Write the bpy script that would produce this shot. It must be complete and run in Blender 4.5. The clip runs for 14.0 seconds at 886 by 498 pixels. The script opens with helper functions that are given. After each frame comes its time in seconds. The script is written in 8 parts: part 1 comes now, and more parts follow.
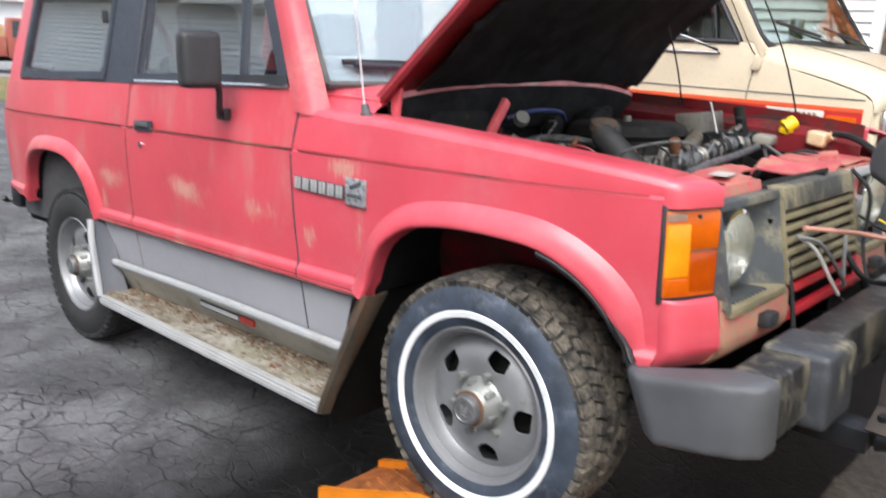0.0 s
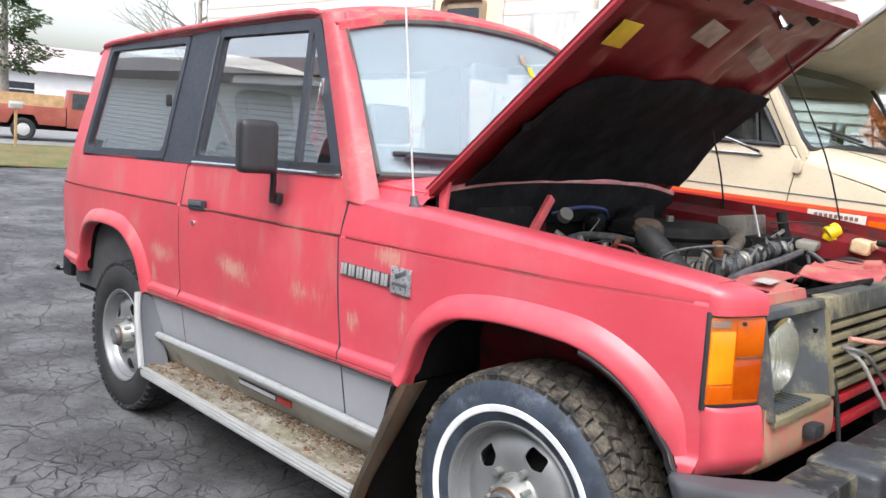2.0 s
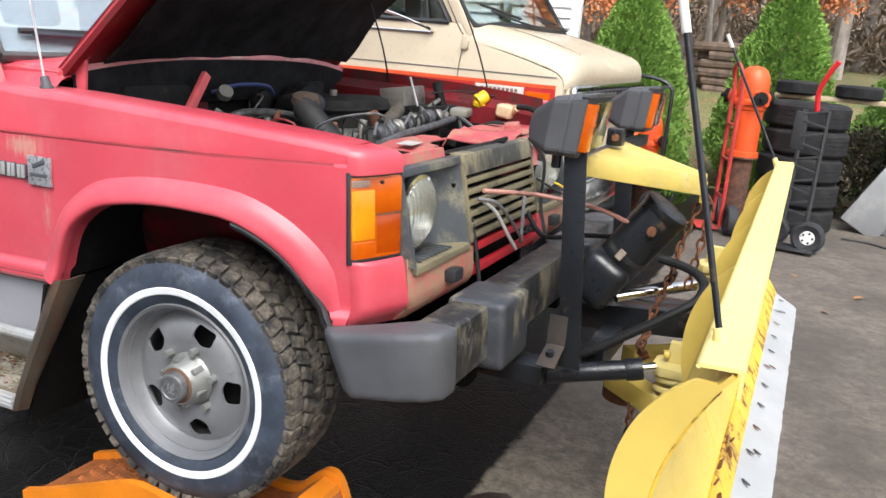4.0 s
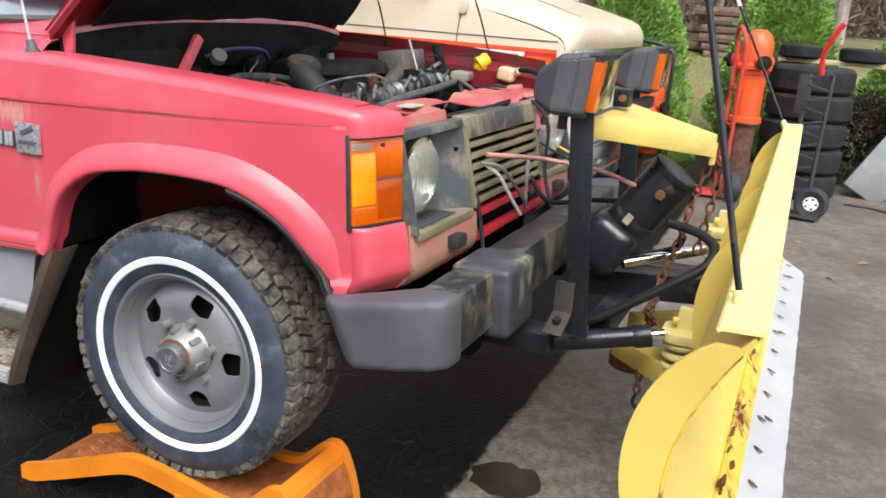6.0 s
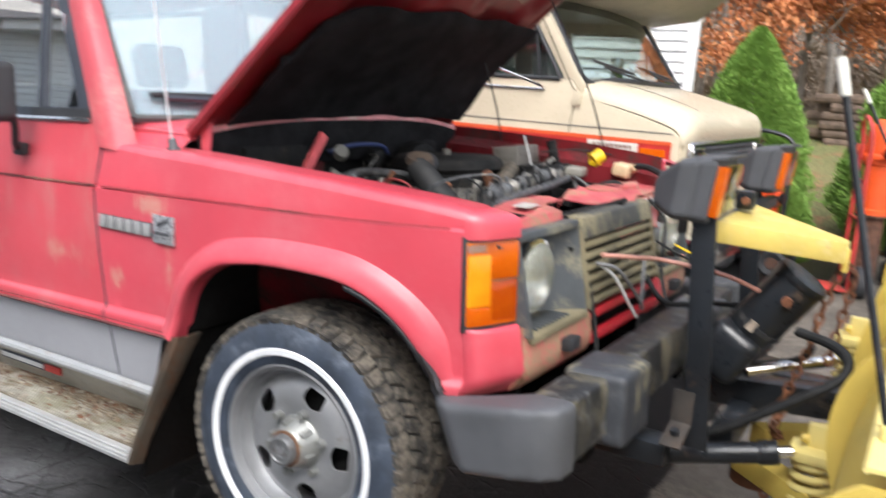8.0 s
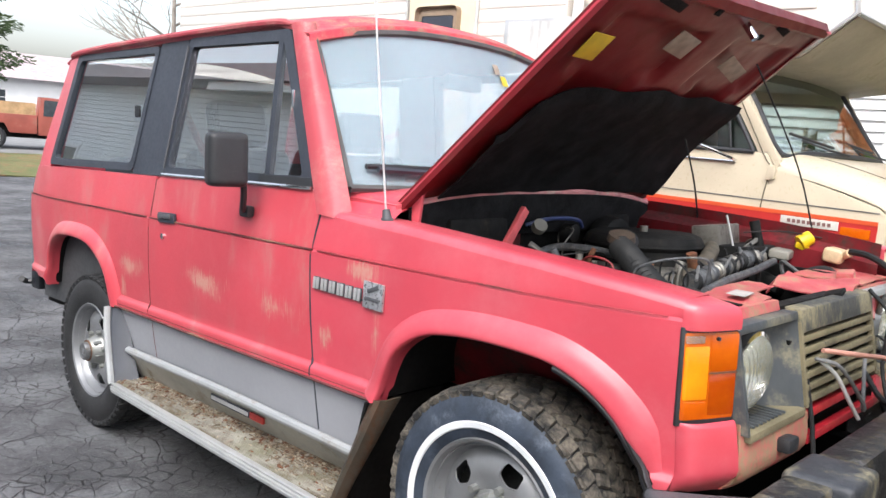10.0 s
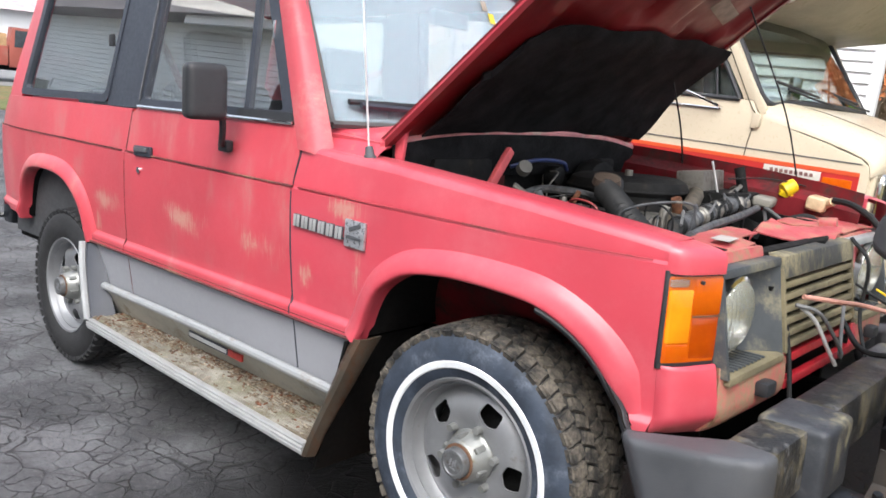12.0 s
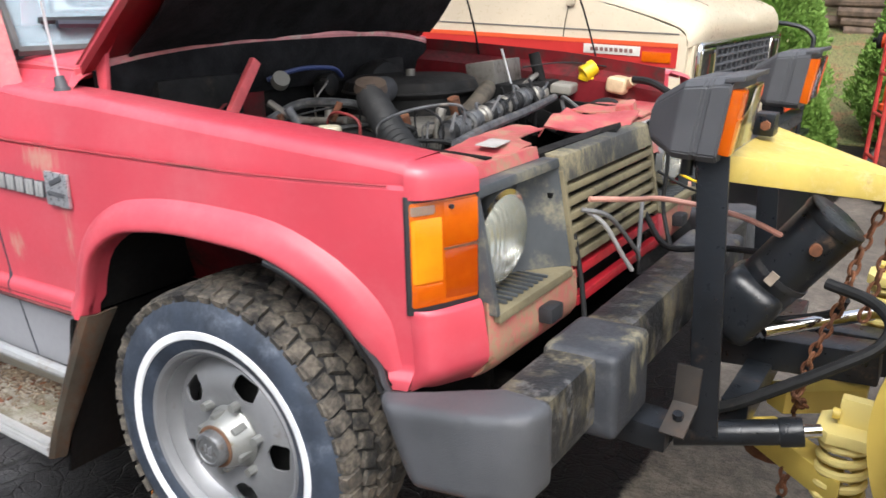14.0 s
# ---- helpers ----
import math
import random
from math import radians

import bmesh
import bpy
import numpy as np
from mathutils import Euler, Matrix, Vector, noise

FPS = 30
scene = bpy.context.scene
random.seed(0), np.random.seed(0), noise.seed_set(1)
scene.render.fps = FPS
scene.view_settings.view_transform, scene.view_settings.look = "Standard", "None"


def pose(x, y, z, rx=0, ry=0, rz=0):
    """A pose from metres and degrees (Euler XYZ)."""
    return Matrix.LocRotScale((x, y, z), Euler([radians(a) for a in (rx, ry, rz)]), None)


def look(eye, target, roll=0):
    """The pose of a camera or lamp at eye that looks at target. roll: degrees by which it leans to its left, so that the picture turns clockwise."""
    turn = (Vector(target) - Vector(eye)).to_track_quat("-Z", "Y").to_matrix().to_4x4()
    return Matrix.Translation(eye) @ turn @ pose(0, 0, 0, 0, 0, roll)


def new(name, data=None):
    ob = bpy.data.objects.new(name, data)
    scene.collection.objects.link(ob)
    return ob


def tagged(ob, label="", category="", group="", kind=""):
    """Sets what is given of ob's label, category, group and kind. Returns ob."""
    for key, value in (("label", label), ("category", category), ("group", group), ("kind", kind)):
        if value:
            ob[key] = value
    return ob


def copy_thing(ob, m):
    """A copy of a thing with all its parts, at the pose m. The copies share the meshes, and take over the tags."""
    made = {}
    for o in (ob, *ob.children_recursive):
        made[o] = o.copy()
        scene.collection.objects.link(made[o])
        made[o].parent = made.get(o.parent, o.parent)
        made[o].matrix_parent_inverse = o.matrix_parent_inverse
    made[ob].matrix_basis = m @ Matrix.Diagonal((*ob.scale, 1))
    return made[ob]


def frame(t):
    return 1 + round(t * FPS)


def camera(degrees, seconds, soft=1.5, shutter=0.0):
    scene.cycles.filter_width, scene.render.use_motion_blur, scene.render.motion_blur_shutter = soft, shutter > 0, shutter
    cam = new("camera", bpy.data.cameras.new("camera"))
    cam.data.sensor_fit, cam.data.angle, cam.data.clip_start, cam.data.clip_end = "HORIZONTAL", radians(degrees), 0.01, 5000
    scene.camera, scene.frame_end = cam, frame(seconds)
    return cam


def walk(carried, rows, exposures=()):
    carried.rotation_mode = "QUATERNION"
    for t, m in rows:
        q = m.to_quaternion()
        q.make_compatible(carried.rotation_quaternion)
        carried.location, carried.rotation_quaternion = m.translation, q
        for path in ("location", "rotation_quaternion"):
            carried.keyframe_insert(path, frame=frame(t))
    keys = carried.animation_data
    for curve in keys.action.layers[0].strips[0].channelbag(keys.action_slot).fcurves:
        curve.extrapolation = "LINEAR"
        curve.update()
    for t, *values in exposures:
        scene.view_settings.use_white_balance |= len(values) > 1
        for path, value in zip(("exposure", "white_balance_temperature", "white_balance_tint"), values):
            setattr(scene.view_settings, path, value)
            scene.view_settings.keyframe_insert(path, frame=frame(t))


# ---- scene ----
cam = camera(58.0, 14.0, shutter=0.4)
PATH = [
    (0, (1.245, -2.299, 1.439), (-0.058, -0.865, 0.94), 3.2),
    (0.5, (1.244, -2.331, 1.465), (-0.165, -0.955, 1.114), 3.2),
    (1, (1.252, -2.334, 1.466), (-0.162, -0.949, 1.177), 4.8),
    (1.5, (1.251, -2.34, 1.475), (-0.147, -0.945, 1.155), 5.5),
    (2, (1.241, -2.342, 1.472), (-0.158, -0.946, 1.166), 5.3),
    (2.5, (1.247, -2.332, 1.472), (-0.123, -0.902, 1.188), 4.4),
    (3, (1.296, -2.296, 1.461), (0.103, -0.725, 1.137), 4.0),
    (3.5, (1.381, -2.275, 1.444), (0.485, -0.548, 0.983), 4.9),
    (3.7, (1.399, -2.279, 1.442), (0.588, -0.518, 0.953), 5.0),
    (5.8, (1.37, -2.229, 1.41), (0.607, -0.47, 0.842), 3.8),
    (6, (1.367, -2.232, 1.409), (0.59, -0.482, 0.832), 4.1),
    (6.5, (1.354, -2.238, 1.413), (0.499, -0.528, 0.826), 4.0),
    (7, (1.367, -2.193, 1.424), (0.568, -0.429, 0.925), 1.2),
    (7.4, (1.367, -2.158, 1.428), (0.633, -0.370, 0.908), 3.0),
    (7.5, (1.363, -2.152, 1.422), (0.622, -0.373, 0.887), 3.7),
    (8, (1.333, -2.226, 1.453), (0.295, -0.564, 1.051), 3.9),
    (8.5, (1.266, -2.27, 1.506), (0.084, -0.691, 1.176), 5.2),
    (9, (1.247, -2.293, 1.499), (-0.048, -0.793, 1.229), 5.2),
    (9.2, (1.245, -2.305, 1.495), (-0.099, -0.845, 1.242), 4.4),
    (11.3, (1.204, -2.314, 1.497), (-0.135, -0.87, 1.144), 6.1),
    (11.5, (1.203, -2.306, 1.491), (-0.126, -0.857, 1.123), 6.4),
    (12, (1.204, -2.297, 1.476), (-0.095, -0.836, 1.055), 6.5),
    (12.5, (1.207, -2.27, 1.466), (-0.03, -0.768, 1.0), 6.6),
    (13, (1.216, -2.177, 1.448), (0.045, -0.632, 0.956), 4.6),
    (13.5, (1.218, -1.994, 1.445), (0.165, -0.39, 0.882), 3.4),
    (14, (1.228, -1.828, 1.476), (0.21, -0.226, 0.847), 1.5),
]
walk(cam, [(t, look(eye, target, roll)) for t, eye, target, roll in PATH])

# ---- world and light: bright overcast sky ----
world = bpy.data.worlds.new("world")
scene.world = world
world.use_nodes = True
wn = world.node_tree
wn.nodes.clear()
sky = wn.nodes.new("ShaderNodeTexSky")
sky.sky_type, sky.sun_disc = "NISHITA", False
sky.sun_elevation, sky.sun_rotation = radians(50), radians(150)
sky.air_density, sky.dust_density, sky.ozone_density = 1.0, 4.0, 1.0
hsv = wn.nodes.new("ShaderNodeHueSaturation")
hsv.inputs["Saturation"].default_value = 0.50
bg = wn.nodes.new("ShaderNodeBackground")
bg.inputs["Strength"].default_value = 0.36
wo = wn.nodes.new("ShaderNodeOutputWorld")
wn.links.new(sky.outputs[0], hsv.inputs["Color"])
wn.links.new(hsv.outputs[0], bg.inputs["Color"])
wn.links.new(bg.outputs[0], wo.inputs["Surface"])

sun_data = bpy.data.lights.new("sun", "SUN")
sun_data.energy, sun_data.angle, sun_data.color = 1.5, radians(30), (0.87, 0.957, 1.05)
sun = new("sun", sun_data)
sun.matrix_world = look((4, -9, 14), (0, 0, 0))
scene.view_settings.exposure = 0.16


# ---- materials ----
def nodes_of(name):
    m = bpy.data.materials.new(name)
    m.use_nodes = True
    nt = m.node_tree
    return m, nt, nt.nodes["Principled BSDF"]


def link(nt, a, b):
    nt.links.new(a, b)


def noise_node(nt, vec, scale, detail=4.0, rough=0.6, stretch=None):
    n = nt.nodes.new("ShaderNodeTexNoise")
    n.inputs["Scale"].default_value, n.inputs["Detail"].default_value, n.inputs["Roughness"].default_value = scale, detail, rough
    if stretch:
        mp = nt.nodes.new("ShaderNodeMapping")
        mp.inputs["Scale"].default_value = stretch
        link(nt, vec, mp.inputs["Vector"])
        vec = mp.outputs["Vector"]
    link(nt, vec, n.inputs["Vector"])
    return n.outputs["Fac"]


def ramp_node(nt, fac, lo, hi, a=0.0, b=1.0):
    n = nt.nodes.new("ShaderNodeMapRange")
    n.interpolation_type = "SMOOTHSTEP"
    for k, v in zip(("From Min", "From Max", "To Min", "To Max"), (lo, hi, a, b)):
        n.inputs[k].default_value = v
    link(nt, fac, n.inputs["Value"])
    return n.outputs["Result"]


def math_node(nt, op, a, b):
    n = nt.nodes.new("ShaderNodeMath")
    n.operation = op
    for i, v in enumerate((a, b)):
        if isinstance(v, (int, float)):
            n.inputs[i].default_value = v
        else:
            link(nt, v, n.inputs[i])
    return n.outputs[0]


def mix_node(nt, fac, a, b):
    n = nt.nodes.new("ShaderNodeMix")
    n.data_type = "RGBA"
    for i, v in ((0, fac), (6, a), (7, b)):
        if isinstance(v, (int, float)):
            n.inputs[i].default_value = v
        elif isinstance(v, tuple):
            n.inputs[i].default_value = (*v, 1.0)
        else:
            link(nt, v, n.inputs[i])
    return n.outputs[2]


def bump_node(nt, bsdf, height, strength, distance=0.01):
    n = nt.nodes.new("ShaderNodeBump")
    n.inputs["Strength"].default_value, n.inputs["Distance"].default_value = strength, distance
    link(nt, height, n.inputs["Height"])
    link(nt, n.outputs["Normal"], bsdf.inputs["Normal"])


def surface(name, base, rough=0.6, metal=0.0, vary=0.15, scale=6.0, dirt=None, dirt_at=(0.55, 0.75), dirt_scale=3.0, stretch=None,
            bump=0.15, bump_scale=60.0, coat=0.0, second=None, second_at=(0.6, 0.7), second_scale=9.0, each=0.0, band=None, spots=(), spot_dirt=(0.52, 0.38, 0.28), spec=0.5):
    """A worn surface: base colour with soft variation, up to two kinds of dirt with their own shapes, and fine relief."""
    m, nt, b = nodes_of(name)
    tc = nt.nodes.new("ShaderNodeTexCoord").outputs["Object"]
    big = noise_node(nt, tc, scale)
    fine = noise_node(nt, tc, bump_scale, 3.0)
    lo, hi = tuple(c * (1 - vary) for c in base), tuple(min(1.0, c * (1 + vary)) for c in base)
    col = mix_node(nt, ramp_node(nt, big, 0.3, 0.7), lo, hi)
    rgh = ramp_node(nt, fine, 0.2, 0.8, max(0.02, rough - 0.08), min(1.0, rough + 0.08))
    if each:
        info = nt.nodes.new("ShaderNodeObjectInfo").outputs["Random"]
        col = mix_node(nt, math_node(nt, "MULTIPLY", info, each), col, tuple(c * 0.35 for c in base))
    if dirt:
        d = math_node(nt, "MULTIPLY", ramp_node(nt, noise_node(nt, tc, dirt_scale, 8.0, 0.7, stretch), *dirt_at), ramp_node(nt, fine, 0.3, 0.6, 0.45, 1.0))
        if band:
            sep = nt.nodes.new("ShaderNodeSeparateXYZ")
            link(nt, tc, sep.inputs[0])
            z = sep.outputs[2]
            d = math_node(nt, "MULTIPLY", d, math_node(nt, "MULTIPLY", ramp_node(nt, z, band[0], band[0] + 0.05), ramp_node(nt, z, band[1] - 0.06, band[1], 1.0, 0.0)))
        col = mix_node(nt, d, col, dirt)
        rgh = math_node(nt, "ADD", rgh, math_node(nt, "MULTIPLY", d, 0.25))
    if second:
        d = ramp_node(nt, noise_node(nt, tc, second_scale, 8.0, 0.75), *second_at)
        col = mix_node(nt, d, col, second)
    if spots:
        streak = noise_node(nt, tc, 60.0, 8.0, 0.8, (2.2, 1.0, 0.17))
        cloud = noise_node(nt, tc, 9.0, 4.0, 0.6)
        for u, w, ru, rw in spots:
            off = nt.nodes.new("ShaderNodeVectorMath")
            off.operation = "MULTIPLY_ADD"
            link(nt, tc, off.inputs[0])
            off.inputs[1].default_value = (1 / ru, 0.0, 1 / rw)
            off.inputs[2].default_value = (-u / ru, 0.0, -w / rw)
            far = nt.nodes.new("ShaderNodeVectorMath")
            far.operation = "LENGTH"
            link(nt, off.outputs[0], far.inputs[0])
            near = math_node(nt, "SUBTRACT", math_node(nt, "ADD", streak, math_node(nt, "MULTIPLY", cloud, 0.5)), math_node(nt, "MULTIPLY", far.outputs["Value"], 0.30))
            col = mix_node(nt, math_node(nt, "MULTIPLY", ramp_node(nt, near, 0.54, 0.74, 0.0, 0.62), ramp_node(nt, fine, 0.3, 0.6, 0.6, 1.0)), col, spot_dirt)
    link(nt, col, b.inputs["Base Color"])
    link(nt, rgh, b.inputs["Roughness"])
    b.inputs["Metallic"].default_value = metal
    b.inputs["Coat Weight"].default_value = coat
    b.inputs["Coat Roughness"].default_value = 0.35
    b.inputs["Specular IOR Level"].default_value = spec
    bump_node(nt, b, fine, bump, 0.004)
    return m


RED = (0.545, 0.056, 0.082)
red_paint = surface("red_paint", RED, 0.42, vary=0.10, scale=2.0, dirt=(0.45, 0.26, 0.18), dirt_at=(0.62, 0.85), dirt_scale=2.2, stretch=(1.2, 1.2, 0.55), bump=0.03, bump_scale=90, coat=0.55, second=(0.58, 0.125, 0.150), second_at=(0.42, 0.80), second_scale=1.6, spots=((-0.44, 0.965, 0.15, 0.045), (-0.375, 0.80, 0.035, 0.12), (-0.62, 0.74, 0.05, 0.06)))
red_scuffed = surface("red_paint_scuffed", (0.53, 0.054, 0.074), 0.42, vary=0.10, scale=2.0, dirt=(0.50, 0.22, 0.20), dirt_at=(0.50, 0.75), dirt_scale=3.0, stretch=(1.5, 1.0, 0.5), bump=0.03, bump_scale=110, coat=0.6, second=(0.56, 0.105, 0.135), second_at=(0.46, 0.90), second_scale=1.6, spots=((-1.33, 0.815, 0.20, 0.07), (-0.87, 0.79, 0.18, 0.06), (-1.93, 0.80, 0.16, 0.08), (-2.02, 0.70, 0.05, 0.09)))
red_corner = surface("red_paint_splashed", RED, 0.42, vary=0.12, scale=3.0, dirt=(0.40, 0.24, 0.17), dirt_at=(0.56, 0.70), dirt_scale=26.0, stretch=(1, 1, 0.45), bump=0.05, coat=0.5, second=(0.30, 0.035, 0.04), second_at=(0.55, 0.85), second_scale=7.0)
red_chalky = surface("red_paint_chalky", (0.42, 0.058, 0.074), 0.50, vary=0.10, scale=2.0, dirt=(0.50, 0.28, 0.24), dirt_at=(0.45, 0.75), dirt_scale=3.0, bump=0.05, bump_scale=90)
red_dirty = surface("red_paint_muddy", RED, 0.5, vary=0.15, scale=4.0, dirt=(0.33, 0.23, 0.14), dirt_at=(0.36, 0.56), dirt_scale=7.0, stretch=(1, 1, 0.40), bump=0.1, coat=0.3, second=(0.22, 0.12, 0.06), second_at=(0.56, 0.66), second_scale=18.0)
# faded cowl paint with debris, paled further to put light into its colour
cowl_lit_pink = surface("weathered_lit_cowl_paint", (0.62, 0.26, 0.27), 0.7, vary=0.25, scale=14.0, dirt=(0.60, 0.50, 0.44), dirt_at=(0.52, 0.66), dirt_scale=16.0, second=(0.10, 0.07, 0.05), second_at=(0.62, 0.68), second_scale=22.0, bump=0.3)
red_mossy = surface("red_paint_mossy", RED, 0.6, vary=0.15, scale=4.0, dirt=(0.36, 0.25, 0.17), dirt_at=(0.40, 0.66), dirt_scale=14.0, bump=0.25)
red_bar = surface("red_grille_bar", (0.36, 0.012, 0.022), 0.4, vary=0.2, scale=8.0, dirt=(0.16, 0.08, 0.05), dirt_at=(0.6, 0.75), dirt_scale=16.0, coat=0.3)
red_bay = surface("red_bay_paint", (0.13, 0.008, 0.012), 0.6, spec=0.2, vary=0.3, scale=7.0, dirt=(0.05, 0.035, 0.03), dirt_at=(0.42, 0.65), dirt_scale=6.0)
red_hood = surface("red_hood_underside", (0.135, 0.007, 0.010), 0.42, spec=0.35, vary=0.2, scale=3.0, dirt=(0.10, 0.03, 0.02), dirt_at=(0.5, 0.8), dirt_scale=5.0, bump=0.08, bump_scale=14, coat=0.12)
grey_paint = surface("grey_paint", (0.29, 0.295, 0.315), 0.5, vary=0.08, scale=2.0, dirt=(0.20, 0.16, 0.12), dirt_at=(0.62, 0.85), dirt_scale=5.0, bump=0.05)
silver_sill = surface("silver_sill", (0.34, 0.35, 0.355), 0.45, 0.2, vary=0.1, dirt=(0.20, 0.16, 0.10), dirt_at=(0.52, 0.75), dirt_scale=6.0)
sill_dirty = surface("dirty_sill_plate", (0.40, 0.39, 0.34), 0.6, 0.1, vary=0.15, dirt=(0.20, 0.14, 0.075), dirt_at=(0.50, 0.74), dirt_scale=5.0, second=(0.30, 0.31, 0.31), second_at=(0.5, 0.65), second_scale=3.0)
alu = surface("brushed_aluminium", (0.58, 0.58, 0.57), 0.42, 0.6, vary=0.1, dirt=(0.25, 0.20, 0.14), dirt_at=(0.6, 0.85), dirt_scale=8.0)
twig_grey = surface("dry_twig_bits", (0.30, 0.26, 0.20), 0.8, vary=0.4, scale=60.0)
board_dirty = surface("dirty_tread", (0.28, 0.265, 0.225), 0.7, 0.15, vary=0.3, scale=14.0, dirt=(0.13, 0.095, 0.06), dirt_at=(0.44, 0.60), dirt_scale=9.0, stretch=(0.7, 1.6, 1), bump=0.5, bump_scale=200, second=(0.20, 0.19, 0.13), second_at=(0.46, 0.66), second_scale=5.0)
leaf_litter = surface("leaf_litter", (0.14, 0.098, 0.064), 0.9, vary=0.6, scale=60.0, dirt=(0.38, 0.31, 0.23), dirt_at=(0.50, 0.64), dirt_scale=75.0, bump=0.9, bump_scale=220, second=(0.40, 0.38, 0.34), second_at=(0.54, 0.62), second_scale=9.0)
frame_black = surface("window_frame_black", (0.032, 0.037, 0.050), 0.45, vary=0.15, dirt=(0.09, 0.09, 0.09), dirt_at=(0.6, 0.9), bump=0.05)
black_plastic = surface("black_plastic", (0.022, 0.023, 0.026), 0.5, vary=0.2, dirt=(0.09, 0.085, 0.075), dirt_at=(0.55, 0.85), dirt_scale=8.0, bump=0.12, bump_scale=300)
bumper_block = surface("bumper_block_plastic", (0.040, 0.044, 0.052), 0.5, vary=0.2, scale=5.0, dirt=(0.24, 0.22, 0.15), dirt_at=(0.52, 0.66), dirt_scale=9.0, stretch=(1, 1, 0.5), bump=0.3, bump_scale=200, second=(0.11, 0.115, 0.12), second_at=(0.50, 0.75), second_scale=5.0)
bumper_grey = surface("bumper_plastic", (0.072, 0.075, 0.082), 0.55, vary=0.15, scale=5.0, dirt=(0.16, 0.155, 0.15), dirt_at=(0.60, 0.85), dirt_scale=7.0, bump=0.2, bump_scale=350)
bumper_dirty = surface("bumper_steel_mossy", (0.022, 0.023, 0.025), 0.45, vary=0.3, dirt=(0.20, 0.175, 0.115), dirt_at=(0.47, 0.68), dirt_scale=15.0, stretch=(1, 1, 0.40), bump=0.5, bump_scale=120, second=(0.10, 0.10, 0.10), second_at=(0.52, 0.62), second_scale=16.0)
black_steel = surface("black_painted_steel", (0.010, 0.012, 0.015), 0.33, vary=0.3, dirt=(0.12, 0.075, 0.05), dirt_at=(0.58, 0.74), dirt_scale=11.0, bump=0.2, second=(0.10, 0.10, 0.10), second_at=(0.68, 0.74), second_scale=24.0)
rubber = surface("tyre_rubber", (0.020, 0.021, 0.024), 0.75, vary=0.25, scale=9.0, bump=0.2, bump_scale=150)
tread_mud = surface("muddy_tread_rubber", (0.022, 0.0215, 0.021), 0.85, vary=0.4, scale=12.0, dirt=(0.165, 0.142, 0.113), dirt_at=(0.38, 0.62), dirt_scale=13.0, bump=0.9, bump_scale=90)
tyre_side = surface("tyre_sidewall", (0.030, 0.040, 0.058), 0.6, vary=0.35, scale=8.0, dirt=(0.17, 0.20, 0.25), dirt_at=(0.48, 0.8), dirt_scale=11.0, bump=0.2, bump_scale=120)
white_ring = surface("white_ring_rubber", (0.72, 0.74, 0.76), 0.5, vary=0.06, scale=12.0, dirt=(0.4, 0.41, 0.42), dirt_at=(0.62, 0.85), dirt_scale=12.0)
rim_steel = surface("rim_silver_paint", (0.28, 0.285, 0.295), 0.42, 0.5, vary=0.12, scale=5.0, dirt=(0.16, 0.13, 0.10), dirt_at=(0.58, 0.8), dirt_scale=10.0, bump=0.06)
hub_cast = surface("hub_cast_metal", (0.25, 0.255, 0.245), 0.42, 0.5, vary=0.15, dirt=(0.20, 0.16, 0.08), dirt_at=(0.55, 0.75), dirt_scale=20.0)
hub_face = surface("hub_cap_dull", (0.17, 0.175, 0.18), 0.45, 0.5, vary=0.25, scale=30.0, dirt=(0.10, 0.08, 0.06), dirt_at=(0.5, 0.7), dirt_scale=40.0)
rust = surface("rusty_iron", (0.12, 0.045, 0.02), 0.85, vary=0.45, scale=25.0, dirt=(0.22, 0.10, 0.045), dirt_at=(0.5, 0.7), dirt_scale=18.0, bump=0.6)
chrome = surface("chrome", (0.75, 0.75, 0.75), 0.12, 1.0, vary=0.05, bump=0.02)
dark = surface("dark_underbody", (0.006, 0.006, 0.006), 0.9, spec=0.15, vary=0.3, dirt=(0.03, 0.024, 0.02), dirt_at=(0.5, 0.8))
insulation = surface("hood_insulation", (0.011, 0.011, 0.012), 0.9, vary=0.5, scale=12.0, bump=0.8, bump_scale=140, spec=0.15)
loom_grey = surface("dusty_loom_grey", (0.055, 0.058, 0.063), 0.6, vary=0.5, scale=35.0, dirt=(0.20, 0.18, 0.15), dirt_at=(0.5, 0.7), dirt_scale=14.0, bump=0.4)
engine_black = surface("engine_black", (0.010, 0.010, 0.010), 0.75, spec=0.2, vary=0.4, scale=12.0, dirt=(0.055, 0.047, 0.036), dirt_at=(0.55, 0.75), dirt_scale=9.0, bump=0.3)
engine_alu = surface("engine_cast_aluminium", (0.20, 0.19, 0.17), 0.5, 0.5, vary=0.3, dirt=(0.07, 0.055, 0.04), dirt_at=(0.45, 0.7), dirt_scale=14.0)
hose_black = surface("hose_rubber", (0.012, 0.0125, 0.013), 0.6, vary=0.3, scale=20.0, dirt=(0.075, 0.068, 0.056), dirt_at=(0.58, 0.80), dirt_scale=24.0, spec=0.3)
bar_dirty = surface("upper_bar_muddy", (0.050, 0.052, 0.050), 0.7, vary=0.2, scale=5.0, dirt=(0.24, 0.21, 0.13), dirt_at=(0.46, 0.62), dirt_scale=9.0, stretch=(1, 1, 0.5), bump=0.35, bump_scale=120)
grille_dirty = surface("grille_muddy", (0.17, 0.145, 0.085), 0.75, vary=0.25, scale=6.0, dirt=(0.035, 0.035, 0.036), dirt_at=(0.55, 0.72), dirt_scale=7.0, bump=0.35, bump_scale=120)
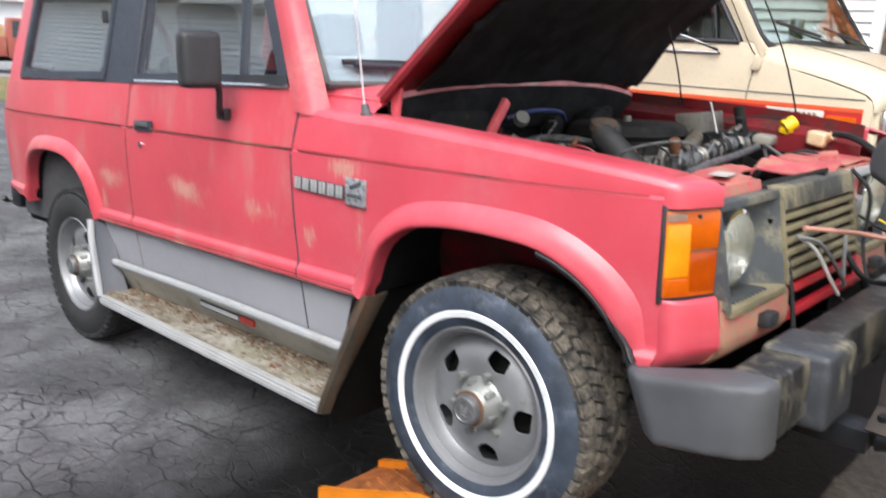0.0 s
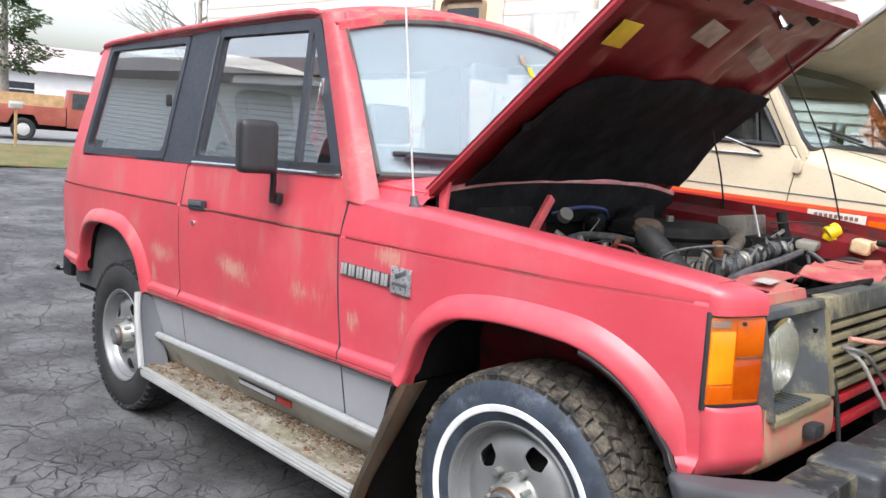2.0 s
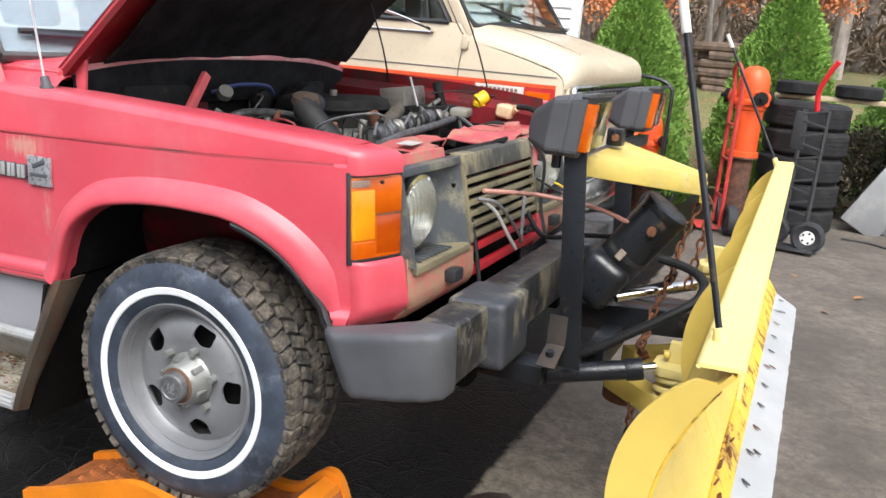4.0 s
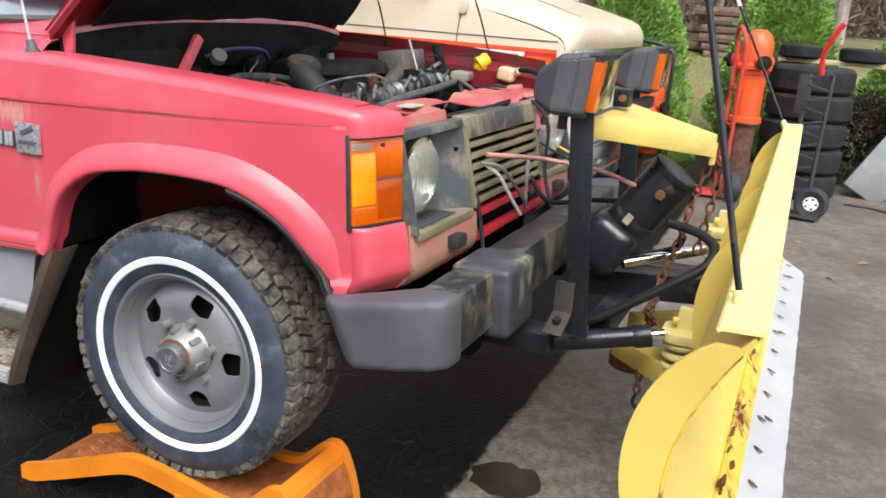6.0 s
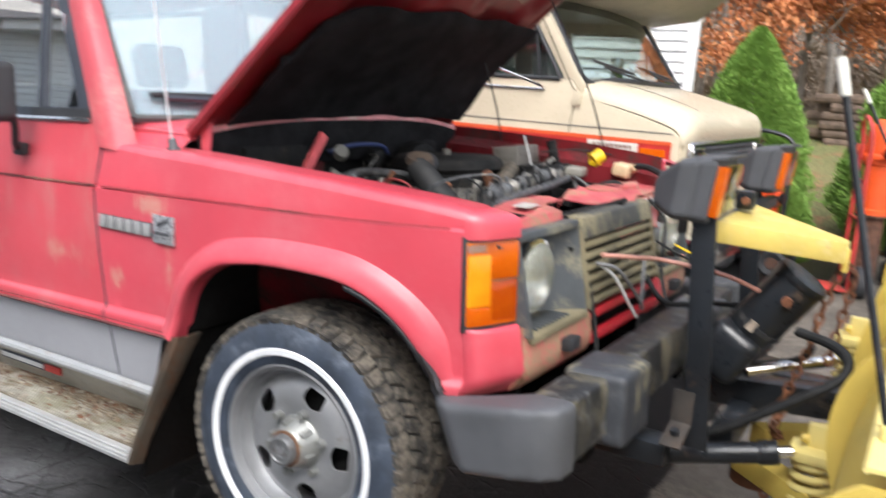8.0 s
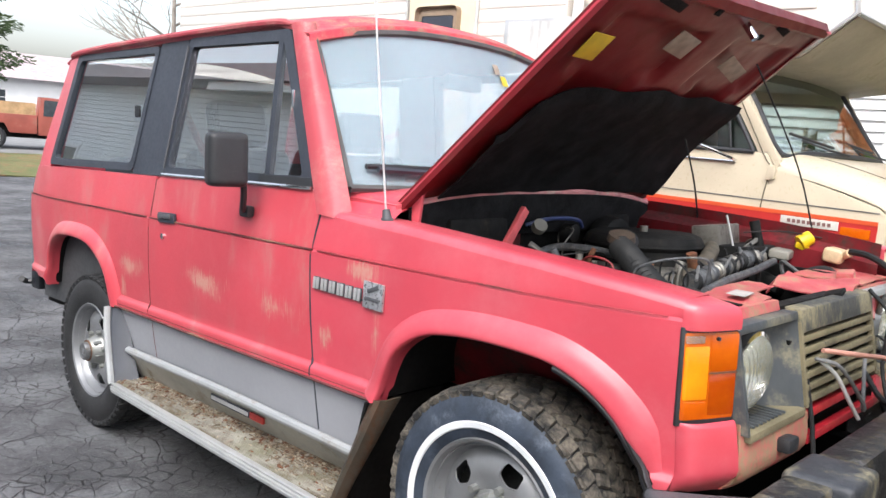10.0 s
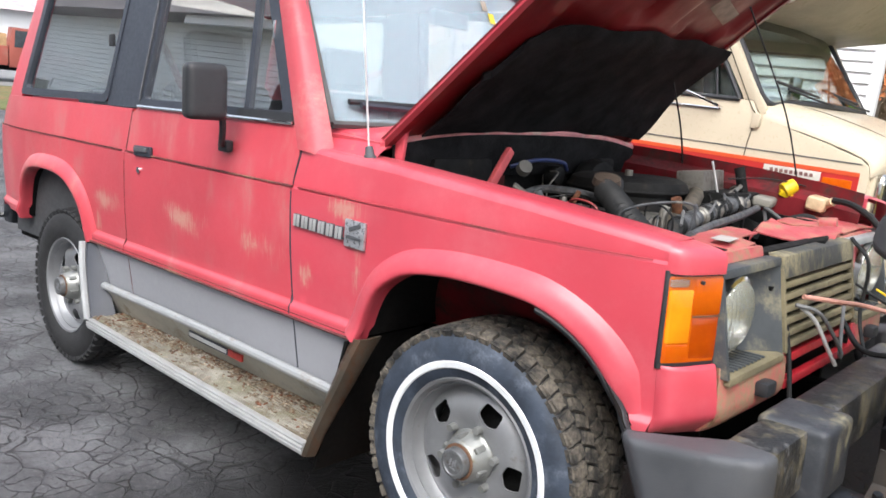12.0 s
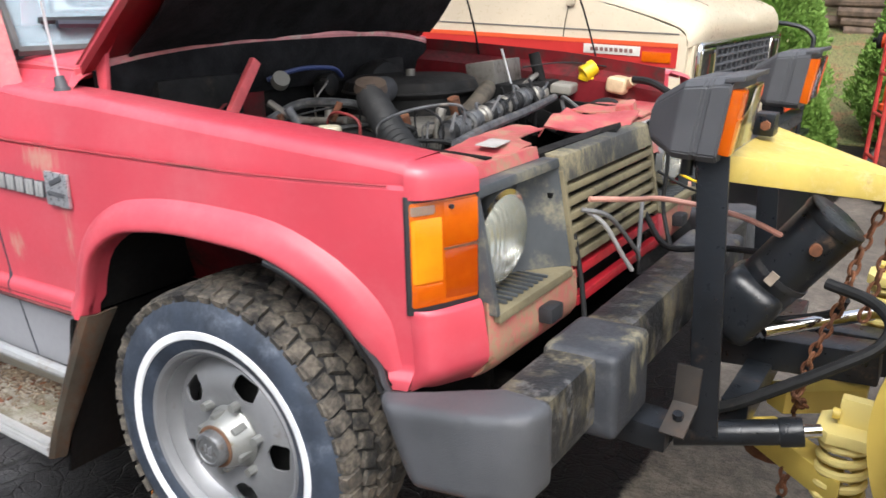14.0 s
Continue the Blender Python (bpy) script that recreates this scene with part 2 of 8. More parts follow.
bezel_grey = surface("bezel_grey_plastic", (0.055, 0.062, 0.068), 0.5, vary=0.2, scale=4.0, dirt=(0.26, 0.235, 0.16), dirt_at=(0.52, 0.72), dirt_scale=6.0, bump=0.1)
yellow_paint = surface("plow_yellow_paint", (0.64, 0.475, 0.105), 0.42, vary=0.12, scale=3.0, dirt=(0.20, 0.075, 0.025), dirt_at=(0.66, 0.72), dirt_scale=14.0, bump=0.2, second=(0.62, 0.47, 0.16), second_at=(0.6, 0.8), second_scale=6.0)
yellow_worn = surface("plow_yellow_worn", (0.54, 0.41, 0.10), 0.5, vary=0.15, scale=6.0, dirt=(0.34, 0.24, 0.10), dirt_at=(0.58, 0.72), dirt_scale=16.0, bump=0.2, second=(0.58, 0.48, 0.22), second_at=(0.5, 0.7), second_scale=9.0)
yellow_rust = surface("plow_yellow_rusting", (0.66, 0.44, 0.05), 0.5, vary=0.12, scale=5.0, dirt=(0.16, 0.06, 0.022), dirt_at=(0.50, 0.60), dirt_scale=14.0, bump=0.2)
yellow_pale = surface("plow_yellow_faded", (0.80, 0.66, 0.24), 0.45, vary=0.08, scale=4.0, dirt=(0.30, 0.18, 0.07), dirt_at=(0.64, 0.70), dirt_scale=22.0, bump=0.2, second=(0.62, 0.48, 0.14), second_at=(0.56, 0.70), second_scale=8.0)
white_edge = surface("cutting_edge_pale", (0.35, 0.365, 0.38), 0.55, vary=0.08, scale=5.0, dirt=(0.42, 0.40, 0.36), dirt_at=(0.5, 0.8), dirt_scale=6.0)
ramp_orange = surface("ramp_orange_paint", (0.66, 0.20, 0.012), 0.45, vary=0.12, scale=5.0, dirt=(0.13, 0.06, 0.02), dirt_at=(0.62, 0.76), dirt_scale=12.0, bump=0.1)
ramp_tread = surface("ramp_tread_rusty", (0.30, 0.09, 0.02), 0.8, vary=0.4, scale=20.0, bump=0.4)
yellow_cap = surface("yellow_plastic", (0.75, 0.50, 0.01), 0.4, vary=0.08)
tan_plastic = surface("yellowed_plastic", (0.55, 0.42, 0.26), 0.4, vary=0.2, scale=20.0)
copper_wire = surface("pink_cable_sheath", (0.55, 0.27, 0.21), 0.5, vary=0.1)
grey_wire = surface("grey_cable_sheath", (0.12, 0.12, 0.12), 0.5, vary=0.2)
label_yellow = surface("yellow_sticker", (0.62, 0.47, 0.04), 0.6, vary=0.15, scale=15.0)
label_white = surface("aged_white_sticker", (0.30, 0.25, 0.20), 0.6, vary=0.3, scale=15.0)
badge_metal = surface("badge_plate", (0.45, 0.46, 0.48), 0.3, 0.6, vary=0.2, scale=30.0)
seat_cloth = surface("seat_cloth", (0.035, 0.042, 0.05), 0.9, vary=0.2, bump=0.4, bump_scale=200)
seat_green = surface("van_seat_cloth", (0.05, 0.085, 0.06), 0.9, vary=0.2, bump=0.4, bump_scale=200)
interior_grey = surface("interior_trim", (0.05, 0.052, 0.056), 0.7, vary=0.15)


def glass(name, tint, rough=0.0, ior=1.45):
    m, nt, b = nodes_of(name)
    b.inputs["Base Color"].default_value = (*tint, 1)
    b.inputs["Transmission Weight"].default_value = 1.0
    b.inputs["IOR"].default_value = ior
    tc = nt.nodes.new("ShaderNodeTexCoord").outputs["Object"]
    link(nt, ramp_node(nt, noise_node(nt, tc, 3.0, 6.0), 0.5, 0.9, rough, rough + 0.08), b.inputs["Roughness"])
    return m


glass_clear = glass("window_glass", (0.80, 0.87, 0.87), ior=1.6)


def dusty(name, fac, tint, base, ior=1.45):
    """Glass under a thin diffuse film: dust, lamp clouding and sky veil painted as colour."""
    m = glass(name, tint, 0.0, ior)
    nt = m.node_tree
    film, both = nt.nodes.new("ShaderNodeBsdfDiffuse"), nt.nodes.new("ShaderNodeMixShader")
    film.inputs["Color"].default_value = (*base, 1)
    tc = nt.nodes.new("ShaderNodeTexCoord").outputs["Object"]
    link(nt, ramp_node(nt, noise_node(nt, tc, 2.0, 6.0), 0.3, 0.7, fac * 0.85, fac * 1.15), both.inputs[0])
    link(nt, nt.nodes["Principled BSDF"].outputs[0], both.inputs[1])
    link(nt, film.outputs[0], both.inputs[2])
    link(nt, both.outputs[0], nt.nodes["Material Output"].inputs["Surface"])
    return m


# bluish film holds dust and also paints the sky mirrored in the windshield
glass_dust_sky = dusty("dusty_sky_veil_glass", 0.29, (0.88, 0.95, 0.97), (0.46, 0.57, 0.63), 1.26)
# pale haze added to hide the view through and brighten the cabin windows
glass_rear = dusty("hazed_rear_glass", 0.75, (0.75, 0.80, 0.80), (0.55, 0.60, 0.62))
glass_side = glass("tinted_side_glass", (0.93, 0.97, 0.97), ior=3.5)
glass_van = glass("van_window_glass", (0.55, 0.64, 0.60), ior=1.6)
tyre_black = surface("black_tyre_wall", (0.018, 0.018, 0.019), 0.7, vary=0.3, scale=9.0, dirt=(0.05, 0.048, 0.045), dirt_at=(0.5, 0.8), dirt_scale=7.0, bump=0.3, bump_scale=150)
glass_cloudy = dusty("cloudy_lamp_glass", 0.42, (0.93, 0.94, 0.88), (0.36, 0.365, 0.30))
nt = glass_cloudy.node_tree
flute = nt.nodes.new("ShaderNodeTexWave")
flute.bands_direction = "Y"
flute.inputs["Scale"].default_value, flute.inputs["Distortion"].default_value = 26.0, 1.5
link(nt, nt.nodes.new("ShaderNodeTexCoord").outputs["Object"], flute.inputs["Vector"])
bump_node(nt, nt.nodes["Principled BSDF"], flute.outputs["Fac"], 0.5, 0.004)
glass_lamp = glass("lamp_glass", (0.95, 0.95, 0.9), 0.05)


def amber_material(name, lo, hi):
    m, nt, b = nodes_of(name)
    tc = nt.nodes.new("ShaderNodeTexCoord").outputs["Object"]
    w = nt.nodes.new("ShaderNodeTexWave")
    w.bands_direction = "Z"
    w.inputs["Scale"].default_value, w.inputs["Distortion"].default_value = 40.0, 0.5
    link(nt, tc, w.inputs["Vector"])
    link(nt, mix_node(nt, ramp_node(nt, noise_node(nt, tc, 9.0), 0.3, 0.7), lo, hi), b.inputs["Base Color"])
    b.inputs["Roughness"].default_value = 0.12
    b.inputs["Transmission Weight"].default_value = 0.25
    b.inputs["Subsurface Weight"].default_value = 0.15
    b.inputs["Subsurface Radius"].default_value = (0.03, 0.01, 0.002)
    bump_node(nt, b, w.outputs["Fac"], 0.03, 0.001)
    return m


amber = amber_material("amber_lens", (0.62, 0.105, 0.003), (0.78, 0.155, 0.005))
amber_deep = amber_material("amber_lens_deep", (0.42, 0.055, 0.002), (0.58, 0.095, 0.003))
amber_pale = amber_material("amber_lens_pale", (0.92, 0.30, 0.008), (0.95, 0.38, 0.012))


# ---- mesh helpers ----
def V(*a):
    return Vector(a)


def finish(bm, name, material, smooth=35):
    bmesh.ops.recalc_face_normals(bm, faces=bm.faces)
    me = bpy.data.meshes.new(name)
    bm.to_mesh(me)
    bm.free()
    if smooth:
        for p in me.polygons:
            p.use_smooth = True
        me.set_sharp_from_angle(angle=radians(smooth))
    for m in material if isinstance(material, (list, tuple)) else [material]:
        me.materials.append(m)
    return me


def part(name, bm, material, parent=None, label="", smooth=35):
    ob = new(name, finish(bm, name, material, smooth))
    if parent:
        ob.parent = parent
    if label:
        ob["label"] = label
    return ob


def thing(name, label, category, m=None, group="", kind=""):
    ob = new(name)
    ob.empty_display_size = 0.1
    if m is not None:
        ob.matrix_world = m
    return tagged(ob, label, category, group, kind)


def box(size, at=(0, 0, 0), rot=(0, 0, 0), bevel=0.0, bm=None, seg=2):
    b = bmesh.new()
    bmesh.ops.create_cube(b, size=1.0)
    bmesh.ops.scale(b, vec=size, verts=b.verts)
    if bevel:
        bmesh.ops.bevel(b, geom=b.edges[:], offset=bevel, segments=seg, affect="EDGES", profile=0.6)
    b.transform(pose(*at, *rot))
    return merge(bm, b)


def merge(bm, b):
    if bm is None:
        return b
    me = bpy.data.meshes.new("tmp")
    b.to_mesh(me)
    b.free()
    bm.from_mesh(me)
    bpy.data.meshes.remove(me)
    return bm


def prism(poly, a, b, axis="y", bevel=0.0, bm=None, seg=2):
    """A polygon drawn in the two other axes, drawn out along axis from a to b."""
    put = {"y": lambda p, v: (p[0], v, p[1]), "x": lambda p, v: (v, p[0], p[1]), "z": lambda p, v: (p[0], p[1], v)}[axis]
    t = bmesh.new()
    lo, hi = [t.verts.new(put(p, a)) for p in poly], [t.verts.new(put(p, b)) for p in poly]
    t.faces.new(lo), t.faces.new(hi[::-1])
    for i in range(len(poly)):
        t.faces.new((lo[i - 1], lo[i], hi[i], hi[i - 1]))
    bmesh.ops.recalc_face_normals(t, faces=t.faces)
    if bevel:
        bmesh.ops.bevel(t, geom=t.edges[:], offset=bevel, segments=seg, affect="EDGES", profile=0.6)
    return merge(bm, t)


def rod(a, b, r, r2=None, seg=14, bm=None, bevel=0.0):
    a, b = Vector(a), Vector(b)
    t = bmesh.new()
    bmesh.ops.create_cone(t, cap_ends=True, segments=seg, radius1=r, radius2=r if r2 is None else r2, depth=(b - a).length)
    if bevel:
        caps = [e for e in t.edges if abs(abs(e.verts[0].co.z) - (b - a).length / 2) < 1e-6 and abs(e.verts[0].co.z - e.verts[1].co.z) < 1e-6]
        bmesh.ops.bevel(t, geom=caps, offset=bevel, segments=2, affect="EDGES", profile=0.6)
    t.transform(Matrix.Translation((a + b) / 2) @ (b - a).to_track_quat("Z", "Y").to_matrix().to_4x4())
    return merge(bm, t)


def curve_points(pts, n=8):
    """A smooth line through the points (Catmull-Rom)."""
    p = [Vector(q) for q in pts]
    p = [2 * p[0] - p[1], *p, 2 * p[-1] - p[-2]]
    out = []
    for i in range(1, len(p) - 2):
        for k in range(n):
            t = k / n
            out.append(0.5 * (2 * p[i] + (p[i + 1] - p[i - 1]) * t + (2 * p[i - 1] - 5 * p[i] + 4 * p[i + 1] - p[i + 2]) * t * t + (3 * p[i] - p[i - 1] - 3 * p[i + 1] + p[i + 2]) * t ** 3))
    return out + [p[-2]]


def tube(pts, r, seg=8, n=8, bm=None, wave=0.0, waves=0):
    """A round hose along a smooth line; wave gives it bellows."""
    line = curve_points(pts, n) if n > 1 else [Vector(q) for q in pts]
    t = bmesh.new()
    rings, up = [], Vector((0, 0, 1))
    for i, p in enumerate(line):
        d = (line[min(i + 1, len(line) - 1)] - line[max(i - 1, 0)]).normalized()
        side = d.cross(up)
        if side.length < 1e-3:
            side = d.cross(Vector((1, 0, 0)))
        side.normalize()
        top = side.cross(d)
        up = top
        rr = r(i / (len(line) - 1)) if callable(r) else r
        if waves:
            rr += wave * math.cos(2 * math.pi * waves * i / (len(line) - 1))
        rings.append([t.verts.new(p + side * rr * math.cos(2 * math.pi * k / seg) + top * rr * math.sin(2 * math.pi * k / seg)) for k in range(seg)])
    for a, b in zip(rings, rings[1:]):
        for k in range(seg):
            t.faces.new((a[k - 1], a[k], b[k], b[k - 1]))
    t.faces.new(rings[0]), t.faces.new(rings[-1][::-1])
    return merge(bm, t)


def lathe(profile, seg=48, axis="y", at=(0, 0, 0), bm=None, closed=False):
    """Turns a profile of (radius, along) round an axis."""
    t = bmesh.new()
    rings = []
    for r, s in profile:
        ring = []
        for k in range(seg):
            c, n = r * math.cos(2 * math.pi * k / seg), r * math.sin(2 * math.pi * k / seg)
            ring.append(t.verts.new({"y": (c, s, n), "z": (c, n, s), "x": (s, c, n)}[axis]))
        rings.append(ring)
    for a, b in zip(rings, rings[1:] + ([rings[0]] if closed else [])):
        for k in range(seg):
            t.faces.new((a[k - 1], a[k], b[k], b[k - 1]))
    t.transform(Matrix.Translation(at))
    return merge(bm, t)


def panel(poly, out, thick=0.02, cut_u=(), cut_w=(), lines=(), sign=-1, bm=None):
    """A sheet drawn in (u, w), cut into a net and pushed out to the half width out(u, w) on one side of the car."""
    t = bmesh.new()
    t.faces.new([t.verts.new((u, 0, w)) for u, w in poly])
    def cut(co, no):
        bmesh.ops.bisect_plane(t, geom=t.verts[:] + t.edges[:] + t.faces[:], plane_co=co, plane_no=no, dist=1e-5)
    for u in cut_u:
        cut((u, 0, 0), (1, 0, 0))
    for w in cut_w:
        cut((0, 0, w), (0, 0, 1))
    for (u0, w0), (u1, w1) in lines:
        cut((u0, 0, w0), Vector((w0 - w1, 0, u1 - u0)).normalized())
    for v in t.verts:
        v.co.y = sign * out(v.co.x, v.co.z)
    rim = [e for e in t.edges if e.is_boundary]
    made = bmesh.ops.extrude_edge_only(t, edges=rim)["geom"]
    for v in made:
        if isinstance(v, bmesh.types.BMVert):
            v.co.y -= sign * thick
    return merge(bm, t)


def grid_sheet(rows, bm=None, thick=0.0):
    """A sheet through rows of points."""
    t = bmesh.new()
    vs = [[t.verts.new(p) for p in row] for row in rows]
    for a, b in zip(vs, vs[1:]):
        for i in range(len(a) - 1):
            t.faces.new((a[i], a[i + 1], b[i + 1], b[i]))
    if thick:
        bmesh.ops.recalc_face_normals(t, faces=t.faces)
        bmesh.ops.solidify(t, geom=t.faces[:], thickness=thick)
    return merge(bm, t)


def steps(a, b, n):
    return [a + (b - a) * i / n for i in range(n + 1)]

# ---- the red off-roader, nose up on a wheel ramp; u ahead of the front axle, w above its own ground ----
CAR = Matrix.Translation((-2.35, 0, 0)) @ pose(0, 0, 0, 0, -3.4, 0) @ Matrix.Translation((2.35, 0, 0))
suv = thing("off_road_car", "faded red off-road car, hood raised, front wheel on a ramp", "car", CAR)

ARCH_F = [(-0.345, 0.60), (-0.312, 0.69), (-0.260, 0.768), (-0.165, 0.826), (-0.06, 0.846), (0.04, 0.852), (0.15, 0.849), (0.25, 0.836), (0.335, 0.797), (0.40, 0.742), (0.45, 0.67), (0.495, 0.60)]
ARCH_R = [(-2.84, 0.60), (-2.81, 0.72), (-2.75, 0.82), (-2.66, 0.865), (-2.50, 0.875), (-2.33, 0.86), (-2.22, 0.81), (-2.15, 0.74), (-2.10, 0.60)]

ARCH_F, ARCH_R = ([(p.x, p.z) for p in curve_points([(u, 0, w) for u, w in a], 3)] for a in (ARCH_F, ARCH_R))


def crease(u):
    return 1.003 - (0.0155 if u < -0.66 else 0.019) * (u + 0.66)


def low_line(u):
    return 0.600 - 0.009 * (u + 0.4)


def smooth01(x):
    x = max(0.0, min(1.0, x))
    return x * x * (3 - 2 * x)


def half(u, w):
    """Half the body's width below the windows."""
    h = 0.822
    if u > 0.1:
        h -= 0.066 * ((u - 0.1) / 0.44) ** 1.7
    if u < -2.75:
        h -= 0.035 * ((-2.75 - u) / 0.4) ** 2
    c = crease(u)
    h -= 0.008 * max(0.0, 1 - abs(w - c) / 0.007)
    if w > c:
        h -= 0.007 * min(1.0, (w - c) / 0.007) + 0.11 * (w - c)
    else:
        h -= 0.016 * smooth01((c - w) / 0.45) ** 2
    l = low_line(u)
    h += 0.015 * (1 - smooth01((w - l - 0.026) / 0.022)) if w > l - 0.004 else 0.0
    if w < l:
        h -= 0.14 * (l - w)
    return h


def top_line(u):
    """The fender's upper edge."""
    xs, ys = (-0.66, -0.27, 0.19, 0.40, 0.50, 0.55, 0.585), (1.130, 1.107, 1.067, 1.041, 1.027, 1.018, 1.008)
    return float(np.interp(u, xs, ys))


NET_U = steps(-3.24, 0.6, 80)
NET_W = steps(0.62, 1.16, 18)
def crease_net(u0, u1):
    return [((u0, crease(u0) + d), (u1, crease(u1) + d)) for d in (-0.007, -0.0035, 0.0, 0.0035, 0.007)] + [((u0, low_line(u0) + d), (u1, low_line(u1) + d)) for d in (0.012, 0.026, 0.033, 0.040, 0.048)]


CREASES = crease_net(-3.24, -0.6601)


def side_panel(name, poly, material, sign, lines=CREASES, label=""):
    us = [p[0] for p in poly]
    return part(name, panel(poly, half, 0.03, [u for u in NET_U if min(us) < u < max(us)], NET_W, lines, sign), material, suv, label, 30)


# darker reds that put groove shade, mixed with dirt, into colour
groove_shade_red = surface("groove_shade_red", (0.34, 0.036, 0.048), 0.6, vary=0.3, scale=5.0, dirt=(0.14, 0.04, 0.035), dirt_at=(0.5, 0.62), dirt_scale=3.0)
seam_shade_dirt = surface("seam_shade_dirt", (0.12, 0.030, 0.03), 0.8, vary=0.4, scale=5.0, dirt=(0.22, 0.14, 0.09), dirt_at=(0.5, 0.62), dirt_scale=3.0)
for sign in (-1, 1):
    # front fender: outer side, and its top rolled over towards the engine bay
    poly = [(-0.684, 0.95), (-0.684, 1.02), (-0.660, 1.118)] + [(u, top_line(u) - 0.022) for u in (-0.45, -0.27, 0.0, 0.19, 0.32, 0.40, 0.46)] + [(0.530, 0.999), (0.530, 0.957), (0.527, 0.955), (0.530, 0.757), (0.530, 0.62), (0.522, 0.60)]
    poly += ARCH_F[::-1] + [(-0.672, low_line(-0.66))]
    bm = panel(poly, half, 0.03, [u for u in NET_U if -0.684 < u < 0.58], NET_W, crease_net(-0.66, 0.6), sign)
    rows = []
    for u in steps(-0.66, 0.530, 26):
        t = top_line(u) + (0.045 if sign > 0 else 0.0)
        f = max(0.0, (u - 0.15) / 0.50)
        h = half(u, t - 0.022)
        rows.append([(u, sign * (h), t - 0.022 - 0.004 * f), (u, sign * (h - 0.004), t - 0.012), (u, sign * (h - 0.014), t - 0.003), (u, sign * (h - 0.03), t), (u, sign * (0.70 - 0.065 * f), t + 0.002), (u, sign * (0.688 - 0.065 * f), t - 0.004), (u, sign * (0.686 - 0.065 * f), t - 0.05)])
    grid_sheet(rows, bm)
    # nose of the fender above the lamp, drawn in towards the hood
    plan = [(0.5295, 0.7583), (0.546, 0.7535), (0.560, 0.744), (0.572, 0.728), (0.582, 0.706), (0.591, 0.682), (0.601, 0.655), (0.6065, 0.638)]
    rise = 0.045 if sign > 0 else 0.0
    rows = []
    for g, k in ((-0.04, 0.06), (0.0, 0.0), (0.3, -0.005), (0.60, 0.0), (0.78, 0.03), (0.90, 0.09), (0.96, 0.18), (0.99, 0.35), (1.0, 0.6), (1.0, 1.0)):
        row = []
        for i, (u, y) in enumerate(plan):
            f = i / (len(plan) - 1)
            row.append((u + (0.528 - u) * k, sign * (y + (0.65 - y) * k), 0.957 + (0.064 + rise - 0.016 * f * (1 - k)) * g))
        rows.append(row)
    grid_sheet(rows, bm)
    fender = part("front_fender", bm, red_paint, suv, "faded red front fender with rust streaks", 40)
    # rounded corner under the lamp, tucked in at its foot
    plan = [(0.5305, 0.7583), (0.546, 0.7535), (0.560, 0.744), (0.572, 0.728), (0.582, 0.706), (0.591, 0.682), (0.601, 0.655), (0.6065, 0.638)]
    rows = []
    for w, d, lean in ((0.748, -0.012, 0.0), (0.756, -0.003, 0.0), (0.754, 0.002, 0.0), (0.745, 0.004, 0.002), (0.715, 0.005, 0.006), (0.675, 0.005, 0.012), (0.648, 0.004, 0.015), (0.634, 0.001, 0.014), (0.612, -0.014, 0.008), (0.600, -0.030, 0.0)):
        row = []
        for i, (u, y) in enumerate(plan):
            (ua, ya), (ub, yb) = plan[max(i - 1, 0)], plan[min(i + 1, len(plan) - 1)]
            n = Vector((-(yb - ya), ub - ua)).normalized()
            f = i / (len(plan) - 1)
            d_ = d * (smooth01(f * 1.6) if d > 0 else smooth01(f * 3 + 0.35))
            row.append((u + n.x * d_ + lean * f, sign * (min(y, half(0.53, w)) if i == 0 else y + n.y * d_), w - 0.012 * f * (w < 0.61)))
        rows.append(row)
    part("fender_corner", grid_sheet(rows), red_paint, fender, "red fender corner with mud splashes", 60)
    # door and rear quarter
    side_panel("door", [(-0.669, 1.135), (-0.667, 1.185), (-1.700, 1.192), (-1.745, 1.17), (-1.768, 0.98), (-1.772, low_line(-1.77)), (-0.679, low_line(-0.667)), (-0.691, 0.95), (-0.691, 1.02)], red_scuffed, sign, label="faded red door with scuffed, dirty patches")
    quarter = side_panel("rear_quarter_panel", [(-1.752, 1.185), (-1.775, 0.98), (-1.779, low_line(-1.78)), (-2.10, low_line(-2.1))] + ARCH_R[::-1] + [(-2.84, 0.60), (-3.19, 0.62), (-3.225, 0.70), (-3.205, 1.0), (-3.165, 1.12), (-3.105, 1.19)], red_scuffed, sign)
    for arch, host, paint in ((ARCH_F, fender, red_paint), (ARCH_R, quarter, red_scuffed)):
        line = [Vector((u, w)) for u, w in arch]
        rows = []
        for i, p in enumerate(line):
            d = (line[min(i + 1, len(line) - 1)] - line[max(i - 1, 0)]).normalized()
            n = Vector((-d.y, d.x))
            fade = smooth01((p.y - 0.575) / 0.14) if p.x > 0.3 else 1.0
            base = half(p.x + n.x * 0.03, p.y + n.y * 0.03)
            rows.append([(p.x + n.x * a * (0.25 + 0.75 * fade), sign * (base + (b * fade if b > 0 else b)), p.y + n.y * a * (0.25 + 0.75 * fade)) for a, b in ((0.004, -0.030), (0.0, -0.004), (0.0, 0.022), (0.003, 0.028), (0.009, 0.030), (0.020, 0.027), (0.036, 0.021), (0.047, 0.015), (0.055, 0.0095), (0.061, 0.004), (0.066, 0.0005), (0.073, -0.006))])
        part("arch_flare", grid_sheet(rows), paint, host, "", 50)
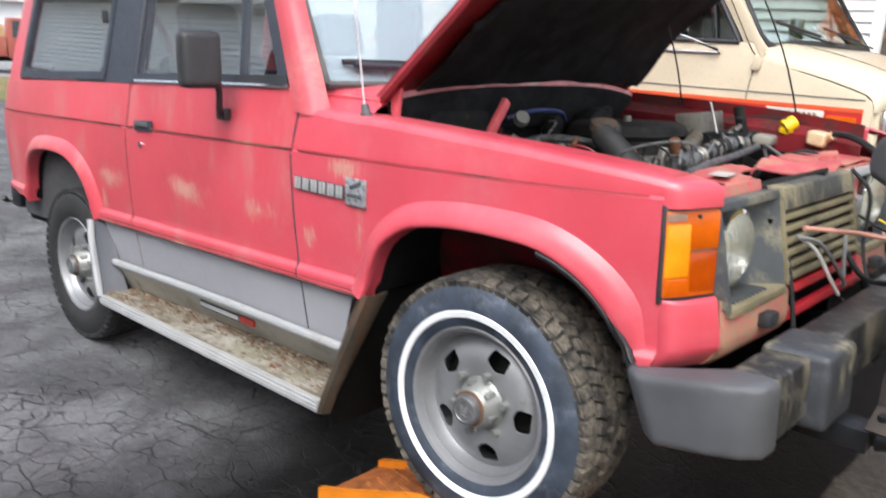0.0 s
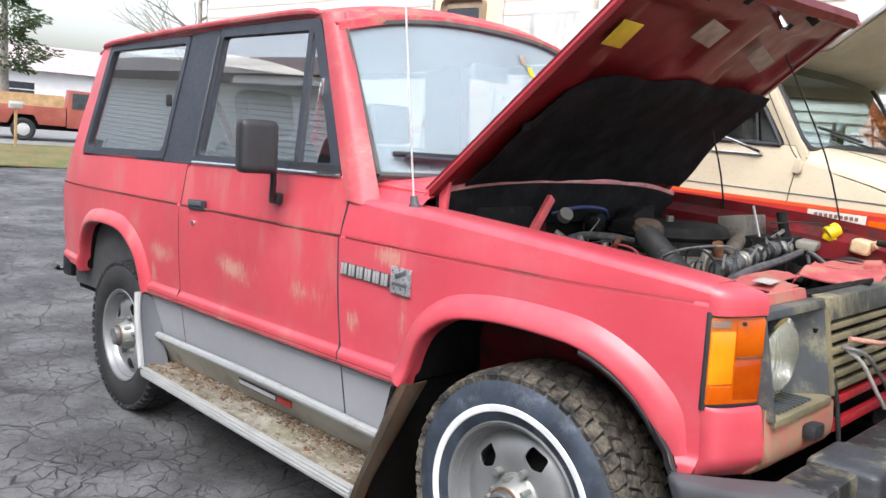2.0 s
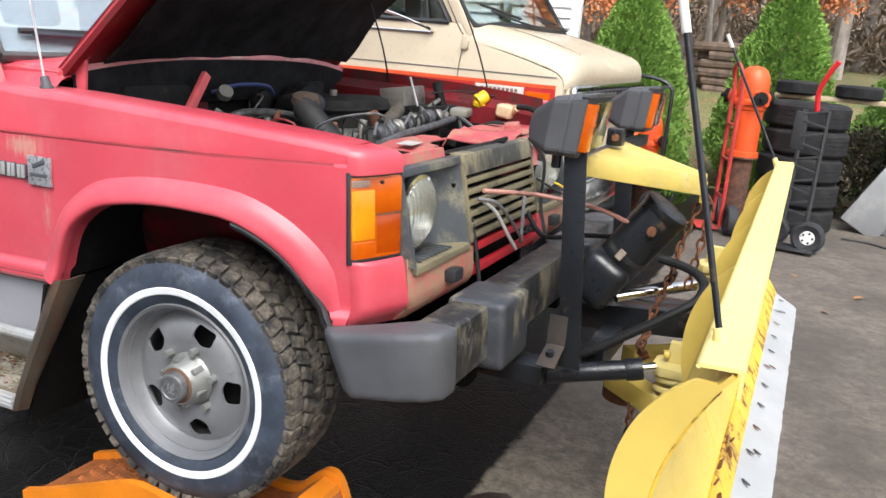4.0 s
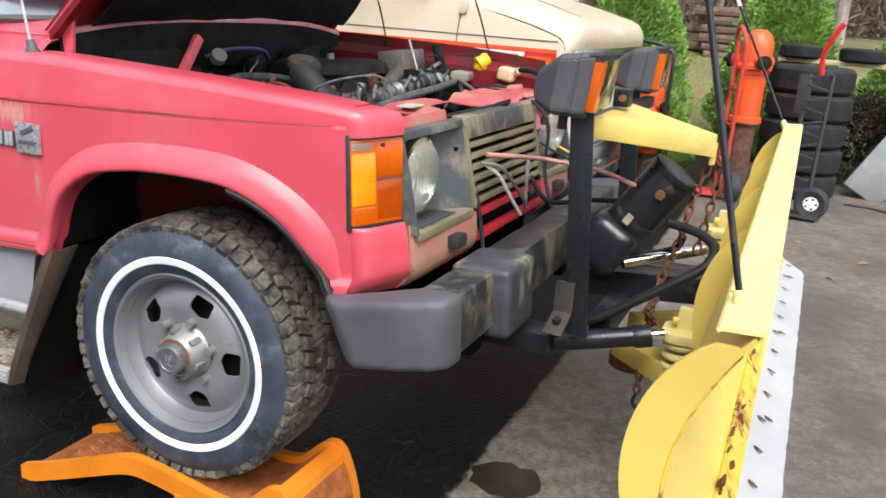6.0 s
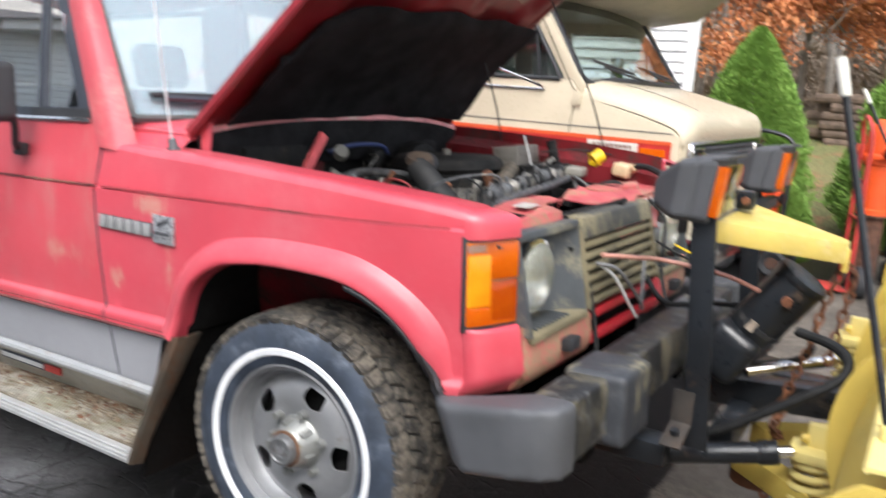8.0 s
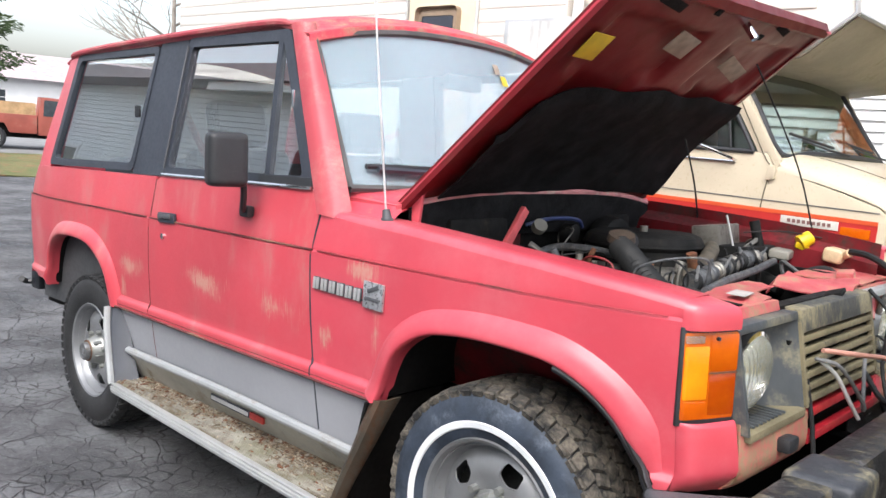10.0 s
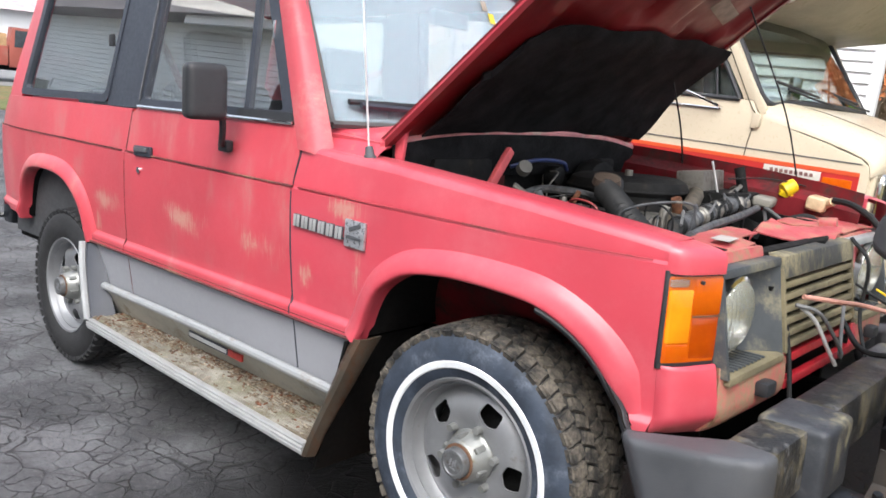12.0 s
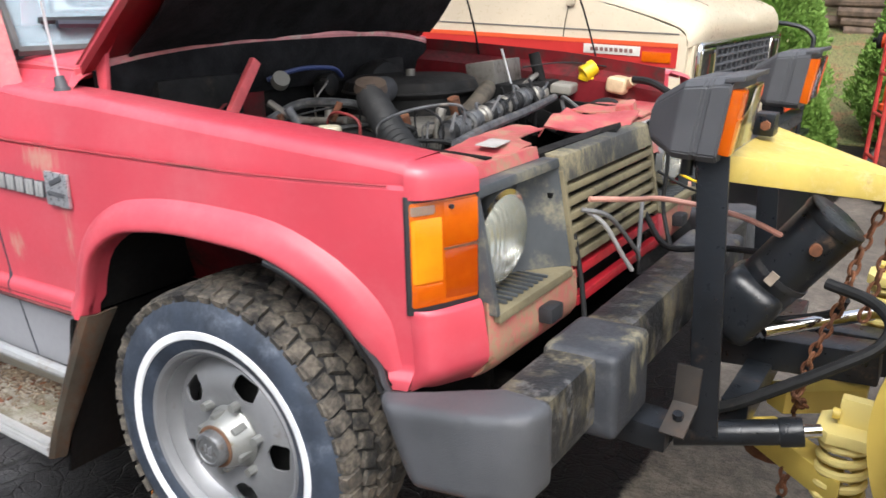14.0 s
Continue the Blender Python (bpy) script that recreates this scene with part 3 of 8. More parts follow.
    # dark beads fill the panel gaps and paint in their shade
    for line, r, paint in ((((-0.674, 0.425), (-0.6755, 0.50), (-0.6755, 0.585)), 0.0045, frame_black), (((-0.6755, 0.606), (-0.6755, 0.64), (-0.6835, 0.80), (-0.6875, 0.95), (-0.6875, 0.99)), 0.0048, frame_black), (((-0.6875, 1.008), (-0.680, 1.06), (-0.664, 1.125)), 0.0045, frame_black),
                           (((-1.773, 0.437), (-1.7755, 0.50), (-1.7755, 0.585)), 0.0035, seam_shade_dirt), (((-1.7755, 0.606), (-1.773, 0.80), (-1.771, 0.98)), 0.0038, seam_shade_dirt), (((-1.771, 1.026), (-1.750, 1.175)), 0.0038, seam_shade_dirt)):
        fine = [(a[0] + (b[0] - a[0]) * k / 6, a[1] + (b[1] - a[1]) * k / 6) for a, b in zip(line, line[1:]) for k in range(7)]
        fine = [p for k, p in enumerate(fine) if k == 0 or p != fine[k - 1]]
        part("gap_shade_bead", tube([(u, sign * (half(u, w) - 0.003), w) for u, w in fine], r, 6, 1), paint, suv)
    part("pinstripe", tube([(u, sign * (half(u, low_line(u) + 0.010) - 0.001), low_line(u) + 0.010) for u in steps(-0.40, -2.06, 8)], 0.0018, 6, 2), seam_shade_dirt, suv, "thin dark stripe")
    # dark beads deepen the crease where the groove itself shades too little
    part("crease_line", tube([(u, sign * (half(u, crease(u)) + 0.0085), crease(u)) for u in steps(-3.19, -1.79, 5)], 0.0035, 6, 3), seam_shade_dirt, suv)
    part("crease_line", tube([(u, sign * (half(u, crease(u)) + 0.0085), crease(u)) for u in steps(-1.76, -0.68, 5)], 0.0035, 6, 3), seam_shade_dirt, suv)
    part("crease_line", tube([(u, sign * (half(u, crease(u)) + 0.0085), crease(u)) for u in steps(-0.65, 0.50, 14)], lambda f: 0.0034 - 0.0016 * f, 6, 3), groove_shade_red, suv)
    # grey lower band
    for name, p in (("fender_lower_trim", [(-0.672, low_line(-0.66) - 0.006), (-0.360, low_line(-0.385) - 0.006), (-0.43, 0.412), (-0.670, 0.416)]),
                    ("door_lower_trim", [(-0.679, low_line(-0.667) - 0.006), (-1.772, low_line(-1.772) - 0.006), (-1.77, 0.430), (-0.677, 0.416)]),
                    ("quarter_lower_trim", [(-1.779, low_line(-1.78) - 0.006), (-2.09, low_line(-2.09) - 0.006), (-2.0, 0.432), (-1.776, 0.430)])):
        part(name, panel(p, half, 0.03, [], [0.5, 0.55], [], sign), grey_paint, suv, "dull grey lower body band")
    # red/grey dividing bead, sill and running board
    part("divider_trim", tube([(u, sign * (half(u, low_line(u)) + 0.004), low_line(u) - 0.003) for u in (-0.39, -1.2, -2.08)], 0.0045, 6, 6), seam_shade_dirt, suv)
    part("sill_trim", tube([(u, sign * 0.812, w) for u, w in ((-0.45, 0.415), (-1.2, 0.432), (-1.97, 0.434))], 0.016, 10, 6), silver_sill, suv, "dull silver sill moulding")
    part("sill_plate", grid_sheet([[(u, sign * (y + (0.81 - y) * f), w0 + (w1 - w0) * f) for u, y, w0, w1 in ((-0.47, 0.675, 0.255, 0.408), (-1.2, 0.71, 0.285, 0.422), (-1.98, 0.745, 0.30, 0.427))] for f in (0.0, 0.25, 0.6, 1.0)], thick=0.006), sill_dirty, suv, "cream sill plate stained brown")
    board = part("running_board", prism([(-0.485, 0.262), (-1.945, 0.308), (-1.945, 0.272), (-0.485, 0.226)], sign * 0.660, sign * 0.893, "y", 0.005), alu, suv, "aluminium running board covered in leaf litter")
    part("board_tread", prism([(-0.490, 0.2658), (-1.940, 0.3115), (-1.940, 0.309), (-0.490, 0.2633)], sign * 0.662, sign * 0.876, "y"), board_dirty, board, "ribbed tread stained with mould and mud")
    for k in range(14):
        y = 0.690 + 0.0135 * k
        part("tread_rib", tube([(-0.492, sign * y, 0.2664), (-1.940, sign * y, 0.3121)], 0.0024, 5, 2), board_dirty, board)
    for y, dz in ((0.892, 0.009), (0.898, -0.002), (0.898, -0.013), (0.893, -0.023)):
        part("board_edge_rib", tube([(-0.487, sign * y, 0.250 + dz), (-1.945, sign * y, 0.296 + dz)], 0.0052, 6, 2), alu, board)
    if sign < 0:
        rows = []
        for i, u in enumerate(steps(-0.50, -1.945, 130)):
            rows.append([(u, -0.672 + 0.050 * (u + 0.5) / 1.45 - 0.0125 * j * (1.0 + 0.5 * noise.noise((u * 5, 0.5, 2)) + 0.5 * noise.noise((u * 23, 1.5, 4))) + 0.008 * noise.noise((u * 60, j, 0)), 0.2660 - 0.0315 * (u + 0.485) + 0.010 * max(0, noise.noise((u * 16, j * 1.3, 3))) + 0.010 * max(0.0, (3 - j) / 3)) for j in range(7)])
        part("leaf_litter", grid_sheet(rows), leaf_litter, board, "brown leaf crumbs and twigs")
        part("step_plate", box((0.26, 0.006, 0.026), (-1.19, -0.790, 0.378), (0, 1.2, 0), 0.003), frame_black, board)
        part("step_plate", box((0.25, 0.008, 0.016), (-1.19, -0.790, 0.378), (0, 1.2, 0), 0.003), alu, board)
        part("red_reflector", box((0.085, 0.010, 0.024), (-1.015, -0.788, 0.374), (0, 1.2, 0), 0.003), surface("red_tape", (0.24, 0.02, 0.015), 0.5, vary=0.3, scale=40.0), board, "small red reflector strip")
        rng = random.Random(3)
        for k in range(20):
            u, size = -0.55 - 1.35 * rng.random(), rng.choice((0.010, 0.014, 0.018, 0.032))
            part("litter_scrap", box((size, size * rng.uniform(0.25, 0.7), 0.003), (u, -0.845 + rng.uniform(-0.03, 0.09), 0.268 - 0.0315 * (u + 0.485)), (rng.uniform(-25, 25), rng.uniform(-15, 15), rng.uniform(0, 180)), 0.001), rng.choice((leaf_litter, leaf_litter, label_white, rust)), board)
        for paint, count, label in ((leaf_litter, 420, "brown crumbs of leaves"), (twig_grey, 160, "pale twig bits"), (rust, 160, "rust-brown leaf bits")):
            bm = bmesh.new()
            for k in range(count):
                u, size = rng.uniform(-1.93, -0.50), rng.uniform(0.004, 0.011)
                inner = 0.668 + 0.050 * (u + 0.5) / -1.45
                y = inner + min(0.87 - inner, abs(rng.gauss(0.0, 0.085)))
                b = bmesh.new()
                bmesh.ops.create_cube(b, size=1.0)
                b.transform(pose(u, -y, 0.270 - 0.0315 * (u + 0.485), rng.uniform(-30, 30), rng.uniform(-30, 30), rng.uniform(0, 180)) @ Matrix.Diagonal((size * rng.uniform(1, 2.2), size * rng.uniform(0.4, 1), 0.003, 1)))
                merge(bm, b)
            part("leaf_debris", bm, paint, board, label, 0)["kind"] = "stuff"
    # splash guards at both ends of the board
    rows = []
    for k, (u, w, dy) in enumerate(((-0.322, 0.612, 0.0), (-0.338, 0.56, 0.014), (-0.372, 0.47, 0.030), (-0.412, 0.38, 0.042), (-0.452, 0.29, 0.050), (-0.478, 0.222, 0.052))):
        rows.append([(u - 0.060 + 0.007 * k, sign * (0.815 + dy * 0.95), w - 0.012), (u - 0.040 + 0.005 * k, sign * (0.838 + dy), w - 0.002), (u - 0.012, sign * (0.848 + dy), w), (u + 0.004, sign * (0.842 + dy), w + 0.002), (u + 0.012, sign * (0.822 + dy), w), (u + 0.018, sign * (0.796 + 0.004 * k + dy), w + 0.004), (u + 0.016, sign * (0.772 + 0.009 * k + dy), w + 0.003)])
    part("front_splash_guard", grid_sheet(rows, thick=0.006), surface("splash_guard_metal", (0.080, 0.072, 0.058), 0.42, 0.4, vary=0.3, dirt=(0.115, 0.055, 0.028), dirt_at=(0.45, 0.65), dirt_scale=6.0, stretch=(1, 1, 0.4), bump=0.3), suv, "bent metal splash guard stained with rust")
    rows = []
    for u, w, b in ((-2.095, 0.60, 0.0), (-2.065, 0.52, 0.02), (-2.02, 0.42, 0.035), (-1.965, 0.305, 0.045)):
        rows.append([(u + 0.055, sign * 0.79, w), (u + 0.01, sign * (0.825 + b), w), (u - 0.008, sign * (0.835 + b), w), (u - 0.03, sign * 0.80, w), (u - 0.05, sign * 0.70, w)])
    part("rear_splash_guard", grid_sheet(rows, thick=0.006), frame_black, suv)
    part("splash_guard_edge", tube([(-2.100, sign * 0.845, 0.605), (-2.070, sign * 0.86, 0.52), (-2.025, sign * 0.872, 0.42), (-1.968, sign * 0.885, 0.298)], 0.016, 8, 6), silver_sill, suv, "pale edge strip")
    part("mud_flap", prism([(-0.372, 0.60), (-0.360, 0.60), (-0.480, 0.165), (-0.492, 0.165)], sign * 0.54, sign * 0.855, "y", 0.003), dark, suv, "black rubber mud flap")
    # black plastic lip inside the front arch
    part("arch_lip", tube([(u + 0.004, sign * (half(u, w) + 0.014), w - 0.008) for u, w in ARCH_F[21:]] + [(0.515, sign * 0.765, 0.575)], 0.011, 8, 6), black_plastic, suv)
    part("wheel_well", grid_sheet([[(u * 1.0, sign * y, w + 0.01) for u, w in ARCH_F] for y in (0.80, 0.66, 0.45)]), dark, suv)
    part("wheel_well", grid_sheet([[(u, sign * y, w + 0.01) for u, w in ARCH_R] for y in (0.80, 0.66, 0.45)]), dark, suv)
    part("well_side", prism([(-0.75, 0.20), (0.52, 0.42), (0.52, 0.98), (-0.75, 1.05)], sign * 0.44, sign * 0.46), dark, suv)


def up_half(w):
    """Half the width of the cabin above the belt line."""
    return 0.795 - 0.17 * (w - 1.19)


def upper(poly, sign, thick, inset=0.0, bm=None):
    t = bmesh.new()
    t.faces.new([t.verts.new((u, sign * (up_half(w) - inset), w)) for u, w in poly])
    made = bmesh.ops.extrude_face_region(t, geom=t.faces[:])["geom"]
    for v in made:
        if isinstance(v, bmesh.types.BMVert):
            v.co.y -= sign * thick
    return merge(bm, t)


def ring(outer, inner, sign, thick, inset=0.0):
    """A flat window surround between two outlines with the same number of corners."""
    t = bmesh.new()
    n = len(outer)
    o = [t.verts.new((u, sign * (up_half(w) - inset), w)) for u, w in outer]
    i = [t.verts.new((u, sign * (up_half(w) - inset), w)) for u, w in inner]
    for k in range(n):
        t.faces.new((o[k - 1], o[k], i[k], i[k - 1]))
    made = bmesh.ops.extrude_face_region(t, geom=t.faces[:])["geom"]
    for v in made:
        if isinstance(v, bmesh.types.BMVert):
            v.co.y -= sign * thick
    return t


def rounded(poly, r, n=4):
    out = []
    for i, p in enumerate(poly):
        a, b = Vector(poly[i - 1]), Vector(poly[(i + 1) % len(poly)])
        p = Vector(p)
        da, db = (a - p).normalized() * r, (b - p).normalized() * r
        for k in range(n + 1):
            t = k / n
            out.append(tuple(p + da * (1 - t) ** 2 + db * t ** 2))
    return out


for sign in (-1, 1):
    qo = [(-2.90, 1.20), (-2.755, 1.735), (-1.912, 1.722), (-1.978, 1.20)]
    qi = [(-2.852, 1.232), (-2.722, 1.706), (-1.942, 1.694), (-2.008, 1.232)]
    part("quarter_window_frame", ring(rounded(qo, 0.03), rounded(qi, 0.03), sign, 0.03), frame_black, suv)
    win = part("quarter_window", upper(rounded(qi, 0.03), sign, 0.004, 0.016), glass_side, suv)
    win.visible_shadow = False
    part("quarter_latch", box((0.035, 0.014, 0.05), (-2.015, sign * (up_half(1.45) + 0.002), 1.45), (0, 0, 0), 0.005), black_plastic, win)
    part("b_pillar", upper([(-1.982, 1.188), (-1.907, 1.735), (-1.680, 1.735), (-1.718, 1.188)], sign, 0.028, 0.004), frame_black, suv, "black painted pillar")
    do = [(-1.708, 1.195), (-1.668, 1.735), (-0.985, 1.715), (-0.712, 1.195)]
    di = [(-1.674, 1.225), (-1.636, 1.698), (-1.012, 1.676), (-0.785, 1.225)]
    door_frame = part("door_window_frame", ring(rounded(do, 0.025), rounded(di, 0.02), sign, 0.035), frame_black, suv)
    part("frame_bright_edge", tube([(-1.700, sign * (up_half(1.22) + 0.004), 1.22), (-1.682, sign * (up_half(1.45) + 0.004), 1.45), (-1.663, sign * (up_half(1.70) + 0.004), 1.70)], 0.005, 6, 4), bumper_grey, door_frame)
    win = part("door_window", upper([(-1.670, 1.225), (-1.632, 1.692), (-1.040, 1.676), (-0.995, 1.225)], sign, 0.004, 0.014), glass_side, suv)
    win.visible_shadow = False
    win = part("vent_window", upper([(-0.975, 1.225), (-1.015, 1.66), (-1.005, 1.665), (-0.785, 1.225)], sign, 0.004, 0.010), glass_side, suv)
    win.visible_shadow = False
    part("vent_divider", upper([(-0.997, 1.22), (-1.043, 1.68), (-1.017, 1.68), (-0.970, 1.22)], sign, 0.022, 0.0), frame_black, suv)
    part("vent_latch", box((0.012, 0.012, 0.06), (-0.895, sign * (up_half(1.48) + 0.004), 1.475), (0, 0, 0), 0.004), chrome, suv)
    part("belt_strip", upper([(-1.02, 1.19), (-1.02, 1.222), (-0.735, 1.222), (-0.72, 1.19)], sign, 0.03, -0.006), black_plastic, suv)
    part("belt_moulding", tube([(-1.70, sign * (up_half(1.19) + 0.006), 1.196), (-1.2, sign * (up_half(1.19) + 0.006), 1.194), (-0.72, sign * (up_half(1.19) + 0.006), 1.190)], 0.006, 6, 4), chrome, suv)
    # red pillars and cant rail
    rows = []
    for w in steps(1.106, 1.735, 12):
        f = (w - 1.13) / 0.605
        u0, u1 = -0.69 - 0.296 * f, -0.600 - 0.322 * f
        h, lift = up_half(w), 0.010 * (1 - smooth01(f + 0.06)) * (f < 0.5)
        ahead = 0.030 - 0.022 * f
        rows.append([(u0, sign * (h - 0.03), w + lift), (u0, sign * h, w + lift), (u0 + 0.4 * (u1 - u0), sign * (h + 0.003), w + 0.6 * lift), (u1 - 0.012, sign * (h - 0.003), w + 0.1 * lift), (u1, sign * (h - 0.012), w), (u1 + ahead * 0.6, sign * (h - 0.028), w), (u1 + ahead, sign * (h - 0.048), w), (u1 - 0.02, sign * (h - 0.06), w)])
    part("a_pillar", grid_sheet(rows), red_chalky, suv, "", 80)
    d_pillar = part("d_pillar", upper([(-3.105, 1.19), (-3.045, 1.34), (-2.845, 1.735), (-2.750, 1.735), (-2.895, 1.19)], sign, 0.05), red_paint, suv)
    for v in d_pillar.data.vertices:
        v.co.y -= sign * 0.035 * (max(0.0, -2.75 - v.co.x) / 0.4) ** 2
    part("roof_gutter", tube([(-2.85, sign * 0.690, 1.722), (-2.78, sign * 0.706, 1.742), (-2.4, sign * 0.711, 1.752), (-1.6, sign * 0.711, 1.752), (-1.10, sign * 0.708, 1.744), (-0.97, sign * 0.698, 1.728)], lambda f: 0.004 + 0.009 * min(1.0, 12 * f, 9 * (1 - f)), 8, 8), red_chalky, suv)
    # tail lamp, door handle, lock, mirror
    part("tail_lamp", box((0.05, 0.03, 0.17), (-3.208, sign * 0.752, 0.87), (0, 0, 0), 0.010), surface("red_lens", (0.30, 0.01, 0.01), 0.2), suv)
    handle = part("door_handle", box((0.125, 0.016, 0.040), (-1.612, sign * 0.824, 1.030), (0, -1, 0), 0.006), frame_black, suv, "black recessed pull handle")
    part("handle_grip", box((0.100, 0.012, 0.018), (-1.612, sign * 0.834, 1.036), (0, -1, 0), 0.004), bumper_grey, handle)
    part("door_lock", rod((-1.645, sign * 0.815, 0.955), (-1.645, sign * 0.829, 0.955), 0.012), chrome, suv)
    mirror = part("door_mirror", box((0.075, 0.130, 0.176), (-0.995, sign * 0.935, 1.268), (0, 0, sign * 14), 0.026, seg=4), black_plastic, suv, "black plastic door mirror")
    part("mirror_glass", box((0.004, 0.10, 0.135), (-1.033, sign * 0.925, 1.268), (0, 0, sign * 14), 0.001), chrome, mirror)
    part("mirror_stalk", tube([(-1.057, sign * 0.825, 1.098), (-1.03, sign * 0.850, 1.11), (-1.00, sign * 0.866, 1.16), (-0.99, sign * 0.88, 1.24)], 0.011, 8, 6), black_plastic, mirror)
    part("mirror_foot", box((0.055, 0.03, 0.04), (-1.057, sign * 0.818, 1.095), (0, 0, 0), 0.010), black_plastic, mirror)

# roof
rows = []
for i, u in enumerate(steps(-0.893, -2.90, 24)):
    drop = 0.05 * max(0.0, 1 - (-0.893 - u) / 0.22) ** 2 + 0.035 * max(0.0, 1 - (u + 2.90) / 0.2) ** 2
    rows.append([(u - 0.06 * (1 - (v / 0.705) ** 2) * (-1 if u < -1.5 else -1), v, 1.742 + 0.088 * (1 - abs(v / 0.705) ** 2.6) - drop) for v in steps(-0.705, 0.705, 20)])
part("roof", grid_sheet(rows, thick=0.012), red_chalky, suv, "faded red steel roof")
part("roof_header", grid_sheet([[(-0.893 + 0.06 * (1 - (v / 0.705) ** 2) + d, v, 1.742 + 0.088 * (1 - abs(v / 0.705) ** 2.6) - 0.05 - e) for v in steps(-0.70, 0.70, 20)] for d, e in ((-0.075, -0.0335), (-0.03, -0.012), (0.006, 0.004), (0.008, 0.03), (-0.02, 0.04))], thick=0.004), red_mossy, suv, "moss-stained roof edge above the windshield")
# windshield with its rubber seal
W0, W1 = (-0.628, 0.725, 1.195), (-0.900, 0.668, 1.680)


def shield(f, v, off=0.0):
    u, h, w = (W0[i] + (W1[i] - W0[i]) * f for i in range(3))
    return (u + 0.07 * (1 - v * v) + off * 0.87, h * v, w + 0.072 * f * (1 - abs(v) ** 2.6) + off * 0.48)


ws = part("windshield", grid_sheet([[shield(f, v) for v in steps(-1, 1, 12)] for f in steps(0, 1, 6)], thick=0.005), glass_dust_sky, suv, "dusty windshield with a painted pale-blue sky veil")
ws.visible_shadow = False
seal = [shield(0, v, 0.004) for v in steps(-1, 1, 12)] + [shield(f, 1, 0.004) for f in steps(0.1, 0.9, 4)] + [shield(1, v, 0.004) for v in steps(1, -1, 12)] + [shield(f, -1, 0.004) for f in steps(0.9, 0, 5)]
part("windshield_seal", tube(seal, 0.013, 6, 1), surface("mossy_seal", (0.075, 0.078, 0.078), 0.8, vary=0.3, dirt=(0.17, 0.17, 0.10), dirt_at=(0.52, 0.70), dirt_scale=14.0), suv)
for v0, v1 in ((-0.86, -0.10), (-0.06, 0.72)):
    wiper = part("wiper", tube([shield(0.10, v0, 0.025), shield(0.075, (v0 + v1) / 2, 0.03), shield(0.05, v1, 0.028)], 0.011, 6, 4), frame_black, suv)
    part("wiper_blade", tube([shield(0.125, v0 - 0.05, 0.018), shield(0.11, (v0 + v1) / 2 - 0.05, 0.02), shield(0.09, v1 - 0.10, 0.018)], 0.010, 6, 4), rubber, wiper)
part("inspection_sticker", grid_sheet([[shield(0.80 + 0.07 * a, 0.16 + 0.05 * b, 0.0075) for b in (0, 1)] for a in (0, 1)]), label_white, ws)
part("inspection_sticker", grid_sheet([[shield(0.72 + 0.07 * a, 0.20 + 0.05 * b, 0.0075) for b in (0, 1)] for a in (0, 1)]), label_yellow, ws)
# cowl between windshield and bay, bulging in the middle
rows = []
for f in steps(0, 1, 4):
    rows.append([(-0.66 + 0.07 * (1 - (v / 0.73) ** 2) + (0.26 - 0.03 * (1 - (v / 0.73) ** 2)) * f, v, 1.172 - 0.014 * f + 0.048 * (1 - abs(v / 0.73) ** 3)) for v in steps(-0.73, 0.73, 16)])
part("cowl", grid_sheet(rows, thick=0.02), red_paint, suv, "faded red cowl panel with debris")
part("cowl_lip", tube([(-0.40 + 0.04 * (1 - (v / 0.7) ** 2), v, 1.153 + 0.052 * (1 - abs(v / 0.72) ** 3)) for v in steps(-0.69, 0.70, 12)], 0.011, 8, 4), cowl_lit_pink, suv, "weathered cowl edge with debris, colour paled to look lit")
lip_line = [(-0.40 + 0.04 * (1 - (v / 0.7) ** 2), v, 1.153 + 0.052 * (1 - abs(v / 0.72) ** 3)) for v in steps(-0.69, 0.70, 24)]
# black sheet added where the gap below the cowl lies in shade
part("cowl_shade_sheet", grid_sheet([[(u + 0.006, v, w - 0.008) for u, v, w in lip_line], [(u + 0.010, v, w - 0.05) for u, v, w in lip_line], [(-0.395, v, 1.06) for u, v, w in lip_line]], thick=0.004), insulation, suv, "black sheet standing in for shade under the cowl edge")
for s in (-1, 1):
    rows = [[(u, s * 0.778, top_line(u) - 0.004), (u, s * 0.748, top_line(u) + 0.010), (u, s * 0.725, 1.160), (u, s * 0.690, 1.181), (u, s * 0.60, 1.190)] for u in steps(-0.66, -0.405, 7)]
    rows.append([(-0.396, s * y, z) for y, z in ((0.775, 1.108), (0.745, 1.115), (0.722, 1.135), (0.688, 1.150), (0.60, 1.165))])
    part("cowl_side", grid_sheet(rows, thick=0.006), red_corner, suv, "faded red cowl corner streaked with mud")
for k in range(16):
    v = random.uniform(-0.5, 0.6)
    part("twig", tube([(-0.42 + random.uniform(-0.03, 0.04), v, 1.212), (-0.41 + random.uniform(-0.03, 0.03), v + random.uniform(-0.05, 0.05), 1.215)], 0.003, 5, 2), leaf_litter, suv)
# rear end and cabin floor
part("tailgate", box((0.05, 1.50, 0.60), (-3.17, 0, 0.90), (0, 4, 0), 0.02), red_paint, suv)
rear = part("rear_window", grid_sheet([[(-3.06, -0.70, 1.19), (-3.06, 0.70, 1.19)], [(-2.86, -0.64, 1.72), (-2.86, 0.64, 1.72)]], thick=0.005), glass_rear, suv)
rear.visible_shadow = False
part("rear_bumper", box((0.12, 1.5, 0.12), (-3.25, 0, 0.575), (0, 0, 0), 0.02), black_steel, suv)
part("tow_hook", tube([(-3.27, -0.70, 0.56), (-3.32, -0.76, 0.55), (-3.29, -0.80, 0.57)], 0.016, 8, 4), black_steel, suv)
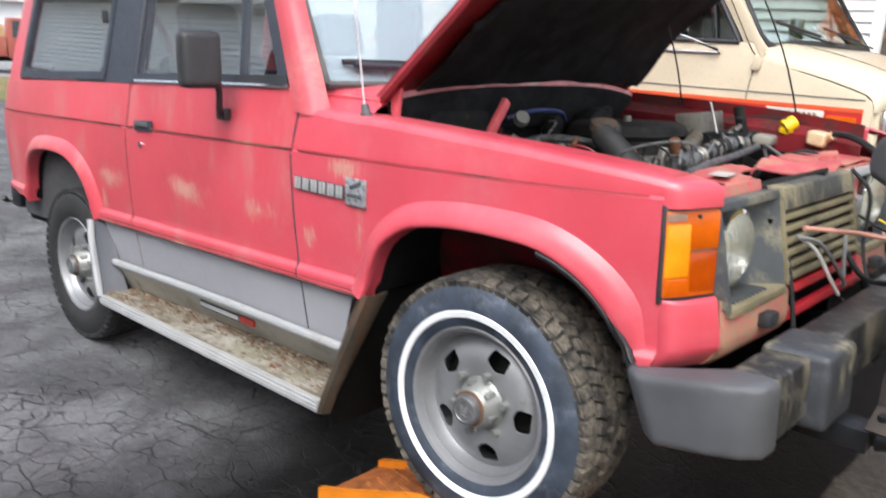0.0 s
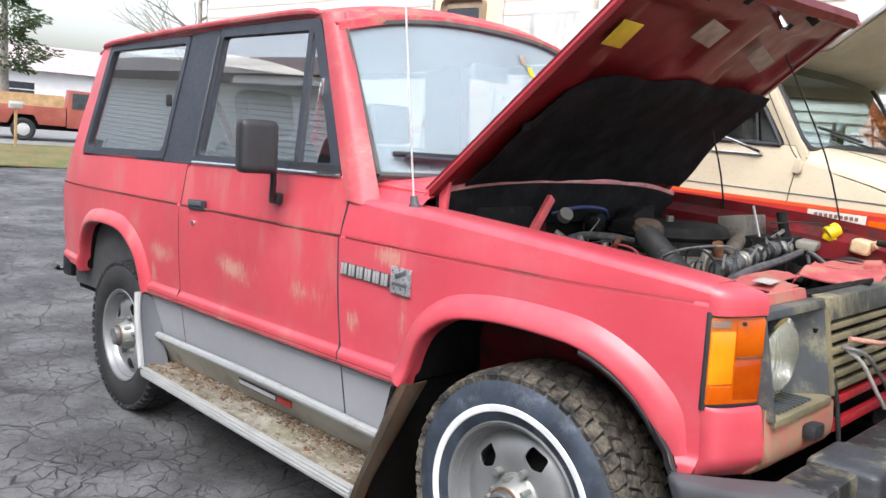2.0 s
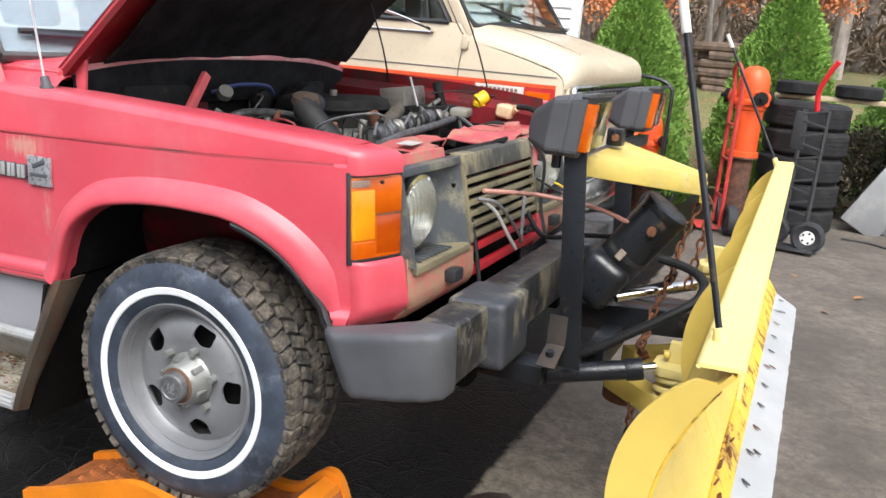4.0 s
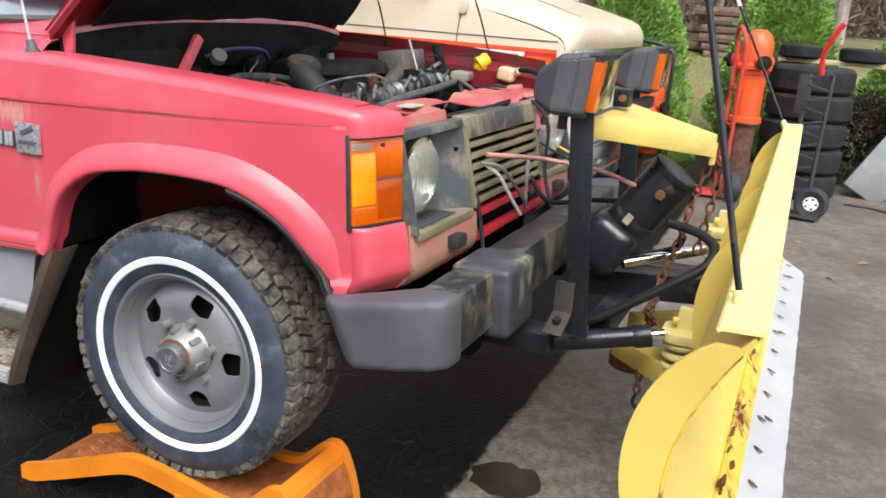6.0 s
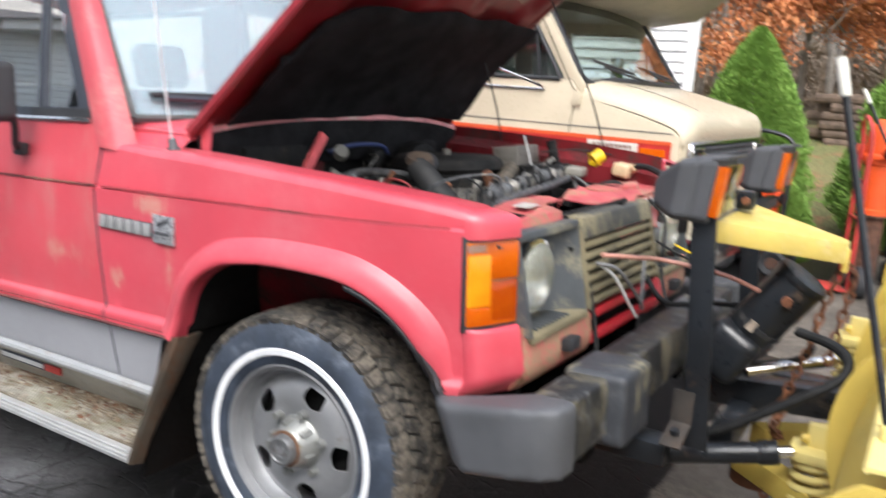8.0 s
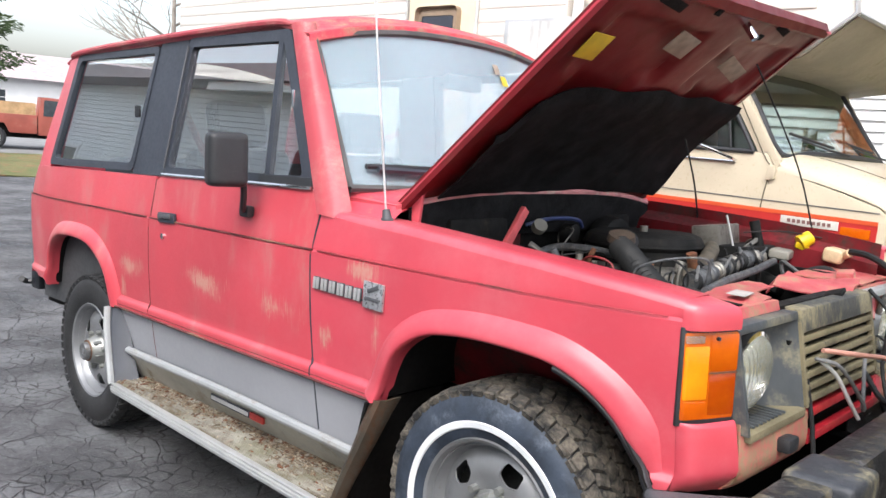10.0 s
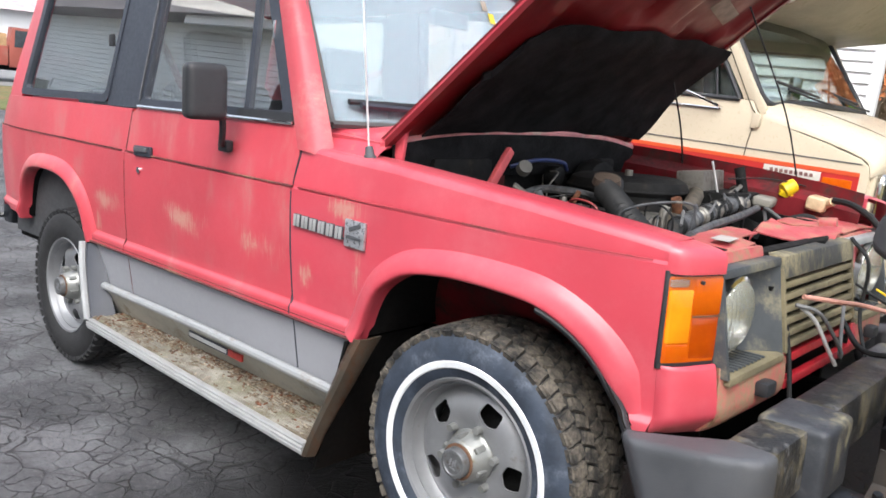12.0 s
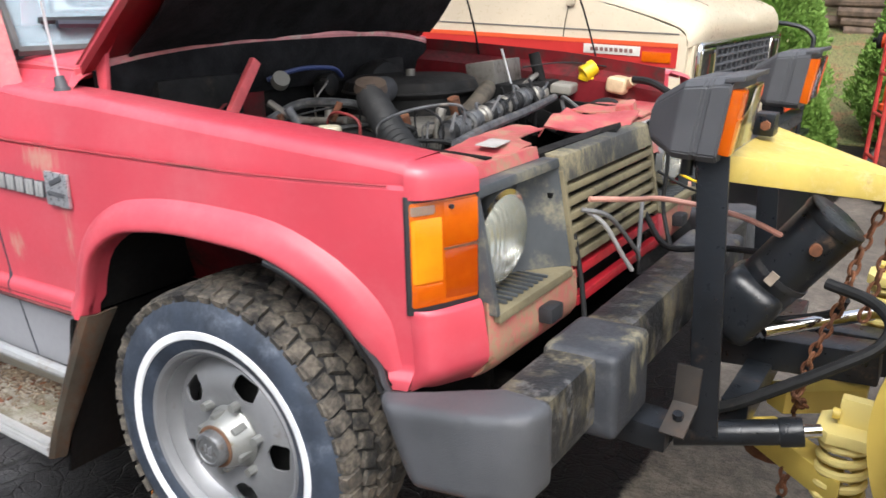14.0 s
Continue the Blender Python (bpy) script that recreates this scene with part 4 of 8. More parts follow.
part("body_floor", box((2.55, 1.45, 0.06), (-1.85, 0, 0.50), (0, 0, 0), 0.01), dark, suv)
part("inner_side", box((2.4, 0.03, 0.66), (-1.87, -0.745, 0.84)), interior_grey, suv)
part("inner_side", box((2.4, 0.03, 0.66), (-1.87, 0.745, 0.84)), interior_grey, suv)
part("chassis_rail", box((3.9, 0.08, 0.12), (-1.25, -0.40, 0.42), (0, 0, 0), 0.01), dark, suv)
part("chassis_rail", box((3.9, 0.08, 0.12), (-1.25, 0.40, 0.42), (0, 0, 0), 0.01), dark, suv)
part("axle", rod((0.05, -0.62, 0.36), (0.05, 0.62, 0.36), 0.045), dark, suv)
part("axle", rod((-2.35, -0.62, 0.36), (-2.35, 0.62, 0.36), 0.05), dark, suv)
part("dashboard", box((0.40, 1.38, 0.30), (-0.80, 0, 1.04), (0, 8, 0), 0.05), interior_grey, suv)
part("steering_wheel", lathe([(0.185 + 0.013 * math.cos(a), 0.013 * math.sin(a)) for a in steps(0, 2 * math.pi, 8)[:-1]], 28, "x", closed=True), black_plastic, suv).matrix_local = pose(-1.08, 0.36, 1.16, 0, -25, 0)
for y in (-0.36, 0.36):
    seat = part("seat_back", box((0.14, 0.48, 0.62), (-1.78, y, 1.00), (0, -14, 0), 0.05, seg=3), seat_cloth, suv)
    part("headrest", box((0.10, 0.27, 0.20), (-1.87, y, 1.42), (0, -12, 0), 0.045, seg=3), seat_cloth, seat)
    part("seat_cushion", box((0.48, 0.48, 0.15), (-1.50, y, 0.72), (0, 4, 0), 0.05, seg=3), seat_cloth, seat)
part("rear_seat", box((0.14, 1.2, 0.5), (-2.62, 0, 1.0), (0, -12, 0), 0.05, seg=3), seat_cloth, suv)
part("seat_belt", grid_sheet([[(-1.80, -0.70, 1.52), (-1.75, -0.70, 1.52)], [(-1.74, -0.62, 1.30), (-1.68, -0.62, 1.30)], [(-1.60, -0.42, 0.90), (-1.53, -0.42, 0.90)]], thick=0.003), surface("belt_web", (0.16, 0.03, 0.035), 0.8), suv)
part("rear_view_mirror", box((0.03, 0.22, 0.06), (-0.86, 0.02, 1.60), (0, 0, 6), 0.012), black_plastic, suv)
# radio antenna on the fender
ant = part("antenna", rod((-0.405, -0.762, 1.115), (-0.412, -0.762, 1.145), 0.015, 0.011), bumper_grey, suv)
part("antenna_base", rod((-0.405, -0.762, 1.105), (-0.405, -0.762, 1.122), 0.020, 0.018), bumper_grey, ant)
part("antenna_rod", tube([(-0.412, -0.762, 1.14), (-0.45, -0.765, 1.45), (-0.49, -0.768, 1.80)], 0.0030, 6, 4), surface("antenna_pale", (0.55, 0.55, 0.55), 0.35, 0.2), ant)
# badge: plain slanted silver bars with a dark outline, and a small square emblem
badge = part("badge", box((0.236, 0.004, 0.006), (-0.545, -0.8255, 0.888), (0, 2.5, 0), 0.001), black_plastic, suv, "weathered silver model badge with raised bars")
for k in range(6):
    x, z = -0.642 + 0.039 * k, 0.9055 - 0.0017 * k
    edge_ = prism([(x - 0.018, z - 0.020), (x + 0.014, z - 0.020), (x + 0.018, z + 0.020), (x - 0.014, z + 0.020)], -0.8255, -0.8300, "y", 0.002)
    bar = part("badge_bar", edge_, bumper_grey, badge)
    for d in (-0.0085, 0.0075):
        part("bar_face", prism([(x + d - 0.0085, z - 0.018), (x + d + 0.0035, z - 0.018), (x + d + 0.0065, z + 0.018), (x + d - 0.0055, z + 0.018)], -0.8298, -0.8325, "y", 0.001), alu, bar)
emblem = part("emblem", box((0.085, 0.009, 0.078), (-0.378, -0.8278, 0.902), (0, 2.5, 0), 0.003), badge_metal, suv, "small square silver emblem")
part("emblem_bar", box((0.05, 0.012, 0.012), (-0.375, -0.8295, 0.922), (0, -20, 0), 0.002), bumper_grey, emblem)
part("emblem_bar", box((0.06, 0.012, 0.010), (-0.378, -0.8295, 0.892), (0, 2.5, 0), 0.002), bumper_grey, emblem)

# ---- hood, front end, engine bay, wheels ----
HINGE_U, HINGE_W, HOOD_ANGLE = -0.425, 1.150, 39.0


def hood_at(d, v, off):
    """A place on the raised hood: d along it from the hinge, v across, off above its skin."""
    a = radians(HOOD_ANGLE)
    off += 0.052 * (1 - 0.6 * d) * (1 - min(1.0, abs(v / 0.715)) ** 3) + 0.10 * max(0.0, (v + 0.7) / 1.4) ** 2 * smooth01(d / 0.35)
    return (HINGE_U + d * math.cos(a) - off * math.sin(a), v, HINGE_W + d * math.sin(a) + off * math.cos(a))


HOOD_L = 0.955


def hood_w(d):
    return 0.715 - 0.02 * d


def far_cut(d):
    """The far rear corner of the hood is drawn in."""
    return 1.0 - 0.13 * max(0.0, 1 - max(d, 0.0) / 0.42) ** 1.5


rows = []
for d in steps(-0.02, HOOD_L, 16):
    e = max(0.0, (d - 0.85) / 0.105)
    rows.append([hood_at(d, hood_w(d) * v * (far_cut(d) if v > 0 else 1.0), 0.030 * (1 - v ** 4) - 0.03 * e * e) for v in steps(-1, 1, 16)])
hood = part("hood", grid_sheet(rows, thick=0.01), red_paint, suv, "red hood propped open")
# folded rim along the sides and the front lip
for s in (-1, 1):
    rows = []
    for d in steps(0.0, HOOD_L, 16):
        wide = hood_w(d) * (far_cut(d) if s > 0 else 1.0)
        rows.append([hood_at(d, s * (wide - 0.001), 0.008), hood_at(d, s * (wide - 0.002), -0.022), hood_at(d, s * (wide - 0.035), -0.026), hood_at(d, s * (wide - 0.042), 0.0)])
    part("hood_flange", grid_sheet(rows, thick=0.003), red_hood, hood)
    if s < 0:
        part("hood_hinge", prism([(-0.392, 1.02), (-0.368, 1.02), (-0.345, 1.19), (-0.29, 1.25), (-0.31, 1.262), (-0.385, 1.19)], s * 0.672, s * 0.684, "y", 0.003), red_paint, hood)
# inner skin with pressed ribs
BULGES = [(0.24, 0.70, -0.52, -0.20), (0.24, 0.70, 0.20, 0.52), (0.62, 0.84, -0.58, -0.10), (0.62, 0.84, 0.10, 0.58), (0.10, 0.55, -0.14, 0.14)]


def rib(d, v):
    best = 0.0
    for d0, d1, v0, v1 in BULGES:
        k = min(d - d0, d1 - d, v - v0, v1 - v)
        best = max(best, smooth01((k + 0.015) / 0.04))
    return best


rows = []
for d in steps(0.055, 0.925, 44):
    rows.append([hood_at(d, v * (far_cut(d) if v > 0 else 1.0), -0.030 + 0.022 * rib(d, v) + 0.002 * noise.noise((d * 12, v * 12, 0)) + 0.012 * (abs(v) / 0.68) ** 3) for v in steps(-0.672, 0.672, 56)])
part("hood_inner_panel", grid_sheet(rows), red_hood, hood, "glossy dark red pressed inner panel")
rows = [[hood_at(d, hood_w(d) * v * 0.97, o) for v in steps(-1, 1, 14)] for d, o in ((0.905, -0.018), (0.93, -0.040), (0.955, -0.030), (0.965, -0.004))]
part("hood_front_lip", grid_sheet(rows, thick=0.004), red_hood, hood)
# insulation mat with a ragged upper edge
rows = []
for d in steps(0.0, 1.0, 16):
    row = []
    for v in steps(-0.63, 0.64, 44):
        edge = 0.58 + 0.035 * noise.noise((v * 5, 1.7, 0)) - (0.10 if v < 0 else 0.02) * smooth01((abs(v) - 0.45) / 0.2) - (0.10 if v < -0.58 else 0)
        dd = 0.09 + (edge - 0.09) * d
        row.append(hood_at(dd, v * (1.09 * far_cut(dd) if v > 0 else 1.0), -0.046 + 0.010 * noise.noise((dd * 7, v * 7, 4)) + (0.012 if d == 1.0 else 0.0)))
    rows.append(row)
part("insulation_mat", grid_sheet(rows, thick=0.006), insulation, hood, "torn black insulation mat")


def on_hood(name, d, v, sd, sv, material, turn=0.0, off=-0.034):
    a = Matrix.Translation(hood_at(d, v, off)) @ pose(0, 0, 0, 0, -HOOD_ANGLE, 0) @ pose(0, 0, 0, 0, 0, turn)
    b = box((sd, sv, 0.003), bevel=0.001)
    b.transform(a)
    return part(name, b, material, hood)


on_hood("sticker", 0.73, -0.60, 0.085, 0.085, label_yellow, 0, -0.037)
on_hood("sticker", 0.785, -0.20, 0.075, 0.13, label_white, 8, -0.037)
on_hood("sticker", 0.725, 0.28, 0.06, 0.19, label_white, 14, -0.037)
# flat black plates stand in for the shade inside the panel's openings
on_hood("slot_plate", 0.905, -0.45, 0.03, 0.12, insulation, 6, -0.036)
on_hood("hole_plate", 0.915, -0.20, 0.022, 0.03, insulation, 0, -0.036)
on_hood("hole_plate", 0.915, 0.30, 0.026, 0.09, insulation, 10, -0.036)
on_hood("hole_plate", 0.87, 0.20, 0.022, 0.03, insulation, 0, -0.036)
part("hood_latch", rod(hood_at(0.90, 0.03, -0.03), hood_at(0.895, 0.03, -0.085), 0.012), chrome, hood)
part("hood_prop", tube([(0.285, 0.70, 1.05), (0.25, 0.56, 1.33), hood_at(0.775, 0.37, -0.05)], 0.0032, 6, 4), black_steel, suv, "thin hood prop rod")
part("hood_prop", tube([(-0.165, 0.69, 1.08), (-0.16, 0.62, 1.25), hood_at(0.386, 0.52, -0.03)], 0.0038, 6, 4), black_steel, suv)

# front corner lamps, headlamps, grille; the front leans so that its foot stands ahead
def front_u(w):
    return 0.588 + 0.16 * (0.95 - w)


for s in (-1, 1):
    part("lamp_gasket", prism([(0.5275, s * 0.7605), (0.5325, s * 0.7600), (0.541, s * 0.7515), (0.569, s * 0.7010), (0.599, s * 0.6325), (0.598, s * 0.625), (0.55, s * 0.62), (0.51, s * 0.74)], 0.748, 0.963, "z", 0.002), black_plastic, suv)
    lens = part("corner_lamp", prism([(0.5335, s * 0.7580), (0.543, s * 0.7525), (0.570, s * 0.702), (0.600, s * 0.634), (0.58, s * 0.63), (0.53, s * 0.74)], 0.760, 0.952, "z", 0.005), amber, suv, "amber corner lamp lens")
    part("lens_facet", prism([(0.5712, s * 0.703), (0.6022, s * 0.6345), (0.57, s * 0.64)], 0.866, 0.948, "z", 0.003), amber, lens)
    part("lens_facet", prism([(0.5706, s * 0.701), (0.6010, s * 0.635), (0.57, s * 0.64)], 0.768, 0.860, "z", 0.003), amber_deep, lens)
    part("lens_facet", prism([(0.5375, s * 0.7560), (0.5450, s * 0.7515), (0.5702, s * 0.7045), (0.55, s * 0.71)], 0.805, 0.922, "z", 0.003), amber_pale, lens)
    part("lens_facet", prism([(0.5370, s * 0.7555), (0.5445, s * 0.7510), (0.5698, s * 0.7040), (0.55, s * 0.71)], 0.770, 0.802, "z", 0.003), amber, lens)
    part("lens_chip", prism([(0.5376, s * 0.7562), (0.5450, s * 0.7520), (0.5640, s * 0.7165), (0.55, s * 0.715)], 0.928, 0.945, "z", 0.002), glass_cloudy, lens, "scuffed clear corner")
    part("lens_divide", prism([(0.5714, s * 0.7025), (0.6024, s * 0.6347), (0.57, s * 0.64)], 0.8605, 0.8645, "z"), rust, lens)
    part("lens_screw", rod((0.574, s * 0.688, 0.938), (0.584, s * 0.690, 0.938), 0.004), black_plastic, lens)
    # bezel: four bars round a recess
    t0, b0 = 0.955, 0.722
    bezel_mat = bezel_grey if s < 0 else surface("pale_lamp_bucket", (0.33, 0.34, 0.34), 0.4, 0.3, vary=0.15)
    bez = part("headlamp_bezel", prism([(front_u(t0) - 0.02, t0 - 0.016), (front_u(t0) + 0.012, t0 - 0.016), (front_u(t0) + 0.008, t0 + 0.004), (front_u(t0) - 0.03, t0 + 0.004)], s * 0.628, s * 0.285, "y", 0.004), bezel_mat, suv, "grey plastic headlamp bezel caked with dirt")
    part("bezel_bottom", prism([(front_u(b0) - 0.10, b0 + 0.012), (front_u(b0) + 0.016, b0 + 0.004), (front_u(b0) + 0.016, b0 - 0.016), (front_u(b0) - 0.10, b0 - 0.01)], s * 0.622, s * 0.30, "y", 0.004), grille_dirty, bez)
    for k in range(9):
        y = s * (0.40 + 0.022 * k)
        part("bezel_rib", box((0.075, 0.006, 0.006), (front_u(b0) - 0.035, y, b0 + 0.010), (0, 0, 0), 0.001), bezel_grey, bez)
    part("bezel_side", prism([(front_u(b0) + 0.014, b0), (front_u(t0) + 0.008, t0), (front_u(t0) - 0.02, t0), (front_u(b0) - 0.04, b0)], s * 0.632, s * 0.618, "y", 0.003), bezel_grey, bez)
    part("bezel_inner_wall", grid_sheet([[(front_u(w) + 0.008, s * 0.292, w), (front_u(w) - 0.02, s * 0.33, w), (front_u(w) - 0.075, s * 0.415, w)] for w in (t0 - 0.01, 0.84, b0)], thick=0.006), bezel_mat, bez)
    part("bezel_back", box((0.01, 0.33, 0.245), (front_u(0.84) - 0.078, s * 0.465, 0.842), (0, 9, 0)), frame_black, bez)
    part("bezel_roof", prism([(front_u(t0) - 0.10, t0 - 0.004), (front_u(t0) - 0.015, t0 - 0.008), (front_u(t0) - 0.015, t0 - 0.014), (front_u(t0) - 0.10, t0 - 0.010)], s * 0.625, s * 0.30, "y"), bezel_grey, bez)
    head = part("headlamp", lathe([(0.0, 0.040), (0.03, 0.039), (0.06, 0.034), (0.080, 0.024), (0.089, 0.010), (0.090, -0.01)], 36, "x"), glass_cloudy, suv, "round cloudy glass headlamp")
    head.matrix_local = pose(front_u(0.845) - 0.024, s * 0.530, 0.842, 0, 6, 0)
    part("reflector", lathe([(0.088, 0.004), (0.075, -0.02), (0.045, -0.045), (0.0, -0.055)], 36, "x"), chrome, head)
    part("lamp_ring", lathe([(0.088, 0.012), (0.098, 0.010), (0.100, -0.01), (0.088, -0.012)], 36, "x"), chrome, head)

part("grille_top_bar", prism([(front_u(0.955) - 0.03, 0.965), (front_u(0.955) + 0.014, 0.962), (front_u(0.90) + 0.014, 0.905), (front_u(0.90) - 0.01, 0.905)], -0.281, 0.281, "y", 0.004), bar_dirty, suv, "muddy upper grille bar")
grille = part("grille_frame", prism([(front_u(0.93) - 0.004, 0.93), (front_u(0.93) + 0.013, 0.93), (front_u(0.72) + 0.013, 0.722), (front_u(0.72) - 0.004, 0.722)], -0.284, -0.270, "y", 0.002), grille_dirty, suv)
part("grille_frame_side", prism([(front_u(0.93) - 0.004, 0.93), (front_u(0.93) + 0.013, 0.93), (front_u(0.72) + 0.013, 0.722), (front_u(0.72) - 0.004, 0.722)], 0.270, 0.284, "y", 0.002), grille_dirty, grille)
for k in range(6):
    w = 0.885 - 0.030 * k
    part("grille_slat", prism([(front_u(w) - 0.02, w + 0.006), (front_u(w) + 0.010, w + 0.010), (front_u(w) + 0.012, w - 0.006), (front_u(w) - 0.02, w - 0.004)], -0.272, 0.272, "y", 0.003), grille_dirty, grille)
part("radiator", box((0.03, 0.86, 0.36), (0.50, 0, 0.78), (0, 6, 0)), engine_black, suv)
# red panel under the lamps, cut out below the grille
for s in (-1, 1):
    rows = []
    for w, f in ((0.712, 0.0), (0.66, 0.004), (0.630, 0.002), (0.608, -0.012), (0.590, -0.035)):
        u = 0.628 + f
        k = 0.036 if w > 0.7 else 0.0
        rows.append([(u - 0.010, s * 0.6355, w + k), (u - 0.003, s * 0.618, w + k * 0.8), (u + 0.001, s * 0.598, w), (u + 0.006, s * 0.40, w), (u + 0.008, s * 0.275, w)])
    part("front_corner_panel", grid_sheet(rows, thick=0.01), red_dirty, suv, "muddy red panel under the headlamp")
    part("marker_light", box((0.035, 0.06, 0.036), (0.650, s * 0.43, 0.668), (0, 0, 0), 0.010), black_plastic, suv, "small black fitting")
for w in (0.700, 0.640):
    part("grille_lower_bar", prism([(front_u(w) - 0.02, w + 0.010), (front_u(w) + 0.002, w + 0.010), (front_u(w) + 0.004, w - 0.012), (front_u(w) - 0.02, w - 0.012)], -0.275, 0.275, "y", 0.003), red_bar, suv, "red bar under the grille")
# near-black plate paints the shade of the opening behind the lower bars
part("opening_shade_plate", box((0.01, 0.56, 0.14), (0.57, 0, 0.665)), dark, suv)

# bumper: steel beam with plastic ends and block covers
part("bumper_beam", box((0.105, 1.46, 0.142), (0.726, 0, 0.548), (0, 0, 0), 0.012), bumper_dirty, suv, "black steel bumper beam crusted with lichen")
for s in (-1, 1):
    cap = part("bumper_end", prism([(0.480, s * 0.800), (0.520, s * 0.835), (0.70, s * 0.846), (0.765, s * 0.834), (0.800, s * 0.800), (0.806, s * 0.735), (0.70, s * 0.715), (0.64, s * 0.73), (0.56, s * 0.752), (0.485, s * 0.775)], 0.448, 0.608, "z", 0.024, seg=4), bumper_grey, suv, "grey-black plastic bumper end")
    for v in cap.data.vertices:
        k = (0.61 - v.co.z) / 0.155
        if v.co.x < 0.60:
            v.co.x += 0.06 * k
        v.co.z += 0.035 * smooth01((v.co.x - 0.50) / 0.28)
    part("bumper_block", box((0.160, 0.19, 0.180), (0.742, s * 0.405, 0.538), (0, 0, 0), 0.022, seg=4), bumper_block, suv, "plastic block over the bumper beam")
part("skid_plate", grid_sheet([[(0.30, -0.42, 0.38), (0.30, 0.42, 0.38)], [(0.62, -0.42, 0.40), (0.62, 0.42, 0.40)], [(0.70, -0.42, 0.44), (0.70, 0.42, 0.44)]], thick=0.01), dark, suv)

# ---- engine bay ----
for s in (-1, 1):
    rise = 0.045 if s > 0 else 0.0
    rows = [[(u, s * (0.683 - 0.065 * max(0.0, (u - 0.15) / 0.5)), top_line(u) + rise + (0.012 if s > 0 else -0.004)), (u, s * (0.680 - 0.065 * max(0.0, (u - 0.15) / 0.5)), top_line(u) + rise - 0.03), (u, s * 0.612, top_line(u) + rise - 0.06), (u, s * 0.605, top_line(u) - 0.08), (u, s * 0.60, 0.80), (u, s * 0.50, 0.60)] for u in steps(-0.42, 0.52, 8)]
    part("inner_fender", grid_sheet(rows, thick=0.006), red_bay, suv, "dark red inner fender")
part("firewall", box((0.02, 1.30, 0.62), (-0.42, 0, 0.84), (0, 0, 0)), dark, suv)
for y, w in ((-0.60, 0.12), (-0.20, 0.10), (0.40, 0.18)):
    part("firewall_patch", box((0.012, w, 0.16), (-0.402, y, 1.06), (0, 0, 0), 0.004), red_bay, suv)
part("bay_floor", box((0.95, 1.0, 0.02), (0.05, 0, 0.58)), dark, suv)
part("firewall_box", box((0.05, 0.28, 0.16), (-0.385, -0.40, 1.04), (0, 0, 0), 0.02), engine_black, suv)
part("firewall_box", box((0.05, 0.16, 0.10), (-0.385, 0.42, 1.07), (0, 0, 0), 0.02), engine_black, suv)
part("brake_booster", lathe([(0.0, 0.10), (0.05, 0.10), (0.11, 0.07), (0.12, 0.03), (0.11, 0.0), (0.0, -0.02)], 28, "x", (-0.36, 0.30, 1.0)), engine_black, suv)
part("wiper_motor", rod((-0.36, 0.05, 1.06), (-0.31, 0.05, 1.06), 0.035, bevel=0.01), engine_black, suv)
part("washer_cap", rod((-0.295, -0.19, 1.085), (-0.275, -0.20, 1.10), 0.024), surface("aged_cap", (0.16, 0.155, 0.135), 0.5), suv)
part("support_strut", box((0.018, 0.030, 0.20), (-0.262, -0.365, 1.075), (-38, 0, 0), 0.004), surface("faded_pink_red", (0.58, 0.10, 0.11), 0.5, vary=0.15, scale=30.0), suv, "loose red steel strut with a scale")
part("valve_cover", box((0.44, 0.20, 0.10), (0.0, 0.02, 0.93), (0, 0, 0), 0.03, seg=3), engine_alu, suv)
part("engine_block", box((0.52, 0.36, 0.30), (0.0, 0.02, 0.75), (0, 0, 0), 0.03), engine_black, suv)
air = part("air_cleaner", lathe([(0.0, 0.075), (0.17, 0.075), (0.195, 0.065), (0.205, 0.045), (0.205, 0.03), (0.195, 0.02), (0.195, -0.045), (0.18, -0.055), (0.0, -0.055)], 40, "z", (-0.12, 0.19, 1.005)), engine_black, suv, "round black air cleaner")
part("air_cleaner_rim", lathe([(0.205 + 0.006 * math.cos(a), 0.035 + 0.006 * math.sin(a)) for a in steps(0, 6.283, 6)[:-1]], 40, "z", (-0.12, 0.19, 1.005), closed=True), engine_black, air)
part("wing_nut", rod((-0.12, 0.19, 1.078), (-0.12, 0.19, 1.10), 0.014), engine_alu, air)
part("intake_snout", tube([(-0.06, -0.02, 1.06), (0.0, -0.12, 1.065), (0.03, -0.19, 1.05)], 0.034, 14, 12, wave=0.003, waves=8), rubber, suv)
part("snout_cap", rod((0.02, -0.185, 1.075), (0.025, -0.19, 1.095), 0.044, 0.040), surface("rusty_cap", (0.06, 0.042, 0.03), 0.7, vary=0.4), suv)
part("intake_hose", tube([(0.03, -0.20, 1.055), (0.10, -0.26, 1.035), (0.22, -0.36, 0.99), (0.36, -0.45, 0.93)], 0.033, 14, 22, wave=0.005, waves=22), hose_black, suv, "corrugated black intake hose")
part("oil_jar", rod((0.04, -0.38, 0.93), (0.04, -0.38, 1.01), 0.04, 0.03, bevel=0.008), surface("cream_plastic", (0.50, 0.46, 0.33), 0.5), suv)
part("radiator_hose", tube([(0.02, 0.42, 1.03), (0.10, 0.26, 1.03), (0.17, 0.05, 1.0), (0.19, -0.12, 0.96)], 0.026, 12, 8), surface("brown_dusty_hose", (0.075, 0.062, 0.045), 0.7, vary=0.4, scale=20.0), suv)
LOOM = lambda v: (0.255 - 0.165 * (v + 0.05), v, 0.998 + 0.012 * math.sin(5 * v))
loom = part("wiring_loom", tube([LOOM(v) for v in steps(-0.24, 0.60, 6)], lambda f: 0.023 + 0.004 * math.sin(40 * f), 10, 40), loom_grey, suv, "dusty grey bundle of wires")
